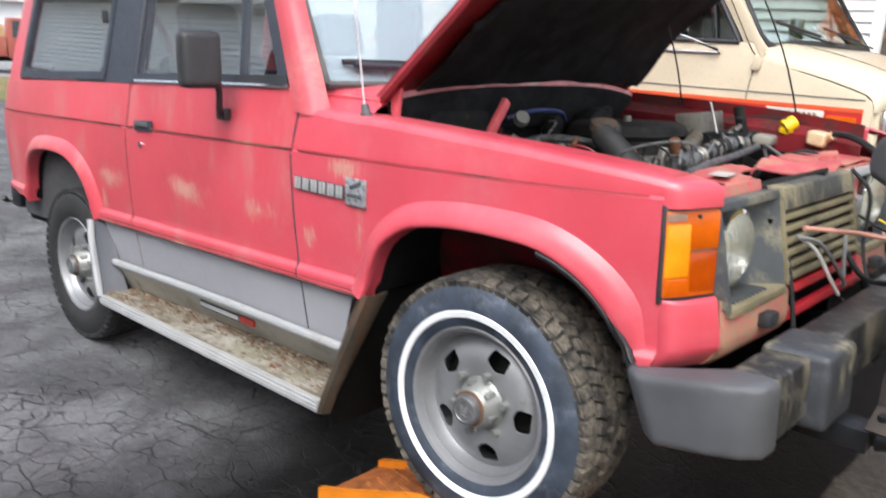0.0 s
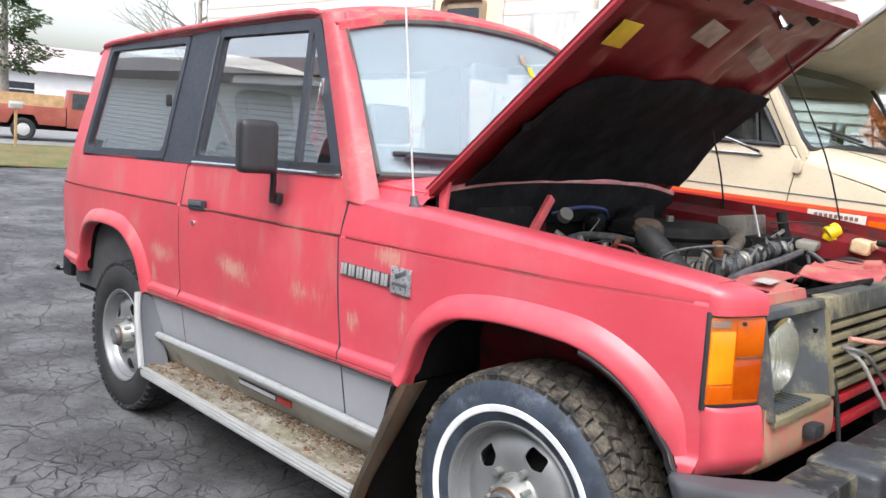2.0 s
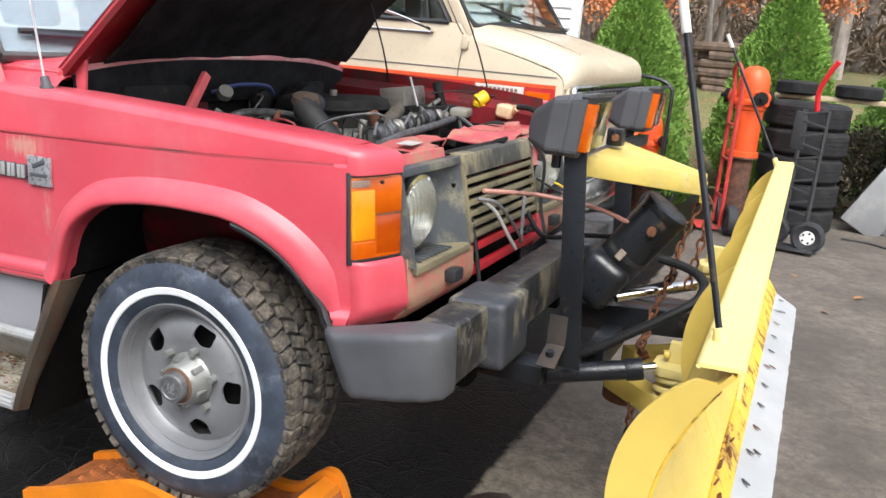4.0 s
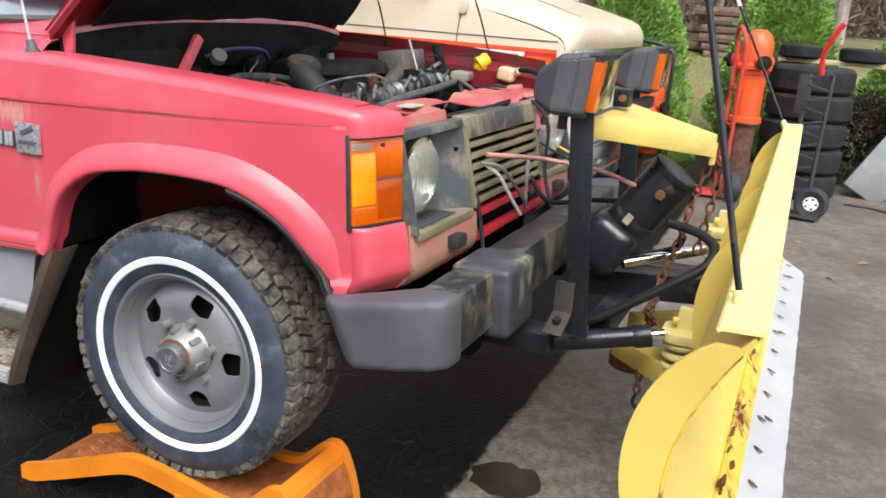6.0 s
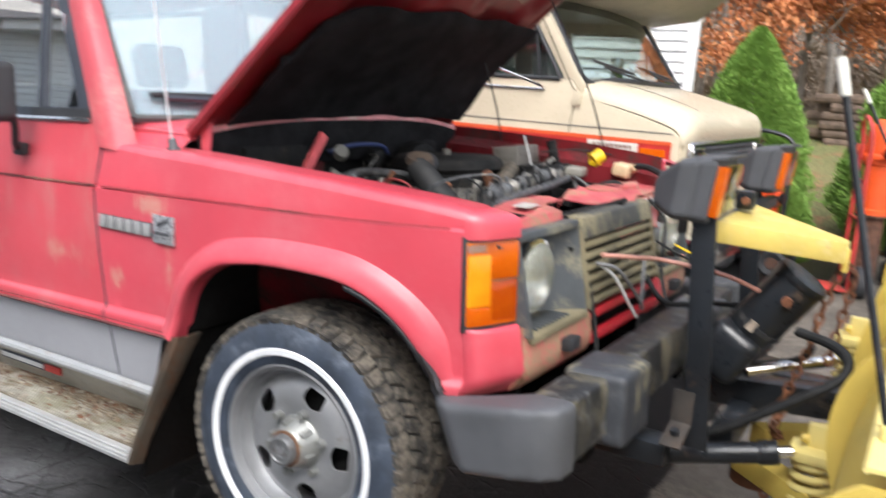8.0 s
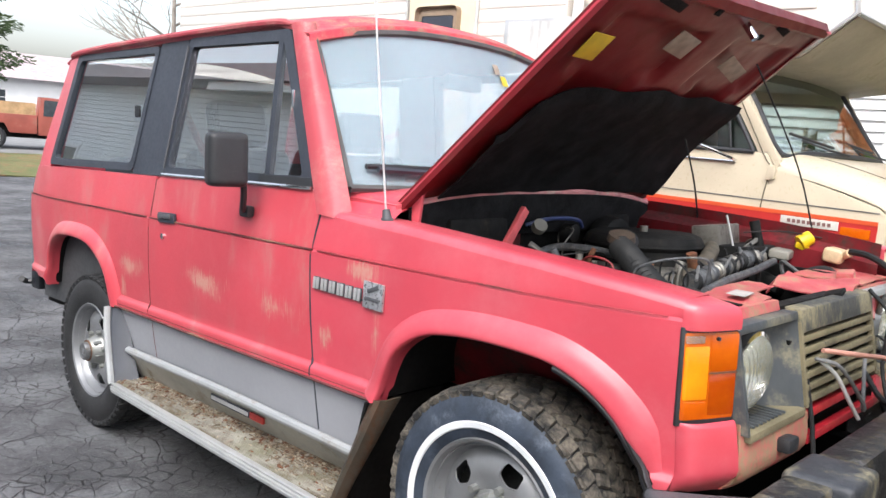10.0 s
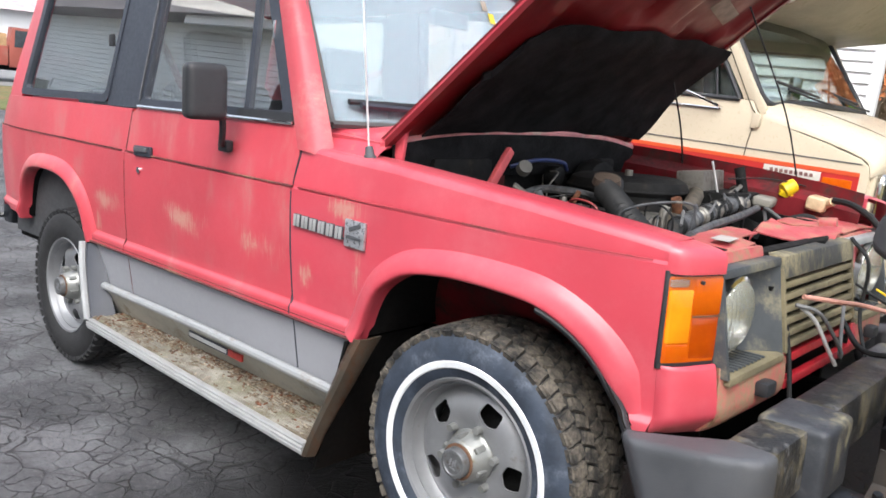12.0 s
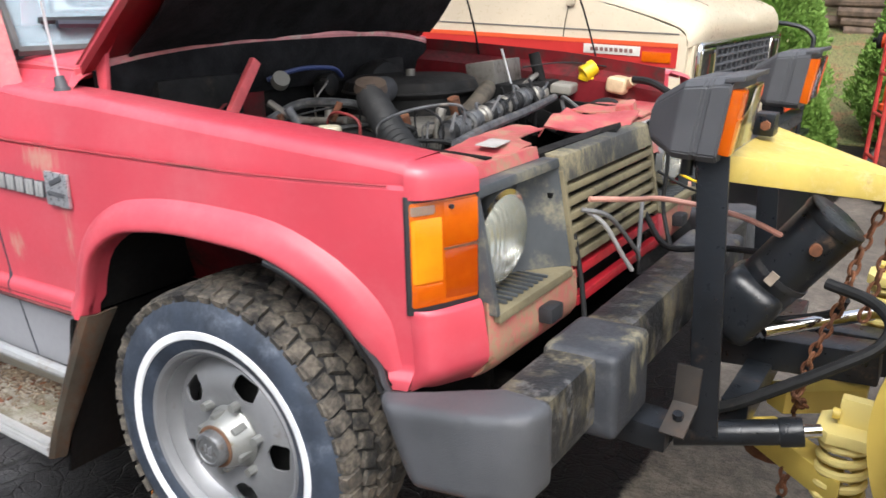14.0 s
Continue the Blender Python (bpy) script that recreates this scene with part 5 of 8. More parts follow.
for k in range(22):
    part("loom_tape", lathe([(0.024, -0.009), (0.030, -0.004), (0.031, 0.002), (0.024, 0.008)], 12, "y", LOOM(-0.23 + 0.037 * k + 0.006 * math.sin(9 * k))), random.Random(k).choice((loom_grey, hose_black, engine_alu)), loom)
for k in range(9):
    a, b = LOOM(-0.26 + 0.09 * k), LOOM(-0.12 + 0.085 * k)
    part("loose_wire", tube([(a[0] + 0.02, a[1], a[2] + 0.01), (0.5 * a[0] + 0.5 * b[0] + 0.03 * math.sin(5 * k), 0.5 * a[1] + 0.5 * b[1], a[2] + 0.040 + 0.008 * math.sin(3 * k)), (b[0] - 0.02, b[1], b[2] + 0.005)], 0.0045, 6, 8), (grey_wire, hose_black, loom_grey)[k % 3], loom)
part("coolant_pipe", tube([(0.385, -0.36, 0.985), (0.350, -0.15, 0.995), (0.315, 0.1, 1.0), (0.25, 0.42, 1.005)], 0.012, 8, 8), loom_grey, suv)
part("battery", box((0.17, 0.24, 0.19), (0.10, 0.48, 0.95), (0, 0, 0), 0.008), engine_black, suv)
part("control_box", box((0.10, 0.20, 0.10), (0.02, 0.46, 1.06), (0, -6, 4), 0.006), engine_alu, suv, "grey metal control box")
part("dipstick", rod((0.12, 0.40, 1.02), (0.09, 0.38, 1.15), 0.004), alu, suv)
part("dipstick", rod((0.16, 0.52, 1.02), (0.13, 0.52, 1.13), 0.018), engine_black, suv)
cap = part("filler_cap", rod((0.262, 0.605, 1.06), (0.29, 0.635, 1.085), 0.028, 0.025, bevel=0.006), yellow_cap, suv, "bright yellow filler cap")
part("cap_tab", box((0.05, 0.03, 0.02), (0.27, 0.615, 1.05), (20, 20, 30), 0.006), yellow_cap, cap)
part("washer_bottle", box((0.065, 0.085, 0.05), (0.385, 0.61, 1.03), (0, 10, 0), 0.016, seg=3), tan_plastic, suv, "yellowed plastic bottle")
part("bottle_neck", rod((0.41, 0.60, 1.03), (0.44, 0.58, 1.045), 0.014), tan_plastic, suv)
part("white_tank", box((0.07, 0.13, 0.035), (0.22, 0.56, 1.02), (0, 6, 12), 0.014, seg=3), surface("white_tank_plastic", (0.22, 0.21, 0.18), 0.5), suv)
for k in range(22):
    a = V(random.uniform(-0.3, 0.35), random.uniform(-0.5, 0.55), random.uniform(0.86, 0.97))
    b = a + V(random.uniform(-0.25, 0.25), random.uniform(-0.25, 0.25), random.uniform(-0.06, 0.06))
    m = (a + b) / 2 + V(random.uniform(-0.06, 0.06), random.uniform(-0.06, 0.06), random.uniform(0.01, 0.07))
    part("engine_hose", tube([a, m, b], random.choice((0.006, 0.009, 0.013, 0.018)), 8, 7), random.choice((hose_black, engine_black, grey_wire, engine_alu)), suv)
for k in range(26):
    at = (random.uniform(-0.35, 0.30), random.uniform(-0.48, 0.52), random.uniform(0.84, 0.98))
    if k % 2:
        part("engine_bracket", box((random.uniform(0.03, 0.12), random.uniform(0.03, 0.10), random.uniform(0.02, 0.06)), at, [random.uniform(-30, 30) for _ in range(3)], 0.006), random.choice((engine_black, engine_alu, dark)), suv)
    else:
        part("engine_fitting", rod(at, V(*at) + V(random.uniform(-0.05, 0.05), random.uniform(-0.05, 0.05), random.uniform(0.02, 0.06)), random.uniform(0.012, 0.03), bevel=0.003), random.choice((engine_black, engine_alu, dark)), suv)
# wires, vacuum lines and fittings lying over the engine
rng = random.Random(77)
wire_red, wire_blue = surface("faded_red_wire", (0.22, 0.03, 0.03), 0.6, vary=0.3), surface("blue_vacuum_line", (0.022, 0.035, 0.11), 0.5, vary=0.2)
for k in range(46):
    a = V(rng.uniform(-0.34, 0.22), rng.uniform(-0.42, 0.50), rng.uniform(0.96, 1.03))
    d = V(rng.uniform(-0.16, 0.16), rng.uniform(-0.22, 0.22), rng.uniform(-0.05, 0.04))
    m = a + d * 0.5 + V(rng.uniform(-0.04, 0.04), rng.uniform(-0.04, 0.04), rng.uniform(0.0, 0.035))
    part("engine_wire", tube([a - V(0, 0, 0.06), a, m, a + d, a + d - V(0, 0, 0.07)], rng.choice((0.003, 0.004, 0.006, 0.008)), 6, 6), rng.choice((hose_black, engine_black, hose_black, loom_grey, wire_red, engine_alu)), suv)
part("vacuum_line", tube([(-0.37, -0.16, 1.09), (-0.32, -0.08, 1.115), (-0.30, 0.04, 1.11), (-0.33, 0.12, 1.08)], 0.007, 8, 8), wire_blue, suv, "blue vacuum line")
part("heater_pipe", tube([(-0.25, -0.30, 0.99), (-0.22, -0.20, 1.03), (-0.12, -0.16, 1.035), (-0.05, -0.10, 1.02)], 0.013, 10, 8), loom_grey, suv)
part("heater_pipe", tube([(-0.27, -0.26, 1.04), (-0.20, -0.24, 1.00), (-0.12, -0.23, 0.995), (-0.04, -0.22, 1.0)], 0.010, 10, 8), engine_alu, suv)
for k in range(14):
    at = V(rng.uniform(-0.30, 0.20), rng.uniform(-0.36, 0.45), rng.uniform(0.95, 1.01))
    part("engine_fitting", rod(at, at + V(rng.uniform(-0.02, 0.02), rng.uniform(-0.02, 0.02), rng.uniform(0.02, 0.05)), rng.uniform(0.008, 0.02), seg=10, bevel=0.002), rng.choice((engine_alu, engine_black, loom_grey, rust)), suv)
# crumpled upper radiator support
def support(back, front, v0, v1, seed, n=16, dip=0.0, rough=1.0, at=(0, 0.42, 0.60, 1)):
    """A bent red sheet between two edges given as u at v0 and v1."""
    rows = []
    for i, v in enumerate(steps(v0, v1, n)):
        f = i / n
        ub, uf = back[0] + (back[1] - back[0]) * f, float(np.interp(f, at, front)) + 0.012 * noise.noise((v * 14, 0, seed))
        rows.append([(ub + (uf - ub) * g, v + 0.008 * noise.noise((g * 4, v * 9, seed + 2)), 0.988 - 0.010 * g + rough * 0.016 * noise.noise((v * 8, g * 2.5, seed + 5)) - dip * (1 - f) * g - (0.03 if g == 0 else 0)) for g in (0, 0.12, 0.35, 0.6, 0.82, 1.0)])
    return grid_sheet(rows, thick=0.004)


red_bent = surface("bent_red_sheet", (0.46, 0.075, 0.085), 0.5, vary=0.2, scale=6.0, dirt=(0.33, 0.20, 0.13), dirt_at=(0.44, 0.64), dirt_scale=12.0, bump=0.2, bump_scale=50)
part("radiator_support", support((0.40, 0.34), (0.560, 0.518, 0.448, 0.425), -0.64, -0.02, 1, 26, 0.0, 0.6, (0, 0.62, 0.72, 1)), red_bent, suv, "bent red radiator support")
part("radiator_support", support((0.37, 0.31), (0.53, 0.555, 0.570, 0.56), 0.07, 0.31, 7, 24, 0.035, 2.2), red_bent, suv, "torn red sheet metal")
part("radiator_support", support((0.33, 0.33), (0.56, 0.55, 0.55, 0.55), 0.31, 0.66, 12, 10, 0.0, 0.8), red_bent, suv)
part("support_label", box((0.045, 0.09, 0.002), (0.478, -0.36, 0.994), (0, 4, 8)), surface("grey_sticker", (0.40, 0.38, 0.36), 0.6, vary=0.2), suv)
part("support_front", prism([(0.535, 0.982), (0.55, 0.982), (0.556, 0.958), (0.54, 0.958)], -0.62, -0.30, "y"), red_bent, suv)
part("support_front", prism([(0.545, 0.965), (0.56, 0.965), (0.575, 0.86), (0.56, 0.86)], 0.10, 0.62, "y"), red_bent, suv)
# black plate added under the torn sheets so the gap shows as shade
part("bay_shade_plate", box((0.18, 0.36, 0.01), (0.505, -0.14, 0.895), (0, 8, 0)), dark, suv)
part("bottle_hose", tube([(0.44, 0.58, 1.05), (0.50, 0.56, 1.045), (0.56, 0.54, 1.02), (0.60, 0.53, 0.99)], 0.011, 8, 6), hose_black, suv)
part("bay_cable", tube([(0.12, 0.46, 1.09), (0.22, 0.55, 1.10), (0.33, 0.66, 1.08), (0.46, 0.66, 1.05)], 0.0025, 6, 6), hose_black, suv)
part("support_tower", box((0.05, 0.07, 0.07), (0.50, 0.37, 0.97), (8, -6, 12), 0.006), red_bent, suv, "bent red bracket")
part("latch_plate", box((0.05, 0.06, 0.012), (0.555, 0.10, 0.965), (10, -18, 5), 0.003), engine_black, suv)
# loose wires at the grille and the plow plug cables
for pts, r, m in (([(0.640, -0.22, 0.86), (0.70, -0.12, 0.845), (0.74, 0.02, 0.82), (0.90, 0.02, 0.80), (1.02, -0.02, 0.77)], 0.0065, copper_wire),
                  ([(0.630, -0.24, 0.84), (0.68, -0.20, 0.82), (0.71, -0.10, 0.72), (0.70, -0.06, 0.70), (0.65, 0.1, 0.80)], 0.0055, grey_wire),
                  ([(0.635, -0.23, 0.838), (0.67, -0.20, 0.80), (0.70, -0.17, 0.73), (0.715, -0.14, 0.685)], 0.0055, alu),
                  ([(0.615, -0.25, 0.80), (0.640, -0.26, 0.70), (0.655, -0.27, 0.62), (0.660, -0.28, 0.60)], 0.006, hose_black),
                  ([(0.60, 0.26, 0.97), (0.66, 0.25, 0.90), (0.66, 0.24, 0.75), (0.70, 0.20, 0.64)], 0.006, hose_black),
                  ([(0.62, 0.20, 0.74), (0.72, 0.10, 0.68), (0.85, 0.08, 0.70), (0.98, 0.02, 0.72)], 0.008, hose_black),
                  ([(0.66, 0.38, 0.81), (0.70, 0.42, 0.785), (0.72, 0.50, 0.79), (0.71, 0.58, 0.80)], 0.0035, yellow_cap),
                  ([(0.62, 0.30, 0.83), (0.70, 0.34, 0.78), (0.70, 0.46, 0.76), (0.66, 0.56, 0.80)], 0.004, hose_black)):
    part("loose_cable", tube(pts, r, 8, 8), m, suv)

# ---- wheels: mud tyres on silver steel rims ----
def wheel(name, at, steer, white, label, wall, tread, size=1.0):
    w = part(name, lathe([(0.212, -0.100), (0.225, -0.112), (0.262, -0.122), (0.300, -0.120), (0.330, -0.108), (0.342, -0.095), (0.342, 0.095), (0.330, 0.108), (0.300, 0.120), (0.262, 0.122), (0.225, 0.112), (0.212, 0.10)], 64), wall, suv, label)
    w.matrix_local = pose(*at, 0, 0, steer) @ Matrix.Diagonal((size, 1, size, 1))
    part("tyre_tread", lathe([(0.336, -0.104), (0.344, -0.096), (0.345, 0.0), (0.344, 0.096), (0.336, 0.104)], 64), tyre_black, w)
    blocks, side = bmesh.new(), 0
    n = 52
    for k in range(n):
        a = 2 * math.pi * k / n
        for y, sy, da, tw in ((-0.088, 0.044, 0.0, 14), (-0.036, 0.040, 0.5, -24), (0.014, 0.042, 0.15, 22), (0.060, 0.036, 0.6, -20), (0.094, 0.034, 0.1, 10)):
            b = bmesh.new()
            bmesh.ops.create_cube(b, size=1.0)
            bmesh.ops.scale(b, vec=(0.035 + 0.007 * random.random(), sy * 1.0, 0.017), verts=b.verts)
            for v in b.verts:
                if v.co.z > 0:
                    v.co.x *= 0.82
                    v.co.y *= 0.88
            b.transform(pose(0, 0, 0, 0, math.degrees(a + da * 2 * math.pi / n), 0) @ Matrix.Translation((0, y, 0.3455 + 0.002 * random.random())) @ pose(0, 0, 0, 0, 0, tw))
            if abs(y) > 0.08:
                for v in b.verts:
                    if abs(v.co.y) > 0.10:
                        v.co.x *= 0.985
                        v.co.z *= 0.985
            merge(blocks, b)
        b = box((0.030, 0.006, 0.026), (0, -0.1075, 0.331), (20, 0, 0))
        b.transform(pose(0, 0, 0, 0, math.degrees(a), 0))
        merge(blocks, b)
    part("tread_relief", blocks, tread, w, "chunky worn tread blocks", 0)["kind"] = "stuff"
    if white:
        part("white_ring", lathe([(0.245, -0.1195), (0.248, -0.1225), (0.2635, -0.1245), (0.266, -0.1215)], 64), white_ring, w, "white sidewall ring")
    # rim
    rim = part("rim", lathe([(0.200, -0.085), (0.208, -0.108), (0.216, -0.112), (0.220, -0.104), (0.214, -0.092), (0.214, 0.10), (0.200, 0.10), (0.200, -0.02)], 60), rim_steel, w, "dull silver steel rim")
    t = bmesh.new()
    cut = bmesh.new()
    for k in range(5):
        b = prism(rounded([(0.0, 0.108), (0.033, 0.124), (0.031, 0.163), (-0.031, 0.163), (-0.033, 0.124)], 0.012), -0.2, 0.1, "y")
        b.transform(pose(0, 0, 0, 0, 72 * k + 96, 0))
        merge(cut, b)
    radii = [0.062, 0.085, 0.108, 0.120, 0.130, 0.140, 0.150, 0.160, 0.172, 0.186, 0.196, 0.203]
    depth = [-0.060, -0.070, -0.076, -0.077, -0.077, -0.075, -0.072, -0.066, -0.056, -0.048, -0.060, -0.088]
    n = 120
    g = [[t.verts.new((r * math.cos(2 * math.pi * k / n), y, r * math.sin(2 * math.pi * k / n))) for k in range(n)] for r, y in zip(radii, depth)]
    for i in range(len(radii) - 1):
        for k in range(n):
            t.faces.new((g[i][k - 1], g[i][k], g[i + 1][k], g[i + 1][k - 1]))
    bmesh.ops.recalc_face_normals(t, faces=t.faces)
    bmesh.ops.solidify(t, geom=t.faces[:], thickness=0.006)
    disc = part("rim_disc", t, rim_steel, rim)
    knife = new("knife", finish(cut, "knife", rim_steel))
    mod = disc.modifiers.new("slots", "BOOLEAN")
    mod.operation, mod.object, mod.solver = "DIFFERENCE", knife, "EXACT"
    disc.parent, old = None, disc.data
    bpy.context.view_layer.update()
    disc.data = bpy.data.meshes.new_from_object(disc.evaluated_get(bpy.context.evaluated_depsgraph_get()))
    disc.modifiers.clear()
    disc.data.set_sharp_from_angle(angle=radians(35))
    disc.parent = rim
    bpy.data.objects.remove(knife)
    part("brake_drum", rod((0, -0.02, 0), (0, 0.06, 0), 0.17), engine_black, w)
    hub = part("hub", lathe([(0.074, -0.055), (0.074, -0.076), (0.066, -0.085), (0.056, -0.118), (0.050, -0.124), (0.0, -0.124)], 28), hub_cast, w, "cast metal locking hub")
    part("hub_cap", lathe([(0.041, -0.120), (0.041, -0.142), (0.037, -0.148), (0.030, -0.149), (0.028, -0.1465), (0.0, -0.1465)], 28), hub_face, hub, "dull round hub cap with a raised mark")
    for k, (dx, dz, sx, sz) in enumerate(((-0.008, 0.004, 0.005, 0.020), (0.0, -0.002, 0.005, 0.020), (0.008, 0.004, 0.005, 0.020), (0.0, -0.013, 0.020, 0.004))):
        part("hub_mark", box((sx, 0.003, sz), (dx, -0.147, dz), (0, 12, 0), 0.001), rim_steel, hub)
    part("hub_ring", lathe([(0.049, -0.120), (0.049, -0.128), (0.042, -0.128)], 28), surface("hub_band", (0.14, 0.075, 0.045), 0.7, 0.2, vary=0.4, scale=20.0), hub)
    for k in range(6):
        a = math.pi * (k + 0.2) / 3
        part("lug_nut", rod((0.088 * math.cos(a), -0.068, 0.088 * math.sin(a)), (0.088 * math.cos(a), -0.098, 0.088 * math.sin(a)), 0.0125, 0.010, 8), hub_cast, hub)
        part("hub_rib", box((0.010, 0.045, 0.016), (0.063 * math.cos(a + 0.5), -0.094, 0.063 * math.sin(a + 0.5)), (0, -math.degrees(a + 0.5), 0), 0.003), hub_cast, hub)
    return w


wheel("front_wheel", (0.055, -0.705, 0.385), 2, True, "muddy off-road tyre with a white ring, blue-grey sidewall", tyre_side, tread_mud, 0.975)
w2 = wheel("rear_wheel", (-2.35, -0.705, 0.360), 0, False, "black off-road tyre on a steel rim", tyre_black, tyre_black)
[copy_thing(w2, pose(0.055, 0.705, 0.385, 0, 0, 180)), copy_thing(w2, pose(-2.35, 0.705, 0.360, 0, 0, 180))]

# ---- snow plow in front of the car ----
plow = thing("snow_plow", "yellow snow plow blade with lift frame, hung on rusty chains", "snow plow")
BY0, BY1 = -1.15, 1.20


def blade(f, c, deep=0.100, p=0.85, q=1.0):
    """A place on the blade: f along it, c down its curve from the top edge (0) to the bottom (1)."""
    y = BY0 + (BY1 - BY0) * f
    top = 1.010 + 0.045 * f
    front = 1.357 - 0.030 * f
    x = front + 0.022 * f * c - deep * max(0.0, math.sin(math.pi * min(1.0, c) ** q)) ** p
    return Vector((x, y, top - 0.515 * c))


rows = [[blade(f, c) for c in steps(0.0, 1.0, 22)] for f in steps(0, 1, 24)]
part("moldboard", grid_sheet(rows, thick=0.008), yellow_paint, plow, "curved yellow steel moldboard with rust scars")
# flat top rail with worn pale paint
rows = []
for f in steps(0, 1, 12):
    p = blade(f, 0)
    rows.append([p + V(0.010, 0, -0.030), p + V(0.010, 0, 0.010), p + V(0.006, 0, 0.015), p + V(-0.052, 0, 0.012), p + V(-0.057, 0, 0.007)])
part("top_rail", grid_sheet(rows, thick=0.006), yellow_pale, plow, "flat top rail with chipped pale yellow paint")
# crescent plates welded at both ends and behind the sheet
for f, name in ((0.0, "end_plate"), (1.0, "end_plate"), (0.30, "blade_rib"), (0.52, "blade_rib"), (0.76, "blade_rib")):
    deep = 0.158 if name == "end_plate" else 0.150
    rows = []
    for c in steps(0.03, 0.97, 30):
        inner, outer = blade(f, c, 0.096), blade(f, c, deep, 0.62, 0.82)
        rows.append([inner, (inner + outer) / 2, outer])
    part(name, grid_sheet(rows, thick=0.012), yellow_paint, plow)
# rusty weld bead along the near crescent
part("weld_bead", tube([blade(0.004, c, 0.094) for c in steps(0.05, 0.95, 24)], 0.0045, 6, 2), yellow_rust, plow)
# flat strip that holds the cutting edge, and the edge
rows = [[blade(f, 1.0) + V(-0.026, 0, 0.045), blade(f, 1.0) + V(-0.012, 0, 0.026), blade(f, 1.0) + V(0.012, 0, -0.010)] for f in steps(0.0, 1.0, 40)]
part("edge_strip", grid_sheet(rows, thick=0.010), yellow_rust, plow, "yellow edge strip with rust scars along its seam")
rows = []
for f in steps(0.002, 0.998, 90):
    e = min(1.0, (1.0 - f) / 0.05)
    wide = 0.050 + 0.044 * math.sqrt(max(0.0, 1 - (1 - e) ** 2)) + 0.0035 * noise.noise((f * 45, 0, 0)) + 0.002 * noise.noise((f * 140, 3, 0))
    p = blade(f, 1.0) + V(0.004, 0, -0.006)
    rows.append([p, p + V(wide * 0.5, 0, -0.018), p + V(wide, 0, -0.036)])
edge = part("cutting_edge", grid_sheet(rows, thick=0.010), white_edge, plow, "pale worn cutting edge with bolt holes")
# dark discs, some rusty, laid on the edge for the shade of bolt holes
for k in range(15):
    f = 0.04 + 0.92 * k / 14
    for df, dx in (((0.0, 0.030), (0.010, 0.046)) if k % 4 == 1 else ((0.0, 0.034),)):
        p = blade(f + df, 1.0) + V(0.004 + dx, 0, 0.0046 - 0.46 * dx)
        t = lathe([(0.0, 0.0), (0.0085, 0.0), (0.010, -0.003)], 12, "z", (0, 0, 0))
        bmesh.ops.scale(t, vec=(0.55, 1.7, 0.8), verts=t.verts)
        t.transform(Matrix.Translation(p) @ pose(0, 0, 0, 0, 24, 38))
        part("bolt_hole_disc", t, frame_black if k % 3 else rust, edge)
for k in range(16):
    f = random.uniform(0.01, 0.5)
    part("rust_scar", box((0.004, random.uniform(0.015, 0.05), random.uniform(0.006, 0.020)), blade(f, 1.0) + V(-0.014 + random.uniform(-0.012, 0.006), 0, 0.034 + random.uniform(-0.006, 0.02)), (0, 40, random.uniform(-12, 12)), 0.0015), rust, plow)
# trip springs on the back of the blade
for y, dz in ((-0.14, -0.08), (0.55, 0.05)):
    x = 1.163 if y < 0 else 1.165
    spring = part("trip_spring", tube([(x + 0.045 * math.cos(a), y + 0.045 * math.sin(a), 0.53 + dz + 0.15 * a / (10 * math.pi)) for a in steps(0, 10 * math.pi, 80)], 0.010, 8, 1), yellow_pale, plow, "coiled yellow trip spring")
    part("spring_cap", prism([(x - 0.060, y - 0.035), (x - 0.035, y - 0.060), (x + 0.06, y - 0.055), (x + 0.085, y), (x + 0.06, y + 0.055), (x - 0.035, y + 0.060), (x - 0.060, y + 0.035)], 0.685 + dz, 0.712 + dz, "z", 0.004), yellow_pale, spring)
    part("spring_bracket", box((0.07, 0.03, 0.07), (x + 0.01, y + 0.01, 0.735 + dz), (0, 0, 0), 0.005), yellow_pale, spring)
    part("spring_bolt", rod((x - 0.02, y - 0.01, 0.735 + dz), (x - 0.035, y - 0.01, 0.735 + dz), 0.012), yellow_paint, spring)
    part("spring_seat", box((0.10, 0.09, 0.025), (x + 0.03, y, 0.52 + dz), (0, 0, 0), 0.005), yellow_paint, spring)
# A-frame and angling cylinders
for s in (-1, 1):
    part("a_frame_arm", prism([(0.95, 0.08 + s * 0.11), (1.17, 0.08 + s * 0.29), (1.17, 0.08 + s * 0.20), (1.0, 0.08 + s * 0.07)], 0.465, 0.53, "z", 0.006), yellow_paint, plow)
    cyl = part("angle_cylinder", rod((0.84, s * 0.27, 0.565), (1.075, s * 0.20 if s < 0 else 0.42, 0.615), 0.027, bevel=0.004), black_steel, plow, "black hydraulic cylinder")
    part("cylinder_rod", rod((1.07, -0.20 if s < 0 else 0.42, 0.614), (1.115, -0.183 if s < 0 else 0.44, 0.6235), 0.014), chrome, cyl)
    part("cylinder_gland", rod((1.04, -0.21 if s < 0 else 0.40, 0.607), (1.085, -0.197 if s < 0 else 0.425, 0.617), 0.031, bevel=0.004), black_steel, cyl)
part("cross_beam", box((0.06, 0.74, 0.07), (0.94, 0.19, 0.60), (0, 0, 0), 0.006), black_steel, plow)
part("push_beam", box((0.42, 0.09, 0.08), (0.98, 0.10, 0.66), (0, -6, 0), 0.006), black_steel, plow)
part("push_beam", box((0.50, 0.08, 0.10), (0.98, 0.30, 0.62), (0, -3, 0), 0.006), black_steel, plow)
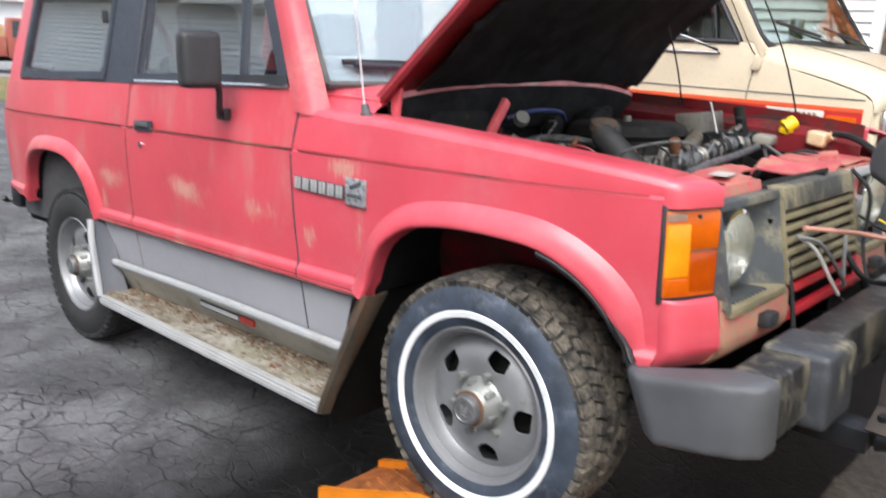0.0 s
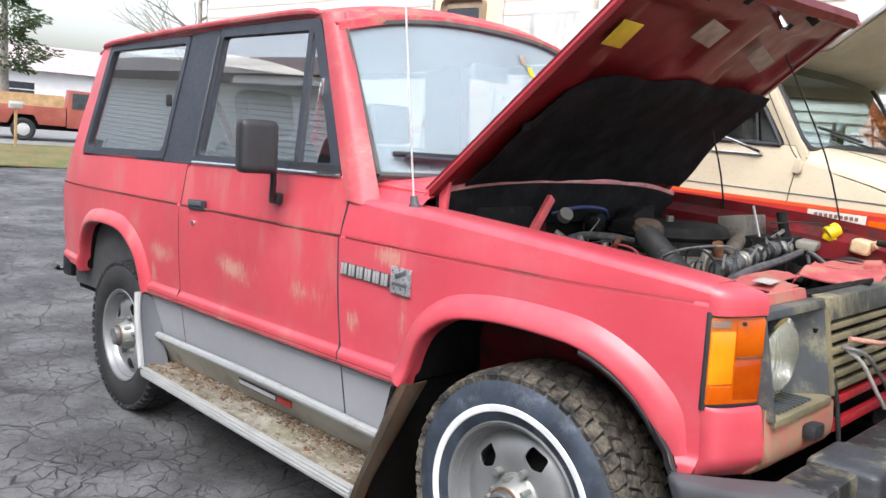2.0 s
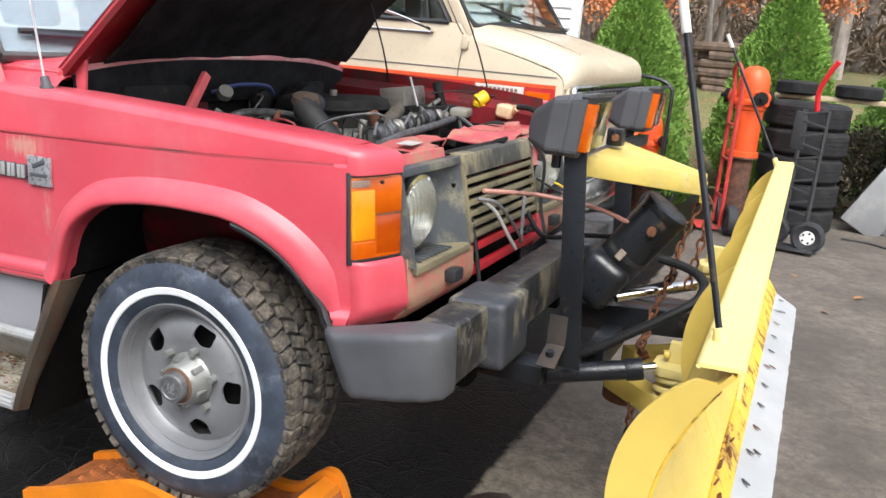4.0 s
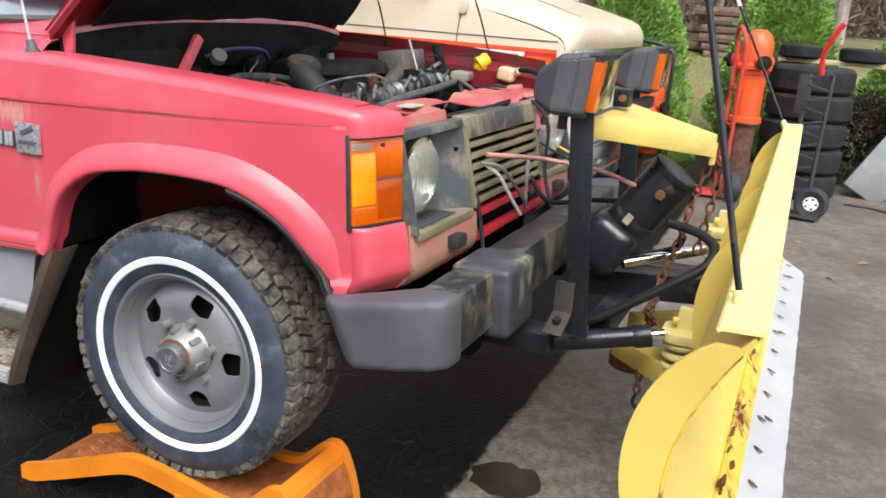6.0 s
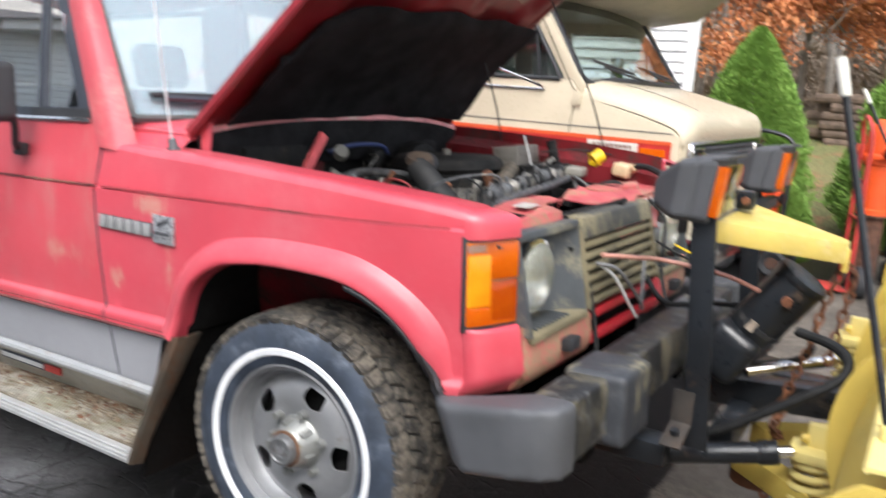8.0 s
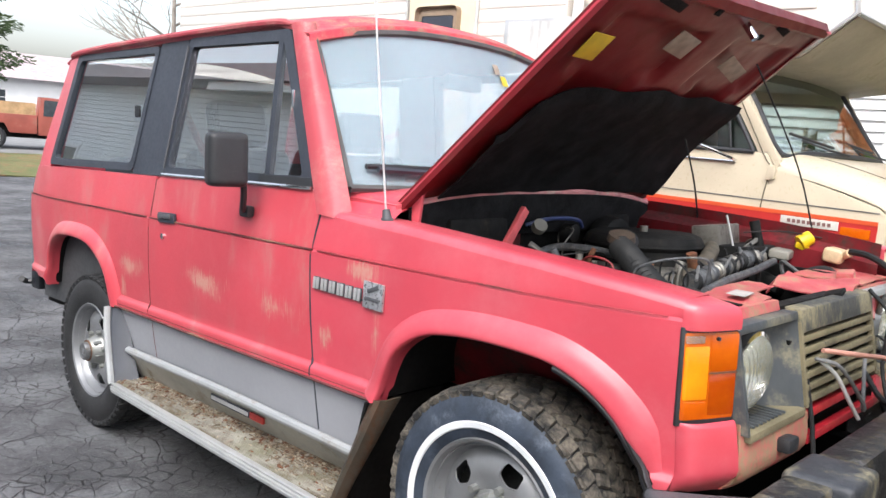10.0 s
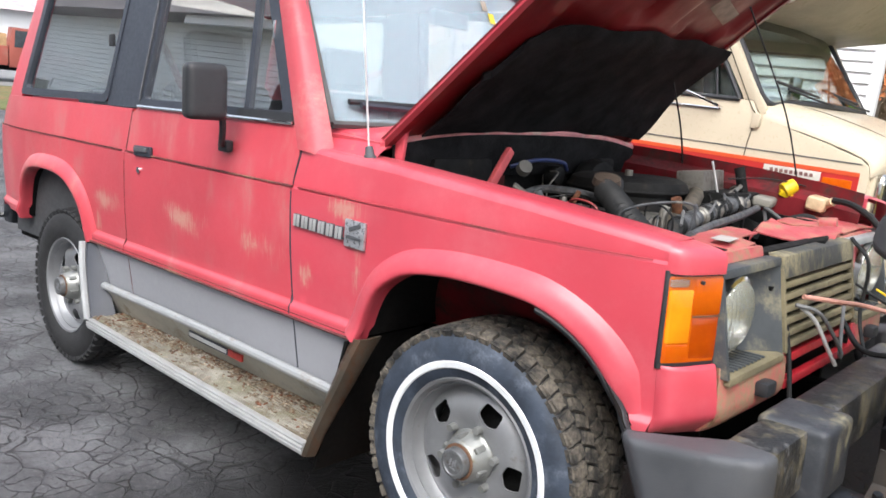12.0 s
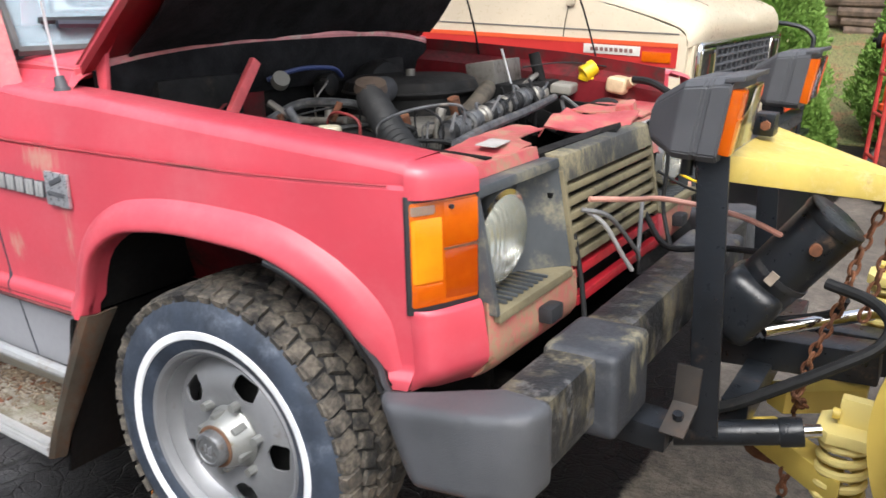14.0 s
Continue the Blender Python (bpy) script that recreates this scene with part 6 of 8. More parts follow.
for y in (-0.345, 0.55):
    part("mount_plate", prism([(0.60, 0.61), (0.845, 0.61), (0.845, 0.555), (0.62, 0.55)], y, y + 0.09, "y", 0.003), black_steel, plow)
part("pivot_disc", rod((1.0, 0.08, 0.40), (1.0, 0.08, 0.44), 0.07), rust, plow)
# light posts: bent angle iron on a bare foot plate, each with a tapering lamp housing
foot_steel = surface("bare_steel_foot", (0.036, 0.031, 0.027), 0.6, 0.3, vary=0.3, dirt=(0.12, 0.06, 0.03), dirt_at=(0.45, 0.7))
for y0, dx in ((-0.285, 0.0), (0.59, -0.015)):
    px, py = 0.838 + dx, y0 - 0.055
    if y0 > 0:
        px -= 0.058
    t = prism([(px, py), (px + 0.058, py), (px + 0.058, py + 0.008), (px + 0.008, py + 0.008), (px + 0.008, py + 0.06), (px, py + 0.06)], 0.625, 1.20, "z", 0.002)
    post = part("light_post", t, black_steel, plow, "black steel light post")
    for v in post.data.vertices:
        v.co.x += 0.09 * (1.17 - v.co.z)
    part("post_foot", prism([(py - 0.085, 0.650), (py - 0.080, 0.644), (py + 0.01, 0.678), (py + 0.005, 0.765), (py - 0.004, 0.765), (py - 0.004, 0.683)], px + 0.012, px + 0.062, "x", 0.002), foot_steel, post, "bare rusting foot plate")
    part("foot_bolt", rod((px + 0.037, py - 0.045, 0.668), (px + 0.037, py - 0.048, 0.681), 0.011, seg=6), black_steel, post)
    lamp = part("plow_light", bmesh.new(), bumper_grey, plow, "black plastic plow light with amber turn lens")
    t = bmesh.new()
    secs = [(0.738, 0.050, 1.215, 1.275), (0.748, 0.058, 1.200, 1.288), (0.798, 0.093, 1.183, 1.322), (0.803, 0.095, 1.181, 1.325), (0.838, 0.096, 1.180, 1.330), (0.841, 0.094, 1.182, 1.328), (0.846, 0.094, 1.182, 1.329), (0.849, 0.096, 1.180, 1.332), (0.885, 0.096, 1.180, 1.336)]
    rings = []
    for x, hy, z0, z1 in secs:
        c = 0.014
        pts = [(-hy + c, z0), (hy - c, z0), (hy, z0 + c), (hy, z1 - c), (hy - c, z1), (-hy + c, z1), (-hy, z1 - c), (-hy, z0 + c)]
        rings.append([t.verts.new((dx + x + 0.10 * (z - 1.255), y0 + y, z)) for y, z in pts])
    for a, b in zip(rings, rings[1:]):
        for k in range(8):
            t.faces.new((a[k - 1], a[k], b[k], b[k - 1]))
    t.faces.new(rings[0]), t.faces.new(rings[-1][::-1])
    bmesh.ops.recalc_face_normals(t, faces=t.faces)
    bmesh.ops.bevel(t, geom=[e for e in t.edges if e.calc_face_angle(0) > 0.5], offset=0.003, segments=2, affect="EDGES")
    t.to_mesh(lamp.data)
    t.free()
    x = 0.889 + dx
    part("light_reflector", box((0.004, 0.120, 0.112), (x + 0.001, y0 + 0.030, 1.257), (0, 6, 0)), chrome, lamp)
    part("light_lens", box((0.010, 0.124, 0.116), (x + 0.008, y0 + 0.030, 1.257), (0, 6, 0), 0.004), glass_lamp, lamp)
    part("turn_lens", box((0.022, 0.046, 0.118), (x + 0.005, y0 - 0.066, 1.255), (0, 6, 0), 0.005), amber, lamp, "amber turn lens")
    part("lens_ridge", box((0.004, 0.046, 0.004), (x + 0.017, y0 - 0.066, 1.262), (0, 6, 0), 0.001), amber, lamp)
    part("light_rim", prism([(x - 0.012, 1.333), (x + 0.024, 1.340), (x + 0.022, 1.330), (x - 0.012, 1.325)], y0 - 0.095, y0 + 0.095, "y", 0.002), bumper_grey, lamp)
    part("mount_bolt", rod((0.815 + dx, y0 - 0.04, 1.145), (0.815 + dx, y0 - 0.04, 1.185), 0.012), black_steel, lamp)
part("cross_bar", box((0.035, 0.90, 0.035), (0.846, 0.15, 1.150), (0, 0, 0), 0.004), black_steel, plow)
# yellow lift arm
arm = part("lift_arm", prism([(0.862, -0.21), (1.145, -0.02), (1.145, 0.03), (0.862, 0.21)], 1.115, 1.170, "z", 0.004), yellow_worn, plow, "yellow tapered lift arm with worn paint")
for v in arm.data.vertices:
    v.co.z -= 0.13 * (v.co.x - 0.862) - 0.03 * max(0.0, v.co.y)
part("arm_hook", box((0.015, 0.02, 0.06), (1.143, 0.005, 1.085), (0, 0, 0), 0.003), yellow_paint, arm)
part("arm_clamp", box((0.045, 0.05, 0.05), (0.880, 0.02, 1.205), (0, 0, 0), 0.006), black_steel, arm)
part("arm_bolt", rod((0.885, -0.005, 1.205), (0.885, -0.016, 1.205), 0.011, seg=6), rust, arm)
# hydraulic pump: angled black cylinder over a square tank
pump = part("lift_pump", rod((0.915, 0.02, 0.815), (1.050, 0.02, 1.015), 0.068, bevel=0.006, seg=28), black_steel, plow, "black hydraulic lift pump")
part("pump_tank", box((0.145, 0.15, 0.155), (0.892, 0.0, 0.795), (0, 32, 0), 0.045, seg=4), black_steel, pump)
part("pump_band", rod((0.955, 0.02, 0.870), (0.963, 0.02, 0.882), 0.070, seg=28), black_plastic, pump)
part("pump_end", rod((1.043, 0.02, 1.005), (1.056, 0.02, 1.024), 0.071, bevel=0.005, seg=28), black_steel, pump)
part("pump_terminal", rod((1.03, -0.05, 0.965), (1.032, -0.066, 0.965), 0.013), rust, pump)
part("pump_tag", box((0.02, 0.004, 0.03), (0.955, -0.062, 0.885), (0, 32, 0)), label_white, pump)
part("hydraulic_hose", tube([(0.87, -0.20, 0.60), (0.94, -0.20, 0.635), (1.03, -0.19, 0.70), (1.12, -0.17, 0.765), (1.185, -0.14, 0.815), (1.195, -0.10, 0.855), (1.15, -0.05, 0.875), (1.06, -0.02, 0.885)], 0.013, 10, 8), hose_black, plow, "thick black hydraulic hose")
part("hydraulic_hose", tube([(0.92, 0.05, 0.74), (1.0, 0.06, 0.76), (1.08, 0.05, 0.80), (1.10, 0.03, 0.84)], 0.009, 8, 8), hose_black, plow)
part("hydraulic_fitting", rod((0.95, -0.02, 0.745), (1.15, 0.12, 0.79), 0.016), chrome, plow)
# rusty lifting chain
def chain(name, pts, parent, size=0.034):
    line = curve_points(pts, 16)
    out = [line[0]]
    for p in line[1:]:
        if (p - out[-1]).length >= size * 0.72:
            out.append(p)
    for i, (a, b) in enumerate(zip(out, out[1:])):
        d = (b - a).normalized()
        m = Matrix.Translation((a + b) / 2) @ d.to_track_quat("Z", "Y").to_matrix().to_4x4() @ pose(0, 0, 0, 0, 0, 90 * (i % 2) + 20)
        link_pts = [(0.008 * math.cos(t) * 1.25, 0, 0.5 * size * math.sin(t)) for t in steps(0, 2 * math.pi, 12)[:-1]]
        t = tube([*link_pts, link_pts[0]], 0.0042, 6, 1)
        t.transform(m)
        part(name, t, rust, parent)


chain("chain_link", [(1.14, 0.05, 1.07), (1.11, 0.03, 0.96), (1.09, 0.01, 0.83), (1.055, 0.0, 0.70), (1.035, 0.0, 0.57)], plow)
chain("chain_link", [(1.145, 0.06, 1.07), (1.165, 0.06, 1.03), (1.150, 0.05, 0.90), (1.135, 0.04, 0.78)], plow)
chain("chain_link", [(1.06, -0.02, 0.66), (1.04, -0.05, 0.62), (1.06, 0.0, 0.58), (1.03, 0.04, 0.56), (1.05, 0.0, 0.52)], plow)
chain("chain_link", [(1.055, -0.11, 0.47), (1.055, -0.11, 0.40)], plow, 0.03)
part("chain_hook", tube([(1.055, -0.11, 0.40), (1.05, -0.12, 0.375), (1.07, -0.13, 0.365), (1.085, -0.12, 0.38)], 0.006, 6, 4), black_steel, plow)
# blade markers
for a, b in (((1.322, -1.045, 1.02), (1.180, -0.99, 1.525)), ((1.275, 1.13, 1.06), (1.01, 1.15, 1.54))):
    a, b = Vector(a), Vector(b)
    guide = part("blade_marker", rod(a, a + (b - a) * 0.90, 0.0052), black_steel, plow, "black marker rod with a white tip")
    part("marker_tip", rod(a + (b - a) * 0.90, b, 0.0075), surface("marker_white", (0.7, 0.68, 0.6), 0.4), guide)
    part("marker_base", rod(a - (b - a) * 0.03, a + (b - a) * 0.05, 0.014, 0.009), yellow_pale, guide)

# ---- steel wheel ramp under the front wheel ----
ramp = thing("wheel_ramp", "worn orange steel wheel ramp standing on wet asphalt", "ramp")
prof = [(-0.55, 0.030), (-0.45, 0.065), (-0.27, 0.138), (-0.13, 0.192), (-0.04, 0.195), (0.08, 0.180), (0.18, 0.168), (0.25, 0.180), (0.30, 0.225), (0.345, 0.255), (0.39, 0.235), (0.43, 0.12), (0.44, 0.0)]
smoothed = curve_points([(x, 0, z) for x, z in prof], 5)
for y0, y1 in ((-0.852, -0.828), (-0.592, -0.568)):
    t = bmesh.new()
    a = [[t.verts.new((p.x, y, max(0.0, p.z + 0.012 - drop))) for p in smoothed] for y, drop in ((y0, 0.055), (y0, 0.0), (y1, 0.0), (y1, 0.055))]
    for r0, r1 in zip(a, a[1:] + a[:1]):
        for i in range(len(r0) - 1):
            t.faces.new((r0[i], r0[i + 1], r1[i + 1], r1[i]))
    t.faces.new([r[0] for r in a])
    part("ramp_rail", t, ramp_orange, ramp)
part("ramp_deck", grid_sheet([[(p.x, y, max(0.004, p.z - 0.012)) for y in steps(-0.829, -0.591, 4)] for p in smoothed], thick=0.004), ramp_tread, ramp, "punched rusty deck")
t = bmesh.new()
for i in range(9):
    for j in range(6):
        x = -0.44 + 0.035 * i
        z = float(np.interp(x, [p.x for p in smoothed], [p.z for p in smoothed]))
        lathe([(0.009, 0.0), (0.006, 0.006), (0.004, 0.004)], 8, "z", (x, -0.815 + 0.040 * j + 0.02 * (i % 2), z - 0.010), t)
part("deck_relief", t, ramp_tread, ramp)["kind"] = "stuff"
part("ramp_stop", prism([(0.24, 0.10), (0.34, 0.250), (0.385, 0.240), (0.425, 0.12), (0.438, 0.0), (0.26, 0.0)], -0.827, -0.593, "y", 0.004), ramp_orange, ramp)
for x in (0.05, 0.36):
    for y in (-0.84, -0.58):
        part("ramp_leg", rod((x, y, 0.0), (x, y, 0.15), 0.018), ramp_orange, ramp)
part("worn_patch", box((0.075, 0.002, 0.07), (0.36, -0.8535, 0.195), (0, 20, 0)), surface("worn_steel", (0.33, 0.29, 0.24), 0.5, 0.3, vary=0.3, scale=20.0), ramp)

# ---- ground ----
def asphalt():
    m, nt, b = nodes_of("cracked_wet_asphalt")
    tc = nt.nodes.new("ShaderNodeTexCoord").outputs["Object"]
    sep = nt.nodes.new("ShaderNodeSeparateXYZ")
    link(nt, tc, sep.inputs[0])
    grain = noise_node(nt, tc, 90.0, 3.0)
    grit = noise_node(nt, tc, 320.0, 2.0)
    stain = noise_node(nt, tc, 1.6, 6.0, 0.65)
    patch = noise_node(nt, tc, 0.55, 5.0, 0.6)
    warp = nt.nodes.new("ShaderNodeVectorMath")
    warp.operation = "MULTIPLY_ADD"
    wn_ = nt.nodes.new("ShaderNodeTexNoise")
    wn_.inputs["Scale"].default_value, wn_.inputs["Detail"].default_value = 7.0, 8.0
    link(nt, tc, wn_.inputs["Vector"])
    link(nt, wn_.outputs["Color"], warp.inputs[0])
    warp.inputs[1].default_value = (0.11, 0.11, 0.0)
    link(nt, tc, warp.inputs[2])
    cracks = []
    for scale, width in ((3.4, 0.012), (12.0, 0.046)):
        vo = nt.nodes.new("ShaderNodeTexVoronoi")
        vo.feature = "DISTANCE_TO_EDGE"
        vo.inputs["Scale"].default_value = scale
        link(nt, warp.outputs[0], vo.inputs["Vector"])
        cracks.append(ramp_node(nt, vo.outputs["Distance"], 0.0, width, 1.0, 0.0))
    broken = ramp_node(nt, noise_node(nt, tc, 4.5, 6.0, 0.7), 0.40, 0.58, 0.12, 1.0)
    fine = math_node(nt, "MULTIPLY", math_node(nt, "MULTIPLY", cracks[1], broken), ramp_node(nt, patch, 0.30, 0.48, 0.25, 1.0))
    crack = math_node(nt, "MAXIMUM", math_node(nt, "MULTIPLY", cracks[0], ramp_node(nt, stain, 0.38, 0.58, 0.10, 0.9)), math_node(nt, "MULTIPLY", fine, 0.75))
    # the dark damp old surface ends in a wavering line ahead of the car; beyond it lies dry sandy paving
    edge = math_node(nt, "ADD", sep.outputs[0], math_node(nt, "MULTIPLY", noise_node(nt, tc, 9.0, 6.0, 0.7), 0.10))
    sandy = ramp_node(nt, edge, 0.615, 0.645)
    old = mix_node(nt, ramp_node(nt, stain, 0.36, 0.66), (0.050, 0.050, 0.054), (0.165, 0.167, 0.176))
    old = mix_node(nt, ramp_node(nt, patch, 0.48, 0.72), old, (0.20, 0.20, 0.206))
    speck = noise_node(nt, tc, 48.0, 8.0, 0.8)
    # soaked, oily stretch round the ramp, blackened further for shade under the car
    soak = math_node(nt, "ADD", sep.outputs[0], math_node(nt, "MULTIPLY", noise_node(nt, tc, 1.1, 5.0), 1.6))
    soaked_shade = ramp_node(nt, soak, -0.60, 0.10)
    old = mix_node(nt, soaked_shade, old, (0.005, 0.005, 0.0055))
    dryness = ramp_node(nt, soaked_shade, 0.0, 1.0, 1.0, 0.12)
    old = mix_node(nt, math_node(nt, "MULTIPLY", dryness, ramp_node(nt, speck, 0.53, 0.68, 0.0, 0.6)), old, (0.24, 0.238, 0.234))
    old = mix_node(nt, math_node(nt, "MULTIPLY", dryness, ramp_node(nt, speck, 0.36, 0.47, 0.6, 0.0)), old, (0.030, 0.030, 0.032))
    dry = mix_node(nt, ramp_node(nt, stain, 0.32, 0.66), (0.092, 0.077, 0.062), (0.205, 0.174, 0.142))
    # a paler patch just past the seam, colour lifted to offset the plow's shade
    off = nt.nodes.new("ShaderNodeVectorMath")
    off.operation = "DISTANCE"
    link(nt, tc, off.inputs[0])
    off.inputs[1].default_value = (0.92, 0.0, 0.0)
    brightened_patch = ramp_node(nt, math_node(nt, "ADD", off.outputs["Value"], math_node(nt, "MULTIPLY", stain, 0.5)), 0.60, 1.15, 0.80, 0.0)
    dry = mix_node(nt, brightened_patch, dry, (0.31, 0.268, 0.208))
    mid = noise_node(nt, tc, 14.0, 7.0, 0.75)
    dry = mix_node(nt, ramp_node(nt, mid, 0.38, 0.62, 0.55, 0.0), dry, (0.062, 0.053, 0.045))
    dry = mix_node(nt, ramp_node(nt, speck, 0.40, 0.54, 0.40, 0.0), dry, (0.060, 0.051, 0.043))
    dry = mix_node(nt, ramp_node(nt, speck, 0.57, 0.74, 0.0, 0.40), dry, (0.34, 0.31, 0.27))
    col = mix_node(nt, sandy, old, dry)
    crack = math_node(nt, "MULTIPLY", crack, ramp_node(nt, sandy, 0.0, 1.0, 1.0, 0.12))
    col = mix_node(nt, math_node(nt, "MULTIPLY", math_node(nt, "MAXIMUM", dryness, sandy), ramp_node(nt, grit, 0.58, 0.74, 0.0, 0.5)), col, (0.24, 0.225, 0.20))
    col = mix_node(nt, crack, col, (0.014, 0.013, 0.012))
    link(nt, col, b.inputs["Base Color"])
    damp = math_node(nt, "MULTIPLY", ramp_node(nt, stain, 0.30, 0.50, 1.0, 0.0), ramp_node(nt, math_node(nt, "MAXIMUM", sandy, soaked_shade), 0.0, 1.0, 1.0, 0.30))
    wet = math_node(nt, "MULTIPLY", soaked_shade, ramp_node(nt, sandy, 0.0, 1.0, 1.0, 0.0))
    link(nt, math_node(nt, "MINIMUM", ramp_node(nt, damp, 0.0, 1.0, 0.85, 0.30), ramp_node(nt, wet, 0.0, 1.0, 1.0, 0.28)), b.inputs["Roughness"])
    # gloss is cut here too, which keeps the shaded stretch black
    link(nt, ramp_node(nt, wet, 0.0, 1.0, 0.38, 0.10), b.inputs["Specular IOR Level"])
    h = math_node(nt, "SUBTRACT", math_node(nt, "ADD", math_node(nt, "MULTIPLY", grain, 0.5), math_node(nt, "MULTIPLY", grit, 0.25)), math_node(nt, "MULTIPLY", crack, 1.2))
    bump_node(nt, b, h, 0.9, 0.014)
    return m


def lawn_material():
    m, nt, b = nodes_of("autumn_lawn")
    tc = nt.nodes.new("ShaderNodeTexCoord").outputs["Object"]
    col = mix_node(nt, ramp_node(nt, noise_node(nt, tc, 1.2, 6.0), 0.35, 0.65), (0.14, 0.17, 0.055), (0.24, 0.22, 0.09))
    col = mix_node(nt, ramp_node(nt, noise_node(nt, tc, 2.5, 8.0, 0.75), 0.48, 0.60), col, (0.34, 0.17, 0.085))
    col = mix_node(nt, ramp_node(nt, noise_node(nt, tc, 40.0, 4.0), 0.4, 0.7), col, (0.05, 0.06, 0.02))
    link(nt, col, b.inputs["Base Color"])
    b.inputs["Roughness"].default_value = 0.95
    bump_node(nt, b, noise_node(nt, tc, 60.0, 4.0), 0.8, 0.03)
    return m


asphalt_mat, lawn_mat = asphalt(), lawn_material()
t = bmesh.new()
bmesh.ops.create_grid(t, x_segments=2, y_segments=2, size=400)
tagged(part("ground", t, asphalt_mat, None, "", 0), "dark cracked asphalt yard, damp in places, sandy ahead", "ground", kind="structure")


def lawn(name, x0, x1, y0, y1, n, rise):
    rows = [[(x, y, 0.012 + rise(x, y) + 0.03 * noise.noise((x * 0.8, y * 0.8, 0))) for y in steps(y0, y1, n)] for x in steps(x0, x1, n)]
    return tagged(part(name, grid_sheet(rows, thick=0.02), lawn_mat), "patchy autumn lawn strewn with brown leaves", "lawn", kind="structure")


lawn("ground_lawn_roadside", -14.5, -20.6, -4.0, 16.0, 30, lambda x, y: 0.02)
lawn("ground_lawn_back", -14.0, 30.0, 7.3, 40.0, 60, lambda x, y: 0.26 * max(0.0, min(4.2, y - 7.5)) + 0.02 * max(0.0, y - 11.7))

# ---- motor home on a van chassis beside the car ----
cream = surface("cream_van_paint", (0.53, 0.46, 0.34), 0.32, vary=0.06, scale=2.0, dirt=(0.42, 0.36, 0.26), dirt_at=(0.6, 0.85), bump=0.02)
cream_side = surface("cream_camper_siding", (0.74, 0.69, 0.63), 0.45, vary=0.06, scale=2.0, dirt=(0.5, 0.42, 0.3), dirt_at=(0.6, 0.85), stretch=(1, 1, 0.4), bump=0.03)
under_tan = surface("camper_underside", (0.36, 0.32, 0.24), 0.5, vary=0.15, scale=3.0, dirt=(0.2, 0.19, 0.12), dirt_at=(0.55, 0.75), bump=0.05)
van_red = surface("van_red_stripe", (0.46, 0.030, 0.026), 0.35, vary=0.06)
van_orange = surface("van_orange_stripe", (0.62, 0.09, 0.03), 0.35, vary=0.06)
van = thing("camper_van", "cream motor home with red stripe parked beside the car", "camper van")
VY0, VY1 = 2.26, 4.25
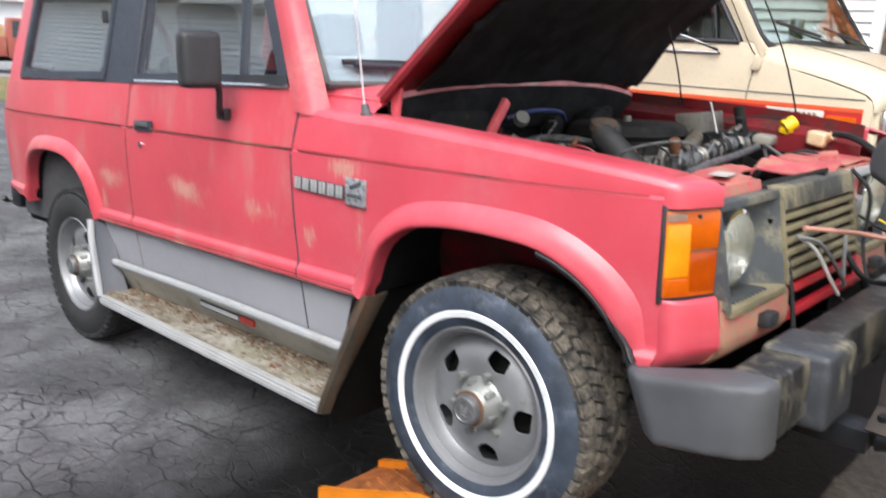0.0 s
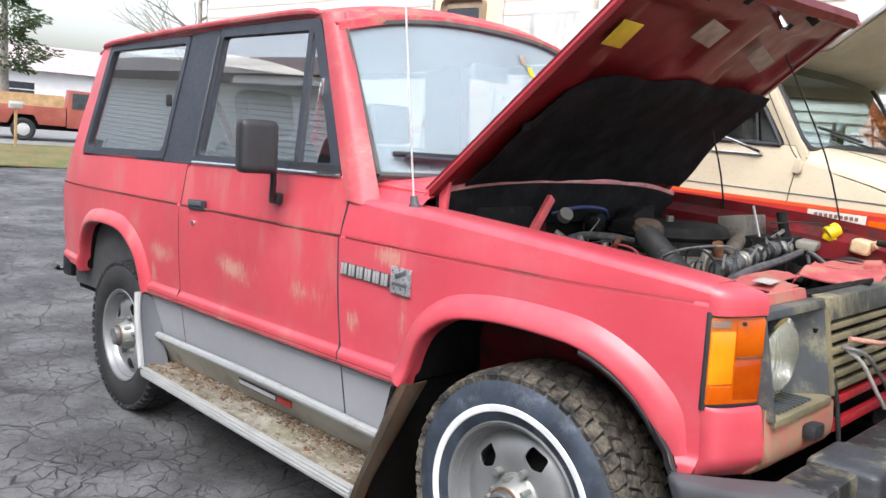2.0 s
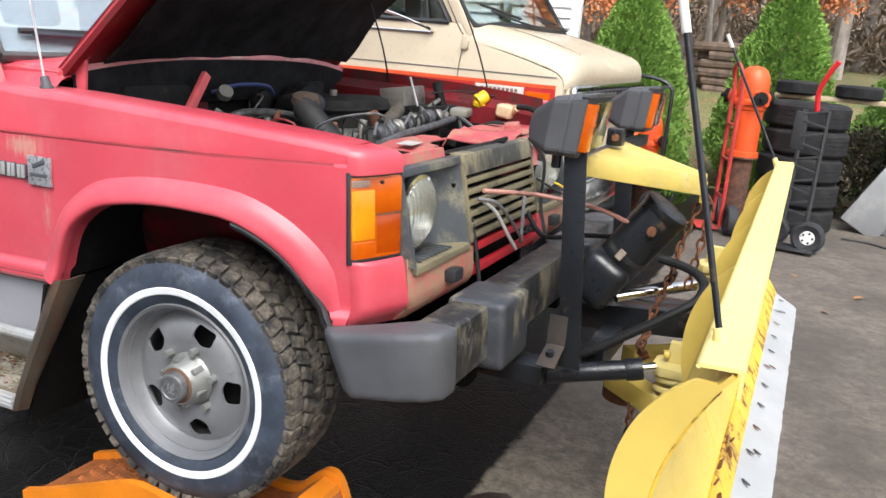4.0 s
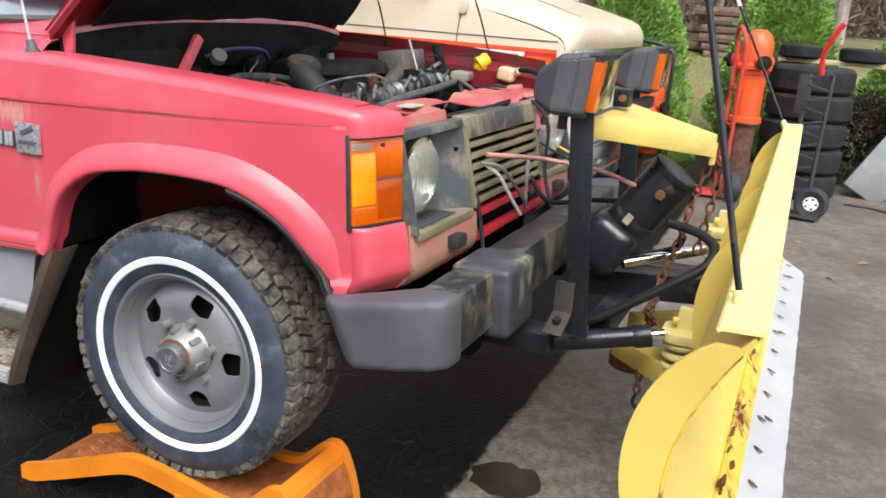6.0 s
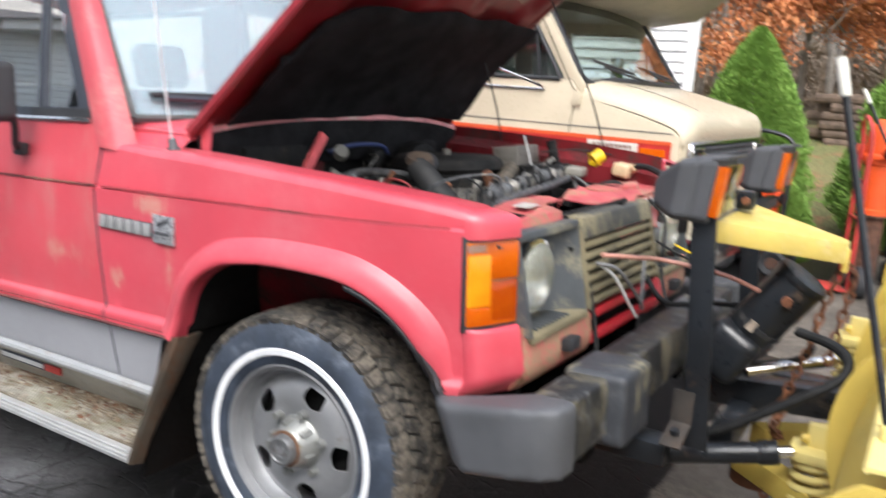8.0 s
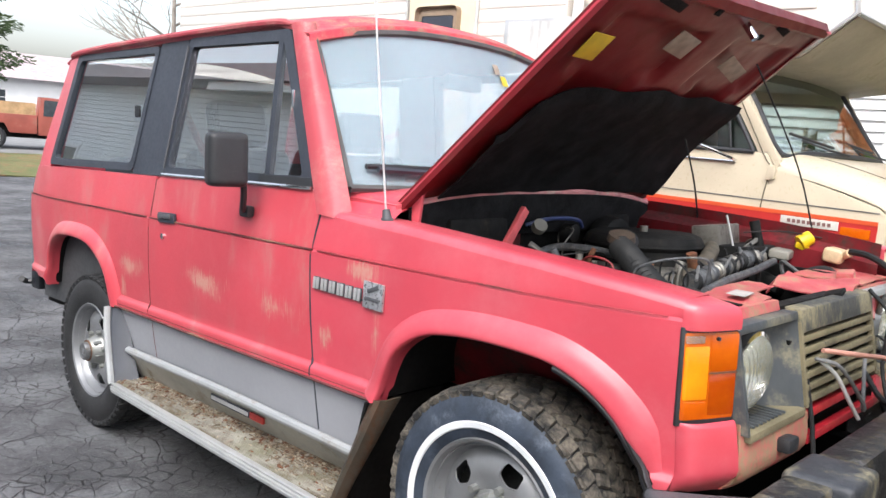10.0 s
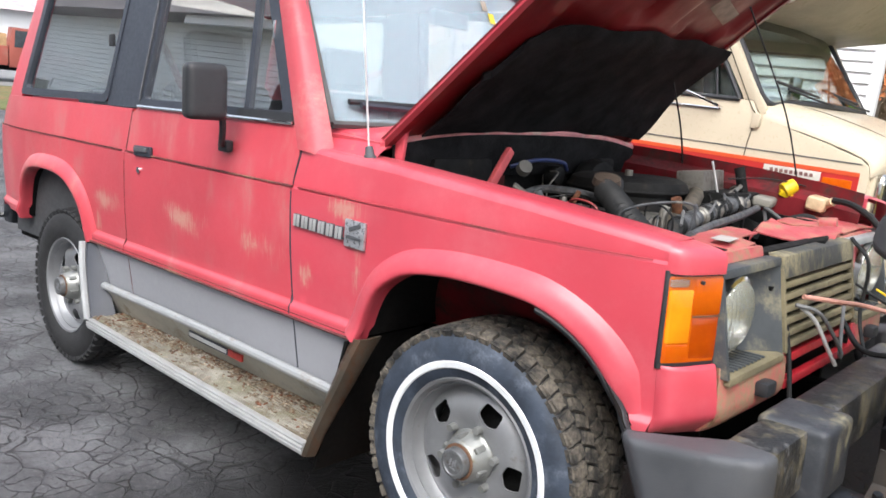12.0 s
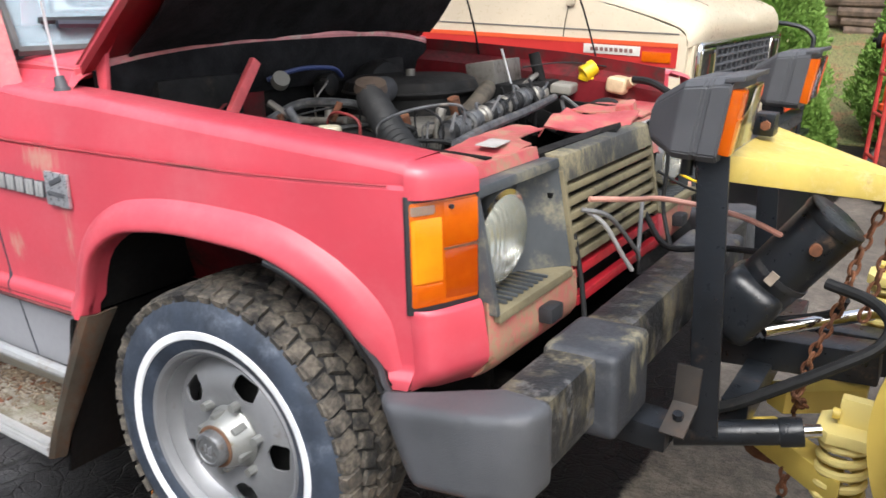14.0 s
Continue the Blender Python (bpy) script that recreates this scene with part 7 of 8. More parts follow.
# cab side with a window opening, as one outline
for y, s in ((VY0, 1), (VY1, -1)):
    t = bmesh.new()
    o = [(0.02, 0.45), (0.035, 1.20), (0.025, 1.26), (-0.02, 1.295), (-0.20, 1.350), (-0.50, 1.425), (-0.59, 1.45), (-0.64, 1.535), (-2.2, 1.535), (-2.2, 0.45)]
    prism(o, y, y + s * 0.04, "y", 0.006, t)
    prism([(-0.575, 1.44), (-0.565, 1.50), (-0.935, 2.03), (-2.2, 2.05), (-2.2, 1.536), (-1.57, 1.536), (-1.57, 1.95), (-0.99, 1.945), (-0.95, 1.925), (-0.715, 1.565), (-0.70, 1.536), (-0.64, 1.536)], y, y + s * 0.04, "y", 0.004, t)
    side = part("cab_side", t, cream, van, "cream cab side with a red stripe")
    opening = [(-0.72, 1.535), (-0.955, 1.915), (-0.995, 1.938), (-1.56, 1.942), (-1.56, 1.535)]
    pane = part("cab_window", prism(opening, y + s * 0.015, y + s * 0.02), glass_clear, van)
    pane.visible_shadow = False
    part("window_rubber", tube([(u, y - s * 0.002, w) for u, w in opening + opening[:1]], 0.014, 8, 1), black_plastic, van)
    part("window_bar", rod((-0.86, y, 1.54), (-0.93, y, 1.92), 0.008), black_plastic, van)
    part("stripe", box((2.19, 0.004, 0.10), (-1.105, y - s * 0.003, 1.152)), van_red, van)
    part("stripe", box((2.19, 0.006, 0.022), (-1.105, y - s * 0.004, 1.212)), van_orange, van)
    part("stripe", box((2.19, 0.004, 0.30), (-1.105, y - s * 0.003, 0.78)), van_red, van)
    part("pin_line", box((2.19, 0.003, 0.006), (-1.105, y - s * 0.002, 1.268)), grey_wire, van)
    seam = [(-0.655, y - s * 0.001, 0.50), (-0.640, y - s * 0.001, 1.20), (-0.615, y - s * 0.001, 1.44), (-0.665, y - s * 0.001, 1.53), (-0.90, y - s * 0.001, 1.93)]
    part("door_seam", tube(seam, 0.0035, 6, 4), surface("van_seam_shadow", (0.10, 0.085, 0.06), 0.8) if s > 0 else bpy.data.materials["van_seam_shadow"], van)
    part("door_hinge", box((0.040, 0.022, 0.085), (-0.605, y - s * 0.008, 1.425), (0, 8, 0), 0.008), cream, van)
    part("hinge_pin", box((0.018, 0.030, 0.060), (-0.585, y - s * 0.010, 1.42), (0, 8, 0), 0.006), cream, van)
    part("name_plate", box((0.31, 0.006, 0.048), (-0.357, y - s * 0.007, 1.173), (0, 0, 0), 0.002), surface("plate_white", (0.6, 0.58, 0.52), 0.4), van)
    for k in range(9):
        part("name_bar", box((0.018, 0.004, 0.020), (-0.465 + 0.027 * k, y - s * 0.0095, 1.173), (0, -10, 0)), surface("name_bar_red", (0.20, 0.10, 0.09), 0.5) if (k, s) == (0, 1) else bpy.data.materials["name_bar_red"], van)
    part("side_marker", box((0.15, 0.012, 0.052), (-0.115, y - s * 0.006, 1.150), (0, 0, 0), 0.003), amber, van, "amber side marker")
    part("mirror_bracket", tube([(-0.82, y, 1.475), (-0.86, y - s * 0.06, 1.50), (-1.02, y - s * 0.16, 1.56), (-1.20, y - s * 0.20, 1.60)], 0.009, 6, 5), chrome, van)
    part("mirror_bracket", tube([(-1.36, y, 1.475), (-1.30, y - s * 0.10, 1.50), (-1.20, y - s * 0.20, 1.60)], 0.009, 6, 5), chrome, van)
    part("bracket_rail", tube([(-0.82, y - s * 0.008, 1.470), (-1.36, y - s * 0.008, 1.470)], 0.007, 6, 2), chrome, van)
    part("mirror_head", box((0.05, 0.13, 0.20), (-1.22, y - s * 0.22, 1.68), (0, 0, 15 * s), 0.02), chrome, van)
# hood with round shoulders, front, windshield, roof
rows = []
for e in [0.0, 0.004, 0.014, 0.03, 0.055, 0.09, 0.13, 0.18, 0.24, 0.45, 0.75, 0.995]:
    r = 0.115 * (1 - math.sqrt(max(0.0, 1 - (1 - min(1.0, e / 0.24)) ** 2)))
    k = r / 0.115
    rows.append((e, [(-0.60, 1.552 - r * 0.9), (-0.50, 1.538 - r), (-0.35, 1.509 - r), (-0.2, 1.472 - r), (-0.08, 1.438 - r), (0.0 - 0.01 * k, 1.412 - r), (0.05 - 0.03 * k, 1.388 - r), (0.080 - 0.05 * k, 1.350 - r * 0.9), (0.094 - 0.058 * k, 1.300 - r * 0.6), (0.092 - 0.056 * k, 1.25 - r * 0.3), (0.075 - 0.04 * k, 1.225 - r * 0.2)]))
sheet = [[(x, VY0 + e, z) for x, z in row] for e, row in rows] + [[(x, VY1 - e, z) for x, z in row] for e, row in reversed(rows)]
part("van_hood", grid_sheet(sheet, thick=0.01), cream, van, "rounded cream van hood", 60)
for y in (VY0 + 0.33, VY1 - 0.33):
    part("hood_cut", tube([(-0.55, y, 1.546), (-0.35, y, 1.5105), (-0.2, y, 1.4735), (-0.08, y, 1.4395), (0.02, y + (0.01 if y < 3 else -0.01), 1.404)], 0.0025, 5, 4), bpy.data.materials["van_seam_shadow"], van)
part("van_front", box((0.10, VY1 - VY0 - 0.06, 0.62), (0.015, (VY0 + VY1) / 2, 0.92), (0, 0, 0), 0.03, seg=3), cream, van)
gr = part("van_grille", box((0.03, 1.86, 0.225), (0.060, (VY0 + VY1) / 2, 1.10), (0, 0, 0), 0.01), black_plastic, van, "chrome framed black grille")
loop = rounded([(VY0 + 0.04, 0.985), (VY0 + 0.04, 1.218), (VY1 - 0.04, 1.218), (VY1 - 0.04, 0.985)], 0.04)
part("grille_surround", tube([(0.085, y, z) for y, z in loop + loop[:1]], 0.016, 8, 1), chrome, gr, "chrome surround")
for k in range(5):
    part("grille_bar", box((0.025, 1.30, 0.012), (0.082, (VY0 + VY1) / 2, 1.012 + 0.044 * k), (0, 0, 0), 0.003), bumper_grey, gr)
for k in range(12):
    part("grille_bar", box((0.02, 0.012, 0.21), (0.080, VY0 + 0.37 + 0.114 * k, 1.10), (0, 0, 0), 0.003), bumper_grey, gr)
for y in (VY0 + 0.19, VY1 - 0.19):
    lamp = part("van_headlamp", box((0.03, 0.20, 0.14), (0.086, y, 1.10), (0, 0, 0), 0.012), glass_lamp, van)
    part("lamp_back", box((0.004, 0.19, 0.13), (0.068, y, 1.10)), chrome, lamp)
    loop = rounded([(y - 0.125, 1.012), (y - 0.125, 1.19), (y + 0.125, 1.19), (y + 0.125, 1.012)], 0.025)
    part("lamp_frame", tube([(0.090, a, z) for a, z in loop + loop[:1]], 0.010, 8, 1), chrome, lamp)
part("van_bumper", box((0.16, 2.0, 0.20), (0.16, (VY0 + VY1) / 2, 0.60), (0, 0, 0), 0.03), chrome, van)
glass_rows = [[(-0.582, VY0 + 0.05, 1.532), (-0.535, VY0 + 0.35, 1.545), (-0.50, 3.255, 1.552), (-0.535, VY1 - 0.35, 1.545), (-0.582, VY1 - 0.05, 1.532)], [(-0.928, VY0 + 0.10, 2.03), (-0.885, VY0 + 0.38, 2.04), (-0.855, 3.255, 2.05), (-0.885, VY1 - 0.38, 2.04), (-0.928, VY1 - 0.10, 2.03)]]
shield_v = part("van_windshield", grid_sheet(glass_rows, thick=0.006), glass_van, van)
shield_v.visible_shadow = False
part("windshield_rubber", tube([(-0.926, VY0 + 0.098, 2.03), (-0.754, VY0 + 0.073, 1.78), (-0.585, VY0 + 0.05, 1.536), (-0.535, VY0 + 0.35, 1.549), (-0.50, 3.255, 1.556), (-0.535, VY1 - 0.35, 1.549), (-0.585, VY1 - 0.05, 1.536), (-0.754, VY1 - 0.073, 1.78), (-0.926, VY1 - 0.098, 2.03)], 0.017, 8, 4), black_plastic, van)
part("windshield_band", grid_sheet([[(u + 0.012 - 0.02 * f, y, z - 0.08 * f + 0.01) for u, y, z in glass_rows[1]] for f in (0.0, 0.5, 1.0)]), black_plastic, shield_v)
for y, s in ((VY0, 1), (VY1, -1)):
    part("van_pillar", grid_sheet([[(-0.555 - 0.37 * f, y + s * 0.002, 1.47 + 0.56 * f), (-0.562 - 0.37 * f, y + s * (0.012 + 0.02 * f), 1.482 + 0.55 * f), (-0.578 - 0.352 * f, y + s * (0.045 + 0.05 * f), 1.515 + 0.515 * f)] for f in steps(0, 1, 6)], thick=0.008), cream, van, "", 80)
for y in (2.85, 3.62):
    part("van_wiper", tube([(-0.47, y + 0.25, 1.562), (-0.52, y + 0.05, 1.585), (-0.575, y - 0.28, 1.625)], 0.007, 6, 4), black_plastic, van)
    part("van_wiper_blade", tube([(-0.52, y + 0.10, 1.60), (-0.565, y - 0.15, 1.63), (-0.595, y - 0.42, 1.655)], 0.009, 6, 4), black_plastic, van)
part("cab_roof", box((1.15, VY1 - VY0 - 0.1, 0.04), (-1.65, (VY0 + VY1) / 2, 2.05)), cream, van)
part("cab_floor", box((2.2, VY1 - VY0 - 0.1, 0.05), (-1.10, (VY0 + VY1) / 2, 0.62)), dark, van)
part("dash", box((0.35, 1.8, 0.25), (-0.80, 3.25, 1.42), (0, 0, 0), 0.05), interior_grey, van)
for y in (2.75, 3.75):
    part("cab_seat", box((0.16, 0.5, 0.75), (-1.45, y, 1.45), (0, -10, 0), 0.06), seat_green, van)
# camper body with the bunk over the cab
bunk = part("bunk", prism([(-0.28, 2.30), (-0.40, 3.05), (-2.1, 3.10), (-2.1, 2.04), (-0.95, 2.02), (-0.55, 2.08)], VY0 + 0.02, VY1 + 0.12, "y", 0.015), cream_side, van, "cream bunk overhang above the cab")
part("bunk_underside", grid_sheet([[(-0.285, y, 2.285) for y in steps(VY0 + 0.05, VY1 + 0.1, 4)], [(-0.56, y, 2.072) for y in steps(VY0 + 0.05, VY1 + 0.1, 4)], [(-0.96, y, 2.012) for y in steps(VY0 + 0.05, VY1 + 0.1, 4)]], thick=0.004), under_tan, van)
part("bunk_trim", tube([(-0.95, VY0 + 0.01, 2.025), (-0.555, VY0 + 0.01, 2.085), (-0.275, VY0 + 0.01, 2.30), (-0.395, VY0 + 0.01, 3.05)], 0.014, 6, 1), alu, van)
part("bunk_trim", tube([(-0.275, VY0 + 0.02, 2.295), (-0.275, VY1 + 0.12, 2.295)], 0.014, 6, 2), alu, van)
bodywall = part("camper_wall", box((5.4, VY1 - VY0 + 0.1, 2.65), (-4.85, (VY0 + VY1) / 2 + 0.05, 1.80), (0, 0, 0), 0.02), cream_side, van, "cream ribbed camper wall")
for k in range(26):
    z = 0.55 + 0.1 * k
    if z < 3.1:
        part("siding_rib", box((5.38, 0.012, 0.055), (-4.85, VY0 - 0.0, z), (2.5, 0, 0), 0.004), cream_side, bodywall)
for k in range(8):
    part("siding_rib", box((1.55 - 0.02 * k, 0.012, 0.055), (-1.25 + 0.01 * k - 0.02, VY0 + 0.016, 2.36 + 0.085 * k), (5, 0, 0), 0.004), cream_side, bunk)
door = part("camper_door", box((0.74, 0.03, 1.95), (-3.33, VY0 - 0.012, 1.70), (0, 0, 0), 0.02), surface("camper_door_cream", (0.66, 0.57, 0.42), 0.4, vary=0.05), van, "cream camper door")
part("door_edge", tube([(-3.72, VY0 - 0.03, 0.75), (-3.72, VY0 - 0.03, 2.70), (-2.95, VY0 - 0.03, 2.70), (-2.95, VY0 - 0.03, 0.75)], 0.015, 6, 1), alu, door)
part("door_window_frame", box((0.46, 0.03, 0.50), (-3.34, VY0 - 0.035, 2.20), (0, 0, 0), 0.06, seg=4), surface("tan_frame", (0.30, 0.22, 0.15), 0.5), door)
part("door_pane", box((0.34, 0.02, 0.38), (-3.34, VY0 - 0.048, 2.19), (0, 0, 0), 0.02), frame_black, door)
win = part("camper_window", box((0.62, 0.03, 0.75), (-2.36, VY0 - 0.012, 1.96), (0, 0, 0), 0.006), alu, van, "aluminium framed window with white curtain")
part("curtain", grid_sheet([[(x, VY0 - 0.034 + 0.004 * math.sin(x * 90), z) for x in steps(-2.63, -2.09, 40)] for z in (1.62, 2.31)]), surface("curtain_white", (0.62, 0.62, 0.60), 0.9), win)
part("vent_pipe", rod((-2.02, VY0 - 0.05, 1.2), (-2.02, VY0 - 0.05, 3.0), 0.035), surface("white_pipe", (0.75, 0.75, 0.72), 0.4), van)
for x, y in ((-0.55, VY0 + 0.12), (-0.55, VY1 - 0.12), (-5.4, VY0 + 0.15), (-5.4, VY1 - 0.15)):
    vw = part("van_wheel", lathe([(0.20, -0.10), (0.30, -0.12), (0.36, -0.10), (0.37, 0.0), (0.36, 0.10), (0.30, 0.12), (0.20, 0.10), (0.0, 0.08), (0.0, -0.08), (0.20, -0.10)], 36), rubber, van)
    vw.location = (x, y, 0.37)

# ---- houses ----
def siding_wall(name, label, x0, x1, y, z0, z1, face, material, pitch=0.11, openings=(), side=None):
    """A wall of lapped boards along x; face -1 looks towards -y. Openings: (x0, x1, z0, z1)."""
    house = tagged(new(name), label, "house")
    part("wall_core", box((x1 - x0, 0.12, z1 - z0), ((x0 + x1) / 2, y - face * 0.07, (z0 + z1) / 2)), material, house)
    z = z0
    while z < z1 - 0.01:
        runs = [(x0, x1)]
        for a, b, c, d in openings:
            if c - pitch < z < d:
                runs = [r for p, q in runs for r in ((p, min(q, a)), (max(p, b), q)) if r[1] - r[0] > 0.02]
        for p, q in runs:
            lo, hi = y + face * 0.034, y + face * 0.004
            part("board", prism([(lo, z), (hi, z + pitch), (y, z + pitch), (y, z)], p, q, "x"), material, house, smooth=0)
        z += pitch
    for a, b, c, d in openings:
        w = part("window", box((b - a, 0.03, d - c), ((a + b) / 2, y + face * 0.0, (c + d) / 2)), pane_dark, house)
        for bx, bz, sx, sz in (((a + b) / 2, d, b - a + 0.16, 0.10), ((a + b) / 2, c, b - a + 0.16, 0.10), (a, (c + d) / 2, 0.10, d - c), (b, (c + d) / 2, 0.10, d - c), ((a + b) / 2, (c + d) / 2, b - a, 0.05)):
            part("frame", box((sx, 0.06, sz), (bx, y + face * 0.03, bz), (0, 0, 0), 0.006), trim_white, w)
    return house


white_siding = surface("white_siding", (0.78, 0.79, 0.80), 0.5, vary=0.04, scale=1.5, bump=0.03)
grey_siding = surface("pale_grey_siding", (0.78, 0.82, 0.83), 0.55, vary=0.05, scale=1.5, bump=0.03)
trim_white = surface("white_trim", (0.80, 0.80, 0.80), 0.45, vary=0.03)
roof_grey = surface("shingle_roof", (0.16, 0.14, 0.14), 0.9, vary=0.25, scale=6.0, bump=0.5, bump_scale=30)
pane_dark = surface("dark_window_pane", (0.05, 0.06, 0.07), 0.08, vary=0.2, bump=0.0)

h1 = siding_wall("white_house", "white lap-sided house behind the camper van", -9.0, -1.25, 6.6, 0.0, 5.2, -1, white_siding)
part("corner_board", box((0.10, 0.10, 5.2), (-1.22, 6.62, 2.6), (0, 0, 0), 0.006), trim_white, h1)
part("side_wall", prism([(-1.27, 6.64), (-1.40, 6.64), (-5.1, 13.0), (-4.97, 13.0)], 0.0, 5.2, "z"), white_siding, h1)
part("roof", prism([(6.2, 5.2), (9.8, 7.4), (13.2, 5.2)], -9.3, -3.4, "x"), roof_grey, h1)
h2 = siding_wall("grey_house", "pale grey lap-sided house facing the car's side", -32.0, 7.0, -8.0, 0.0, 4.6, 1, grey_siding, 0.125, [(-6.6, -5.4, 1.0, 2.6), (-3.4, -2.2, 1.0, 2.6), (-10.8, -9.4, 0.9, 2.7), (1.6, 2.8, 1.0, 2.6), (-24.0, -22.2, 0.9, 2.7)])
part("roof", prism([(-7.4, 4.6), (-11.5, 7.0), (-15.5, 4.6)], -32.4, 7.4, "x"), roof_grey, h2)
part("fascia", box((22.6, 0.06, 0.25), (-4.0, -7.55, 4.55)), trim_white, h2)
h3 = siding_wall("far_white_house", "long low white house across the road", -7.0, 9.0, 0.0, 0.0, 3.2, -1, white_siding, 0.25, [(-4.6, -3.4, 1.2, 2.3), (0.4, 1.8, 1.2, 2.3), (4.4, 5.6, 1.2, 2.3)])
part("roof", prism([(-0.6, 3.1), (3.2, 5.0), (7.0, 3.1)], -7.4, 9.4, "x"), surface("faded_red_roof", (0.42, 0.35, 0.36), 0.9, vary=0.15, scale=4.0), h3)
h3.matrix_world = pose(-44.0, 10.0, 0.0, 0, 0, 74) @ Matrix.Diagonal((1, 1, 0.74, 1))

# ---- trees ----
bark = surface("grey_bark", (0.24, 0.21, 0.185), 0.9, vary=0.35, scale=4.0, stretch=(3, 3, 0.4), dirt=(0.40, 0.38, 0.34), dirt_at=(0.45, 0.7), bump=0.7, bump_scale=30)


def leaf_material(name, colors, rough=0.6):
    m, nt, b = nodes_of(name)
    tc = nt.nodes.new("ShaderNodeTexCoord").outputs["Object"]
    isl = nt.nodes.new("ShaderNodeNewGeometry").outputs["Random Per Island"]
    col = mix_node(nt, isl, colors[0], colors[1])
    col = mix_node(nt, ramp_node(nt, noise_node(nt, tc, 2.5, 4.0), 0.35, 0.65), col, colors[2])
    link(nt, col, b.inputs["Base Color"])
    b.inputs["Roughness"].default_value = rough
    b.inputs["Specular IOR Level"].default_value = 0.25
    return m


cedar_green = leaf_material("arborvitae_leaf", ((0.11, 0.22, 0.035), (0.27, 0.42, 0.10), (0.17, 0.30, 0.06)))
orange_leaf = leaf_material("orange_leaf", ((0.56, 0.20, 0.07), (0.74, 0.34, 0.15), (0.50, 0.19, 0.09)))
pine_green = leaf_material("pine_leaf", ((0.03, 0.06, 0.02), (0.07, 0.11, 0.04), (0.05, 0.08, 0.03)))
brown_leaf = leaf_material("fallen_leaf", ((0.24, 0.10, 0.04), (0.36, 0.18, 0.08), (0.20, 0.11, 0.06)))


def leaves(name, blades, material, parent, label):
    """One mesh of small bent leaves: each (place, way, side, length, width)."""
    verts, faces = [], []
    for p, d, s, l, w in blades:
        n = len(verts)
        up = d.cross(s) * (l * 0.12)
        verts += [p - s * w * 0.25, p + s * w * 0.25, p + d * l * 0.55 + s * w * 0.5 + up, p + d * l, p + d * l * 0.55 - s * w * 0.5 + up]
        faces += [(n, n + 1, n + 2, n + 3, n + 4)]
    me = bpy.data.meshes.new(name)
    me.from_pydata(verts, [], faces)
    me.materials.append(material)
    ob = new(name, me)
    ob.parent = parent
    ob["label"] = label
    return ob


def unit(rng):
    v = V(rng.uniform(-1, 1), rng.uniform(-1, 1), rng.uniform(-1, 1))
    return v.normalized() if v.length > 0.05 else V(1, 0, 0)


def arborvitae(at, h, r, seed, n=11000):
    rng = random.Random(seed)
    tree = thing("arborvitae", "dense bright green cone-shaped arborvitae shrub on the lawn edge", "shrub", pose(*at), "arborvitae row")
    part("trunk", rod((0, 0, 0), (0, 0, h * 0.8), 0.06, 0.015), bark, tree)
    out = []
    for k in range(n):
        f = rng.random() ** 1.35
        z = h * (0.03 + 0.97 * f)
        prof = r * min(1.0, 0.62 + f * 2.2) * (1 - f ** 1.7) ** 0.85 + 0.02
        a = rng.uniform(0, 2 * math.pi)
        lump = 1 + 0.20 * noise.noise((3.2 * math.cos(a) + seed, 3.2 * math.sin(a), z * 3.0)) + 0.12 * noise.noise((9 * math.cos(a), 9 * math.sin(a) + seed, z * 8.0))
        rr = prof * lump * (rng.uniform(0.78, 1.02) if rng.random() < 0.85 else rng.uniform(0.3, 0.8))
        p = V(rr * math.cos(a), rr * math.sin(a), z)
        d = (V(math.cos(a), math.sin(a), rng.uniform(0.5, 1.6)) + unit(rng) * 0.55).normalized()
        s = d.cross(unit(rng)).normalized()
        out.append((p, d, s, rng.uniform(0.022, 0.046), rng.uniform(0.018, 0.032)))
    leaves("crown", out, cedar_green, tree, "flat feathery bright green sprays")
    return tree


for k, (x, y, h, r) in enumerate(((-0.62, 7.0, 2.26, 0.74), (0.92, 7.6, 2.45, 0.68), (2.55, 7.2, 2.5, 0.85), (4.2, 7.4, 2.3, 0.75), (-0.05, 5.9, 0.85, 0.42))):
    arborvitae((x, y, 0), h, r, k + 3, 52000 if k < 3 else 20000)


def branch(bm, a, d, length, r, level, rng, tips):
    pts, p, w = [a], a, d
    n = 4
    for k in range(n):
        w = (w + unit(rng) * 0.22 + V(0, 0, 0.05)).normalized()
        p = p + w * length / n
        pts.append(p)
    tube(pts, lambda f: r * (1 - 0.6 * f), 6 if level < 2 else 4, 2, bm)
    if level >= 3:
        tips.append(pts[-1])
        return
    for k in range((5, 4, 3)[level]):
        i = rng.randint(1 if level else 2, n)
        turn = (w + unit(rng) * 0.9).normalized()
        branch(bm, pts[i], turn, length * rng.uniform(0.45, 0.7), r * 0.5, level + 1, rng, tips)


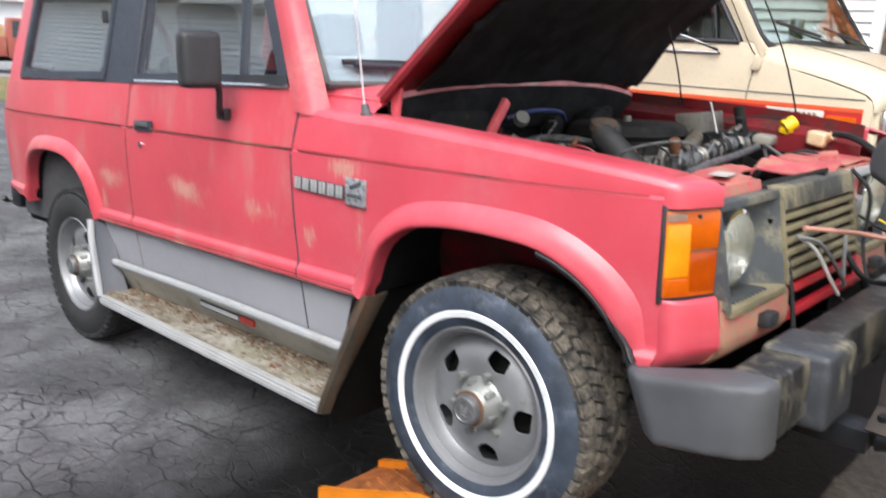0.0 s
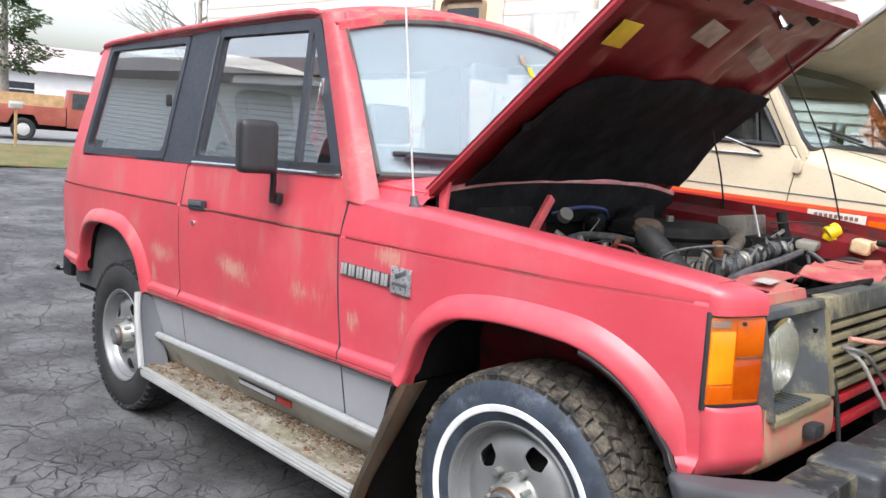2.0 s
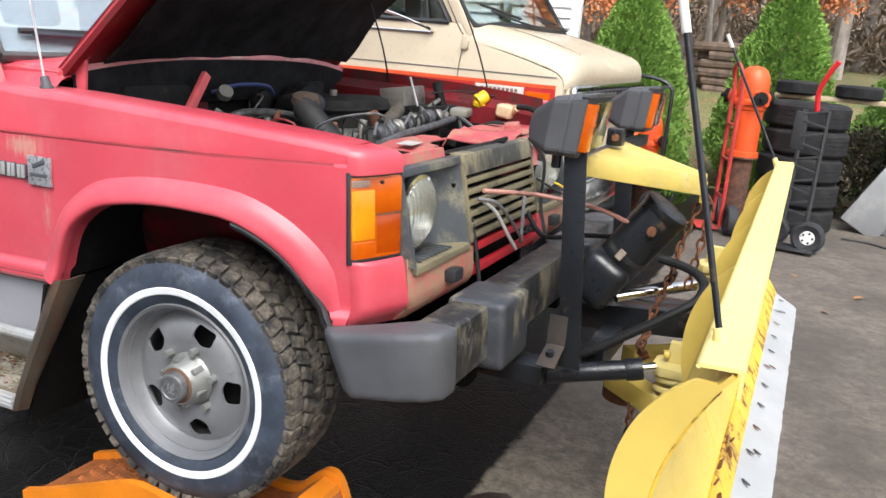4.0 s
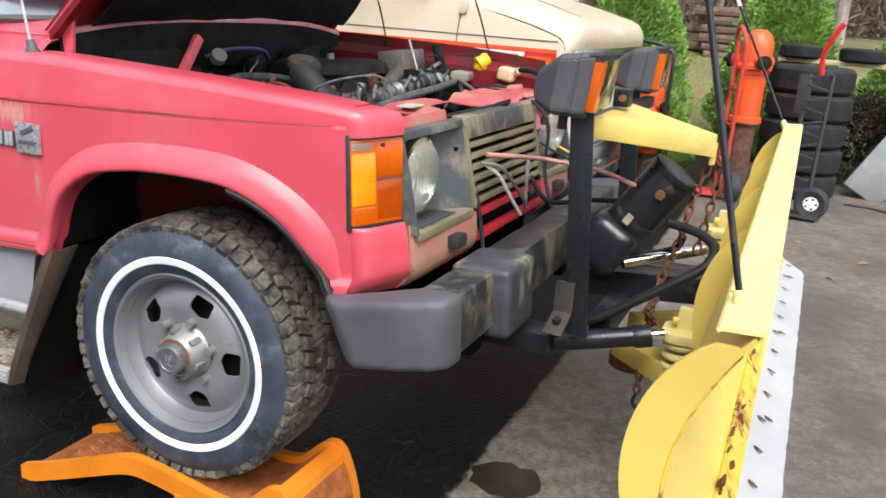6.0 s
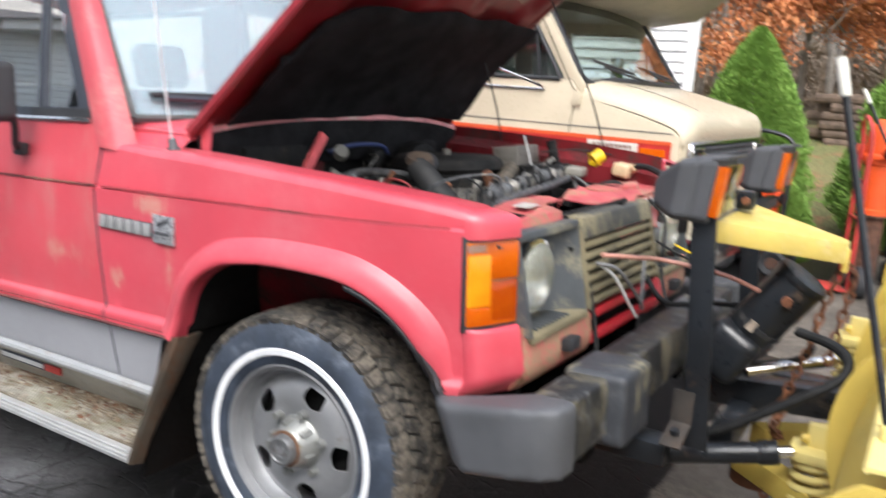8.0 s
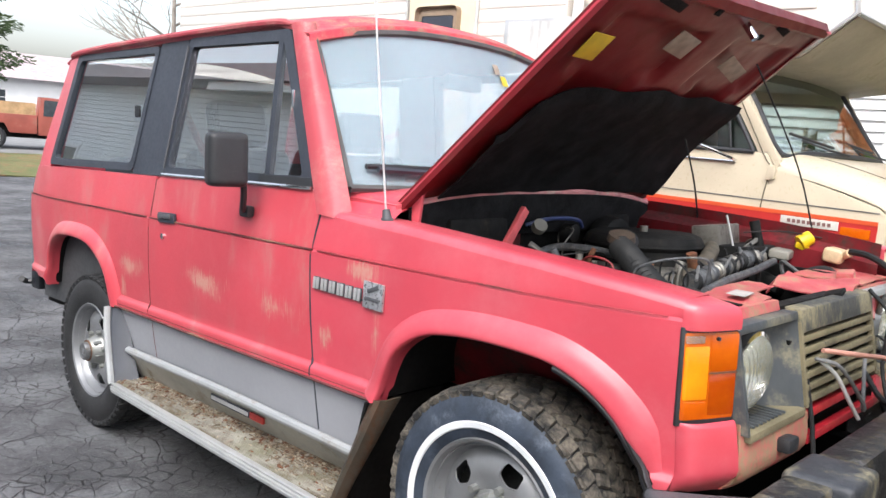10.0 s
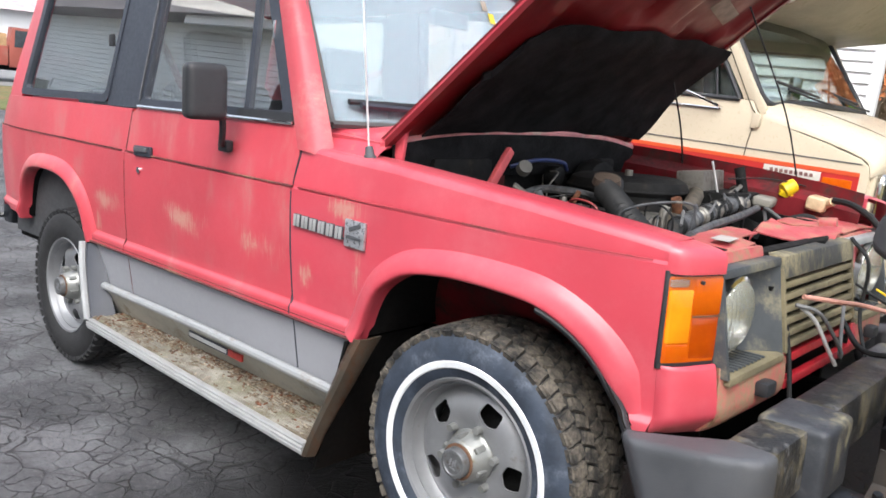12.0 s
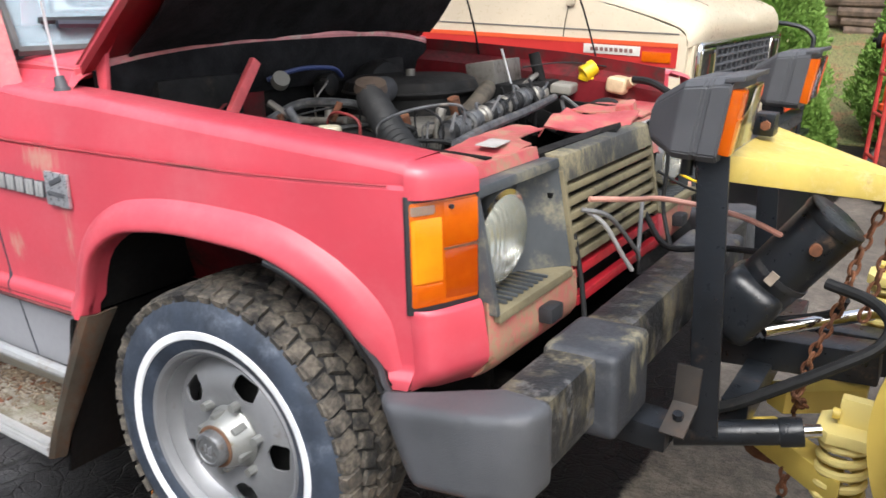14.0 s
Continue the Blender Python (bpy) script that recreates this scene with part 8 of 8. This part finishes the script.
def bare_tree(at, h, r, seed, label, leaf=None, count=0, lean=0.0):
    rng = random.Random(seed)
    tree = thing("tree", label, "tree", pose(*at), "yard trees")
    bm, tips = bmesh.new(), []
    trunk_top = V(lean, 0, h * 0.45)
    tube([V(0, 0, 0), V(lean * 0.4, 0.03, h * 0.2), trunk_top, V(lean * 1.6, -0.05, h * 0.8)], lambda f: r * (1 - 0.65 * f), 9, 4, bm)
    part("trunk", bm, bark, tree)
    bm = bmesh.new()
    for k in range(7):
        f = 0.35 + 0.6 * k / 6
        a = V(lean * f * 1.7, 0, h * 0.8 * f)
        g = rng.uniform(0, 2 * math.pi)
        branch(bm, a, V(math.cos(g), math.sin(g), rng.uniform(0.3, 0.9)).normalized(), h * rng.uniform(0.25, 0.4), r * 0.32, 1, rng, tips)
    part("branchwork", bm, bark, tree, smooth=0)
    if leaf:
        out = []
        for k in range(count):
            t = rng.choice(tips)
            p = t + unit(rng) * rng.uniform(0.05, 0.5)
            d = (unit(rng) + V(0, 0, -0.3)).normalized()
            out.append((p, d, d.cross(unit(rng)).normalized(), rng.uniform(0.05, 0.09), rng.uniform(0.04, 0.07)))
        leaves("crown", out, leaf, tree, "orange autumn leaves")
    return tree


bare_tree((-22.0, 9.6, 0), 7.5, 0.13, 5, "bare grey tree with thin twigs beside the road")
bare_tree((-27.0, 12.5, 0), 8.0, 0.15, 6, "bare grey tree with thin twigs beside the road")
for k, (x, y, h) in enumerate(((-1.5, 13.5, 4.8), (-0.7, 15.0, 4.4), (0.3, 15.6, 4.4), (-2.5, 12.8, 4.6), (-3.4, 15.0, 5.6), (-1.6, 16.0, 5.6))):
    bare_tree((x, y, 0.9), h, 0.09, 20 + k, "small maple with orange autumn leaves", orange_leaf, 20000)
rng = random.Random(4)
for k in range(26):
    x = -3.0 + 0.75 * k + rng.uniform(-0.3, 0.3)
    bare_tree((x, 19 + rng.uniform(-2.5, 9), 1.1), rng.uniform(8, 12), rng.uniform(0.08, 0.2), 60 + k, "tall bare woodland tree with grey bark", lean=rng.uniform(-0.6, 0.6))
# evergreen by the road
pine = thing("pine_tree", "dark green pine beyond the lawn", "tree", pose(-33.0, 7.3, 0))
part("trunk", rod((0, 0, 0), (0, 0, 9), 0.18, 0.03), bark, pine)
out = []
rng = random.Random(9)
for k in range(6000):
    f = rng.random()
    z = 2.0 + 7.5 * f
    a = rng.uniform(0, 6.283)
    rr = 2.0 * (1 - f) ** 0.8 * rng.uniform(0.4, 1.0) * (0.75 + 0.35 * math.sin(z * 5))
    p = V(rr * math.cos(a), rr * math.sin(a), z)
    d = (V(math.cos(a), math.sin(a), -0.2) + unit(rng) * 0.6).normalized()
    out.append((p, d, d.cross(unit(rng)).normalized(), rng.uniform(0.15, 0.3), 0.07))
leaves("crown", out, pine_green, pine, "drooping dark needles")
# far woods: low brush and slope
out = []
for k in range(22000):
    p = V(rng.uniform(-12, 30), rng.uniform(24, 34), rng.uniform(0.8, 4.5) * rng.random() + 1.3)
    d = (unit(rng) + V(0, 0, 0.8)).normalized()
    out.append((p, d, d.cross(unit(rng)).normalized(), rng.uniform(0.3, 0.9), rng.uniform(0.012, 0.05)))
brush = thing("woodland_brush", "brown leafless brush at the wood's edge", "brush", kind="stuff")
leaves("twigs", out, leaf_material("brush_brown", ((0.13, 0.10, 0.07), (0.24, 0.19, 0.14), (0.17, 0.12, 0.08))), brush, "tangle of brown twigs")
tagged(part("backdrop_hill", grid_sheet([[(x, y, 1.4 + 0.28 * (y - 30) + 1.2 * noise.noise((x * 0.08, y * 0.08, 0))) for y in steps(30, 70, 12)] for x in steps(-50, 70, 40)]), surface("leafy_hillside", (0.16, 0.12, 0.085), 0.95, vary=0.4, scale=1.0, dirt=(0.27, 0.22, 0.17), dirt_at=(0.45, 0.65), dirt_scale=2.0, bump=0.6, bump_scale=6)), "brown wooded hillside", "backdrop", kind="structure")
# stacked firewood
logs = thing("log_pile", "stack of split brown logs on the lawn", "log pile")
for i in range(6):
    for j in range(7 - i):
        part("log", rod((-0.55 + rng.uniform(-0.2, 0.2), 11.2, 0.98 + 0.13 * i), (0.55 + rng.uniform(-0.2, 0.2), 11.25, 0.98 + 0.13 * i + rng.uniform(-0.05, 0.05)), rng.uniform(0.065, 0.085), seg=9), surface("log_bark", (0.10, 0.07, 0.05), 0.9, vary=0.4, scale=8.0) if (i, j) == (0, 0) else bpy.data.materials["log_bark"], logs).location.y = 0.16 * j

# ---- things against the hedge ----
orange_paint = surface("hydrant_orange_paint", (0.72, 0.085, 0.014), 0.45, vary=0.12, scale=6.0, dirt=(0.30, 0.06, 0.02), dirt_at=(0.6, 0.8), bump=0.15, bump_scale=40)
truck_red = surface("hand_truck_red", (0.42, 0.035, 0.03), 0.45, vary=0.2, dirt=(0.20, 0.08, 0.05), dirt_at=(0.5, 0.75), dirt_scale=12.0)
pipe_rust = surface("hydrant_pipe_rust", (0.11, 0.05, 0.03), 0.85, vary=0.4, scale=14.0, dirt=(0.05, 0.03, 0.025), dirt_at=(0.45, 0.65), bump=0.5)


def cart_wheel(parent, at, r, hub):
    w = part("wheel", lathe([(r * 0.45, -0.03), (r * 0.8, -0.045), (r * 0.97, -0.035), (r, 0.0), (r * 0.97, 0.035), (r * 0.8, 0.045), (r * 0.45, 0.03)], 28), rubber, parent)
    w.location = at
    part("hub", lathe([(r * 0.47, -0.02), (r * 0.40, -0.032), (r * 0.2, -0.026), (0.0, -0.034)], 20), hub, w)
    # black discs set on the hub paint the shade of its holes
    for k in range(5):
        a = 2 * math.pi * k / 5
        part("hub_hole_disc", rod((r * 0.30 * math.cos(a), -0.034, r * 0.30 * math.sin(a)), (r * 0.30 * math.cos(a), -0.030, r * 0.30 * math.sin(a)), r * 0.07), black_plastic, w)
    return w


def hydrant(at, s, turn):
    h = thing("fire_hydrant", "orange fire hydrant on a rusty pipe beside a hand truck", "fire hydrant", pose(*at, 0, 0, turn) @ Matrix.Diagonal((s, s, s, 1)), "old hydrants")
    part("barrel", lathe([(0.135, 0.62), (0.135, 0.66), (0.115, 0.67), (0.115, 1.02), (0.128, 1.03), (0.128, 1.06), (0.150, 1.07), (0.150, 1.10), (0.13, 1.12), (0.132, 1.24), (0.122, 1.31), (0.098, 1.36), (0.06, 1.39), (0.0, 1.40)], 28, "z"), orange_paint, h)
    part("standpipe", lathe([(0.10, 0.06), (0.10, 0.60), (0.135, 0.605), (0.135, 0.62), (0.0, 0.62)], 24, "z"), pipe_rust, h)
    for a in (0, 120, 240):
        d = V(math.cos(radians(a)), math.sin(radians(a)), 0)
        noz = part("nozzle", rod(d * 0.10 + V(0, 0, 1.13), d * 0.19 + V(0, 0, 1.13), 0.055, bevel=0.006), orange_paint, h)
        part("nozzle_cap", rod(d * 0.19 + V(0, 0, 1.13), d * 0.225 + V(0, 0, 1.13), 0.062, seg=10, bevel=0.006), engine_black, noz)
        part("cap_nut", rod(d * 0.225 + V(0, 0, 1.13), d * 0.26 + V(0, 0, 1.13), 0.02, seg=5), engine_black, noz)
    for k in range(8):
        a = 2 * math.pi * k / 8
        part("flange_bolt", rod((0.138 * math.cos(a), 0.138 * math.sin(a), 1.055), (0.138 * math.cos(a), 0.138 * math.sin(a), 1.115), 0.012, seg=6), orange_paint, h)
    return h


hydrant((0.83, 5.25, 0.02), 1.0, -65)
hydrant((-0.03, 5.45, -0.30), 0.86, -35)


def red_hand_truck(at, turn):
    h = thing("hand_truck", "rusty red steel hand truck with black wheels", "hand truck", pose(*at, 0, 0, turn))
    for x in (-0.15, 0.15):
        part("rail", tube([(x, 0, 0.04), (x, 0, 0.5), (x, 0.0, 1.05)], 0.017, 8, 3), truck_red, h)
        cart_wheel(h, (x * 1.6, 0.06, 0.13), 0.13, pipe_rust)
    part("loop_handle", tube([(-0.15, 0, 1.05), (-0.15, 0.0, 1.24), (-0.13, -0.02, 1.36), (-0.05, -0.03, 1.42), (0.05, -0.03, 1.42), (0.13, -0.02, 1.36), (0.15, 0.0, 1.24), (0.15, 0, 1.05)], 0.017, 8, 4), truck_red, h)
    for z in (0.30, 0.62, 0.92):
        part("crossbar", rod((-0.15, 0, z), (0.15, 0, z), 0.014), truck_red, h)
    part("toe_plate", box((0.34, 0.18, 0.01), (0, -0.10, 0.03), (0, 0, 0), 0.003), truck_red, h)
    return h


red_hand_truck((0.725, 5.04, 0), -72)
# tyre stack
stack_rubber = surface("old_tyre_rubber", (0.016, 0.016, 0.017), 0.8, vary=0.25, scale=6.0, dirt=(0.055, 0.052, 0.046), dirt_at=(0.5, 0.75), dirt_scale=6.0, bump=0.3, bump_scale=80, spec=0.25)


def loose_tyre(at, r, w, rot=(0, 0, 0), group="stacked tyres"):
    t = thing("tyre", "worn black car tyre stacked flat beside the hedge", "tyre", pose(*at, *rot), group)
    part("casing", lathe([(r * 0.58, -w * 0.30), (r * 0.64, -w * 0.46), (r * 0.82, -w * 0.52), (r * 0.94, -w * 0.46), (r, -w * 0.36), (r, w * 0.36), (r * 0.94, w * 0.46), (r * 0.82, w * 0.52), (r * 0.64, w * 0.46), (r * 0.58, w * 0.30)], 48, "z"), stack_rubber, t)
    bm = bmesh.new()
    for k in range(44):
        for zz, da in ((-0.26, 0), (-0.09, 0.5), (0.09, 0), (0.26, 0.5)):
            b = box((0.005, 2 * math.pi * r / 44 * 1.03, w * 0.145), (r + 0.001, 0, zz * w))
            b.transform(pose(0, 0, 0, 0, 0, 360 * (k + da) / 44))
            merge(bm, b)
    part("tread", bm, stack_rubber, t, smooth=0)
    return t


for k in range(5):
    loose_tyre((1.30 + 0.02 * math.sin(3 * k), 5.62 + 0.02 * math.cos(5 * k), 0.115 + 0.228 * k), 0.35, 0.225)
shelf = thing("plank_shelf", "weathered plank laid over blocks behind the tyres", "plank")
part("plank", box((1.3, 0.24, 0.04), (1.62, 6.15, 1.17), (0, 0, 0), 0.005), surface("weathered_plank", (0.38, 0.31, 0.20), 0.8, vary=0.2), shelf)
for x in (1.1, 2.15):
    part("block", box((0.2, 0.2, 1.15), (x, 6.15, 0.575), (0, 0, 0), 0.01), pipe_rust, shelf)
loose_tyre((1.68, 6.12, 1.25), 0.20, 0.12, group="tyres on the plank")
loose_tyre((1.15, 6.10, 1.25), 0.18, 0.12, group="tyres on the plank")
# black plastic hand truck with red handle
ht = thing("plastic_hand_truck", "black plastic hand truck with red handle and white hubs", "hand truck", pose(1.36, 4.72, 0, 0, 0, -8))
for x in (-0.085, 0.085):
    part("rail", tube([(x, 0, 0.10), (x, 0.02, 0.6), (x, 0.05, 1.12)], 0.018, 8, 3), black_plastic, ht)
for k in range(11):
    z = 0.20 + 0.09 * k
    part("rung", box((0.17, 0.03, 0.02), (0, 0.02, z), (0, 14 if k % 2 else -14, 0), 0.005), black_plastic, ht)
part("side_plate", box((0.10, 0.04, 0.30), (-0.10, 0.03, 0.95), (0, 0, 0), 0.01), black_plastic, ht)
part("handle", tube([(0.0, 0.05, 1.10), (-0.01, 0.02, 1.26), (0.05, -0.02, 1.42), (0.10, -0.04, 1.50)], 0.020, 10, 5), surface("red_handle_plastic", (0.55, 0.02, 0.025), 0.35), ht, "curved red handle")
part("toe_plate", box((0.40, 0.22, 0.015), (0, -0.12, 0.03), (0, 0, 0), 0.004), black_plastic, ht)
white_hub = surface("white_hub", (0.75, 0.75, 0.73), 0.4, vary=0.05)
cart_wheel(ht, (0.13, -0.10, 0.13), 0.13, white_hub)
cart_wheel(ht, (-0.16, 0.02, 0.13), 0.13, white_hub)
# black cart handle loop
cart = thing("cart", "black tube-framed cart half hidden behind the plow", "cart")
part("handle_loop", tube([(-0.33, 5.15, 0.4), (-0.31, 5.15, 1.05), (-0.27, 5.15, 1.20), (-0.15, 5.15, 1.25), (0.05, 5.15, 1.23), (0.15, 5.15, 1.17), (0.17, 5.15, 1.05), (0.16, 5.15, 0.4)], 0.018, 8, 4), black_steel, cart)
part("deck", box((0.52, 0.6, 0.05), (-0.08, 5.35, 0.36), (0, 0, 0), 0.01), black_steel, cart)
for x in (-0.30, 0.14):
    cart_wheel(cart, (x, 5.1, 0.12), 0.12, pipe_rust)
    cart_wheel(cart, (x, 5.6, 0.12), 0.12, pipe_rust)
# low dark bush behind the panels
rng = random.Random(31)
bush = thing("bush", "low dark brown-green bush behind the leaning panels", "bush", pose(0, 0, 0))
dark_leaf = leaf_material("dark_bush_leaf", ((0.030, 0.032, 0.018), (0.055, 0.052, 0.030), (0.075, 0.060, 0.040)))
for x in (1.9, 2.4, 2.9):
    part("stem", rod((x, 6.6, 0), (x + 0.05, 6.62, 0.6), 0.02, 0.01), bark, bush)
out = []
for k in range(12000):
    x, y = rng.uniform(1.55, 3.4), rng.uniform(6.28, 6.95)
    top = 0.92 + 0.10 * noise.noise((x * 3, y * 3, 1)) - 0.5 * max(0.0, 1.75 - x) - 0.25 * abs(y - 6.6)
    d = (unit(rng) + V(0, -0.4, 0.4)).normalized()
    out.append((V(x, y, top * rng.random() ** 0.6), d, d.cross(unit(rng)).normalized(), rng.uniform(0.03, 0.07), rng.uniform(0.015, 0.03)))
leaves("crown", out, dark_leaf, bush, "dense dark foliage")
# leaning grey panels and a folded white chair
panel_grey = surface("galvanised_panel", (0.18, 0.185, 0.19), 0.5, 0.2, vary=0.1, scale=3.0, dirt=(0.3, 0.29, 0.27), dirt_at=(0.5, 0.8))
for k, (x, turn) in enumerate(((2.02, 30), (2.20, 33))):
    pn = thing("metal_panel", "grey sheet metal panel leaning against the hedge", "panel", pose(x + 0.04, 5.95 + 0.08 * k, 0.345, -12, turn, 0), "leaning panels")
    part("sheet", box((0.36, 0.05, 0.74), (0, 0, 0), (0, 0, 0), 0.008), panel_grey, pn)
chair = thing("folding_chair", "folded white plastic chair lying against the panels", "chair", pose(2.42, 5.75, 0.0, -14, 14, 0))
for x in (-0.2, 0.2):
    part("leg", box((0.035, 0.03, 0.85), (x, 0, 0.42), (0, 4, 0), 0.008), trim_white, chair)
    part("leg", box((0.035, 0.03, 0.75), (x * 0.8, -0.06, 0.38), (8, -6, 0), 0.008), trim_white, chair)
for k in range(5):
    part("slat", box((0.40, 0.02, 0.05), (0, -0.02, 0.32 + 0.10 * k), (0, 0, 0), 0.006), trim_white, chair)
part("seat", box((0.40, 0.03, 0.38), (0, -0.09, 0.40), (4, 0, 0), 0.01), trim_white, chair)
cord = thing("extension_cord", "black extension cord lying on the paving", "cord")
part("cable", tube([(1.75, 5.45, 0.008), (2.0, 5.40, 0.008), (2.3, 5.15, 0.008), (2.9, 5.25, 0.008)], 0.008, 6, 8), rubber, cord)
# fallen leaves and a wet patch on the paving
rng = random.Random(12)
fall = thing("fallen_leaves", "scattered dry brown leaves on the paving", "leaves", kind="stuff")
out = []
for k in range(70):
    x, y = rng.uniform(0.9, 4.5), rng.uniform(1.5, 6.6)
    if k > 24:
        x, y = rng.uniform(-12, -4), rng.uniform(-3, 6)
    a = rng.uniform(0, 6.283)
    d = V(math.cos(a), math.sin(a), 0.12).normalized()
    out.append((V(x, y, 0.006), d, V(-math.sin(a), math.cos(a), rng.uniform(-0.2, 0.2)), rng.uniform(0.03, 0.07), rng.uniform(0.02, 0.05)))
out.append((V(1.80, 3.42, 0.006), V(0.9, 0.3, 0.15), V(-0.3, 0.9, 0.1), 0.07, 0.05))
leaves("leaf", out, brown_leaf, fall, "dry curled leaf")
t = bmesh.new()
t.faces.new([t.verts.new((0.70 + (0.115 + 0.02 * noise.noise((math.cos(a) * 2, math.sin(a) * 2, 1))) * math.cos(a), -0.12 + (0.095 + 0.03 * noise.noise((math.cos(a) * 3, math.sin(a) * 3, 7))) * math.sin(a), 0.004)) for a in steps(0, 2 * math.pi, 40)[:-1]])
tagged(part("ground_stain", t, surface("wet_oil_stain", (0.022, 0.014, 0.010), 0.35, vary=0.3, scale=12.0)), "dark wet oil stain on the paving", "stain", kind="structure")

# ---- by the road: old pickup, mailbox post ----
pick = thing("pickup_truck", "old faded red pickup with wooden side boards at the roadside", "pickup truck", pose(-23.2, 5.02, 0.0, 0, 0, 74) @ Matrix.Diagonal((0.84, 0.84, 0.84, 1)))
maroon = surface("faded_maroon_paint", (0.30, 0.075, 0.055), 0.5, vary=0.15, scale=1.5, dirt=(0.3, 0.16, 0.12), dirt_at=(0.55, 0.8))
part("bed", prism([(-1.35, 0.55), (-0.45, 0.55), (-0.30, 0.85), (0.30, 0.85), (0.45, 0.55), (1.25, 0.55), (1.25, 1.15), (-1.35, 1.15)], -0.95, 0.95, "y", 0.03), maroon, pick)
part("cab", prism([(1.27, 0.50), (3.0, 0.50), (3.1, 1.05), (2.75, 1.12), (2.35, 1.72), (1.35, 1.75), (1.27, 1.1)], -0.93, 0.93, "y", 0.04), maroon, pick)
part("cab_window", prism([(1.42, 1.14), (2.60, 1.14), (2.25, 1.64), (1.44, 1.66)], -0.945, 0.945, "y"), pane_dark, pick)
part("nose", prism([(2.9, 0.50), (3.55, 0.50), (3.6, 1.0), (2.9, 1.08)], -0.93, 0.93, "y", 0.04), maroon, pick)
part("underbody", box((4.6, 1.5, 0.45), (1.1, 0, 0.62)), dark, pick)
for z in (1.21, 1.335, 1.46):
    for y in (-0.9, 0.9):
        part("side_board", box((2.5, 0.04, 0.12), (-0.05, y, z)), surface("old_board", (0.42, 0.27, 0.14), 0.8, vary=0.2) if (z, y) == (1.21, -0.9) else bpy.data.materials["old_board"], pick)
for x in (-1.2, 0.0, 1.15):
    for y in (-0.86, 0.86):
        part("stake", box((0.07, 0.04, 0.42), (x, y, 1.32)), bpy.data.materials["old_board"], pick)
for x in (0.0, 3.15):
    for y in (-0.86, 0.86):
        w = part("wheel", lathe([(0.20, -0.09), (0.30, -0.11), (0.36, -0.08), (0.37, 0.0), (0.36, 0.08), (0.30, 0.11), (0.20, 0.09)], 28), rubber, pick)
        w.location = (x, y, 0.37)
        part("hubcap", lathe([(0.20, -0.085), (0.12, -0.10), (0.0, -0.10), (0.0, 0.10), (0.12, 0.10), (0.20, 0.085)], 24), alu, w)
mail = thing("mailbox", "grey roadside mailbox on a wooden post in the lawn", "mailbox", pose(-19.6, 3.78, 0) @ Matrix.Diagonal((0.6, 0.6, 0.78, 1)))
part("post", box((0.10, 0.10, 1.25), (0, 0, 0.62), (0, 0, 0), 0.01), bpy.data.materials["old_board"], mail)
part("box", prism([(-0.09, 1.2), (0.09, 1.2), (0.09, 1.33), (0.05, 1.41), (-0.05, 1.41), (-0.09, 1.33)], -0.25, 0.25, "y", 0.005), alu, mail)
for x0, x1 in ((-20.9, -38),):
    tagged(part("road", grid_sheet([[(x0, -60, 0.008), (x0, 80, 0.008)], [(x1, -60, 0.008), (x1, 80, 0.008)]]), surface("road_asphalt", (0.22, 0.22, 0.22), 0.85, vary=0.15, scale=2.0, bump=0.3), None, "", 0), "grey asphalt road beyond the lawn", "road", kind="structure")
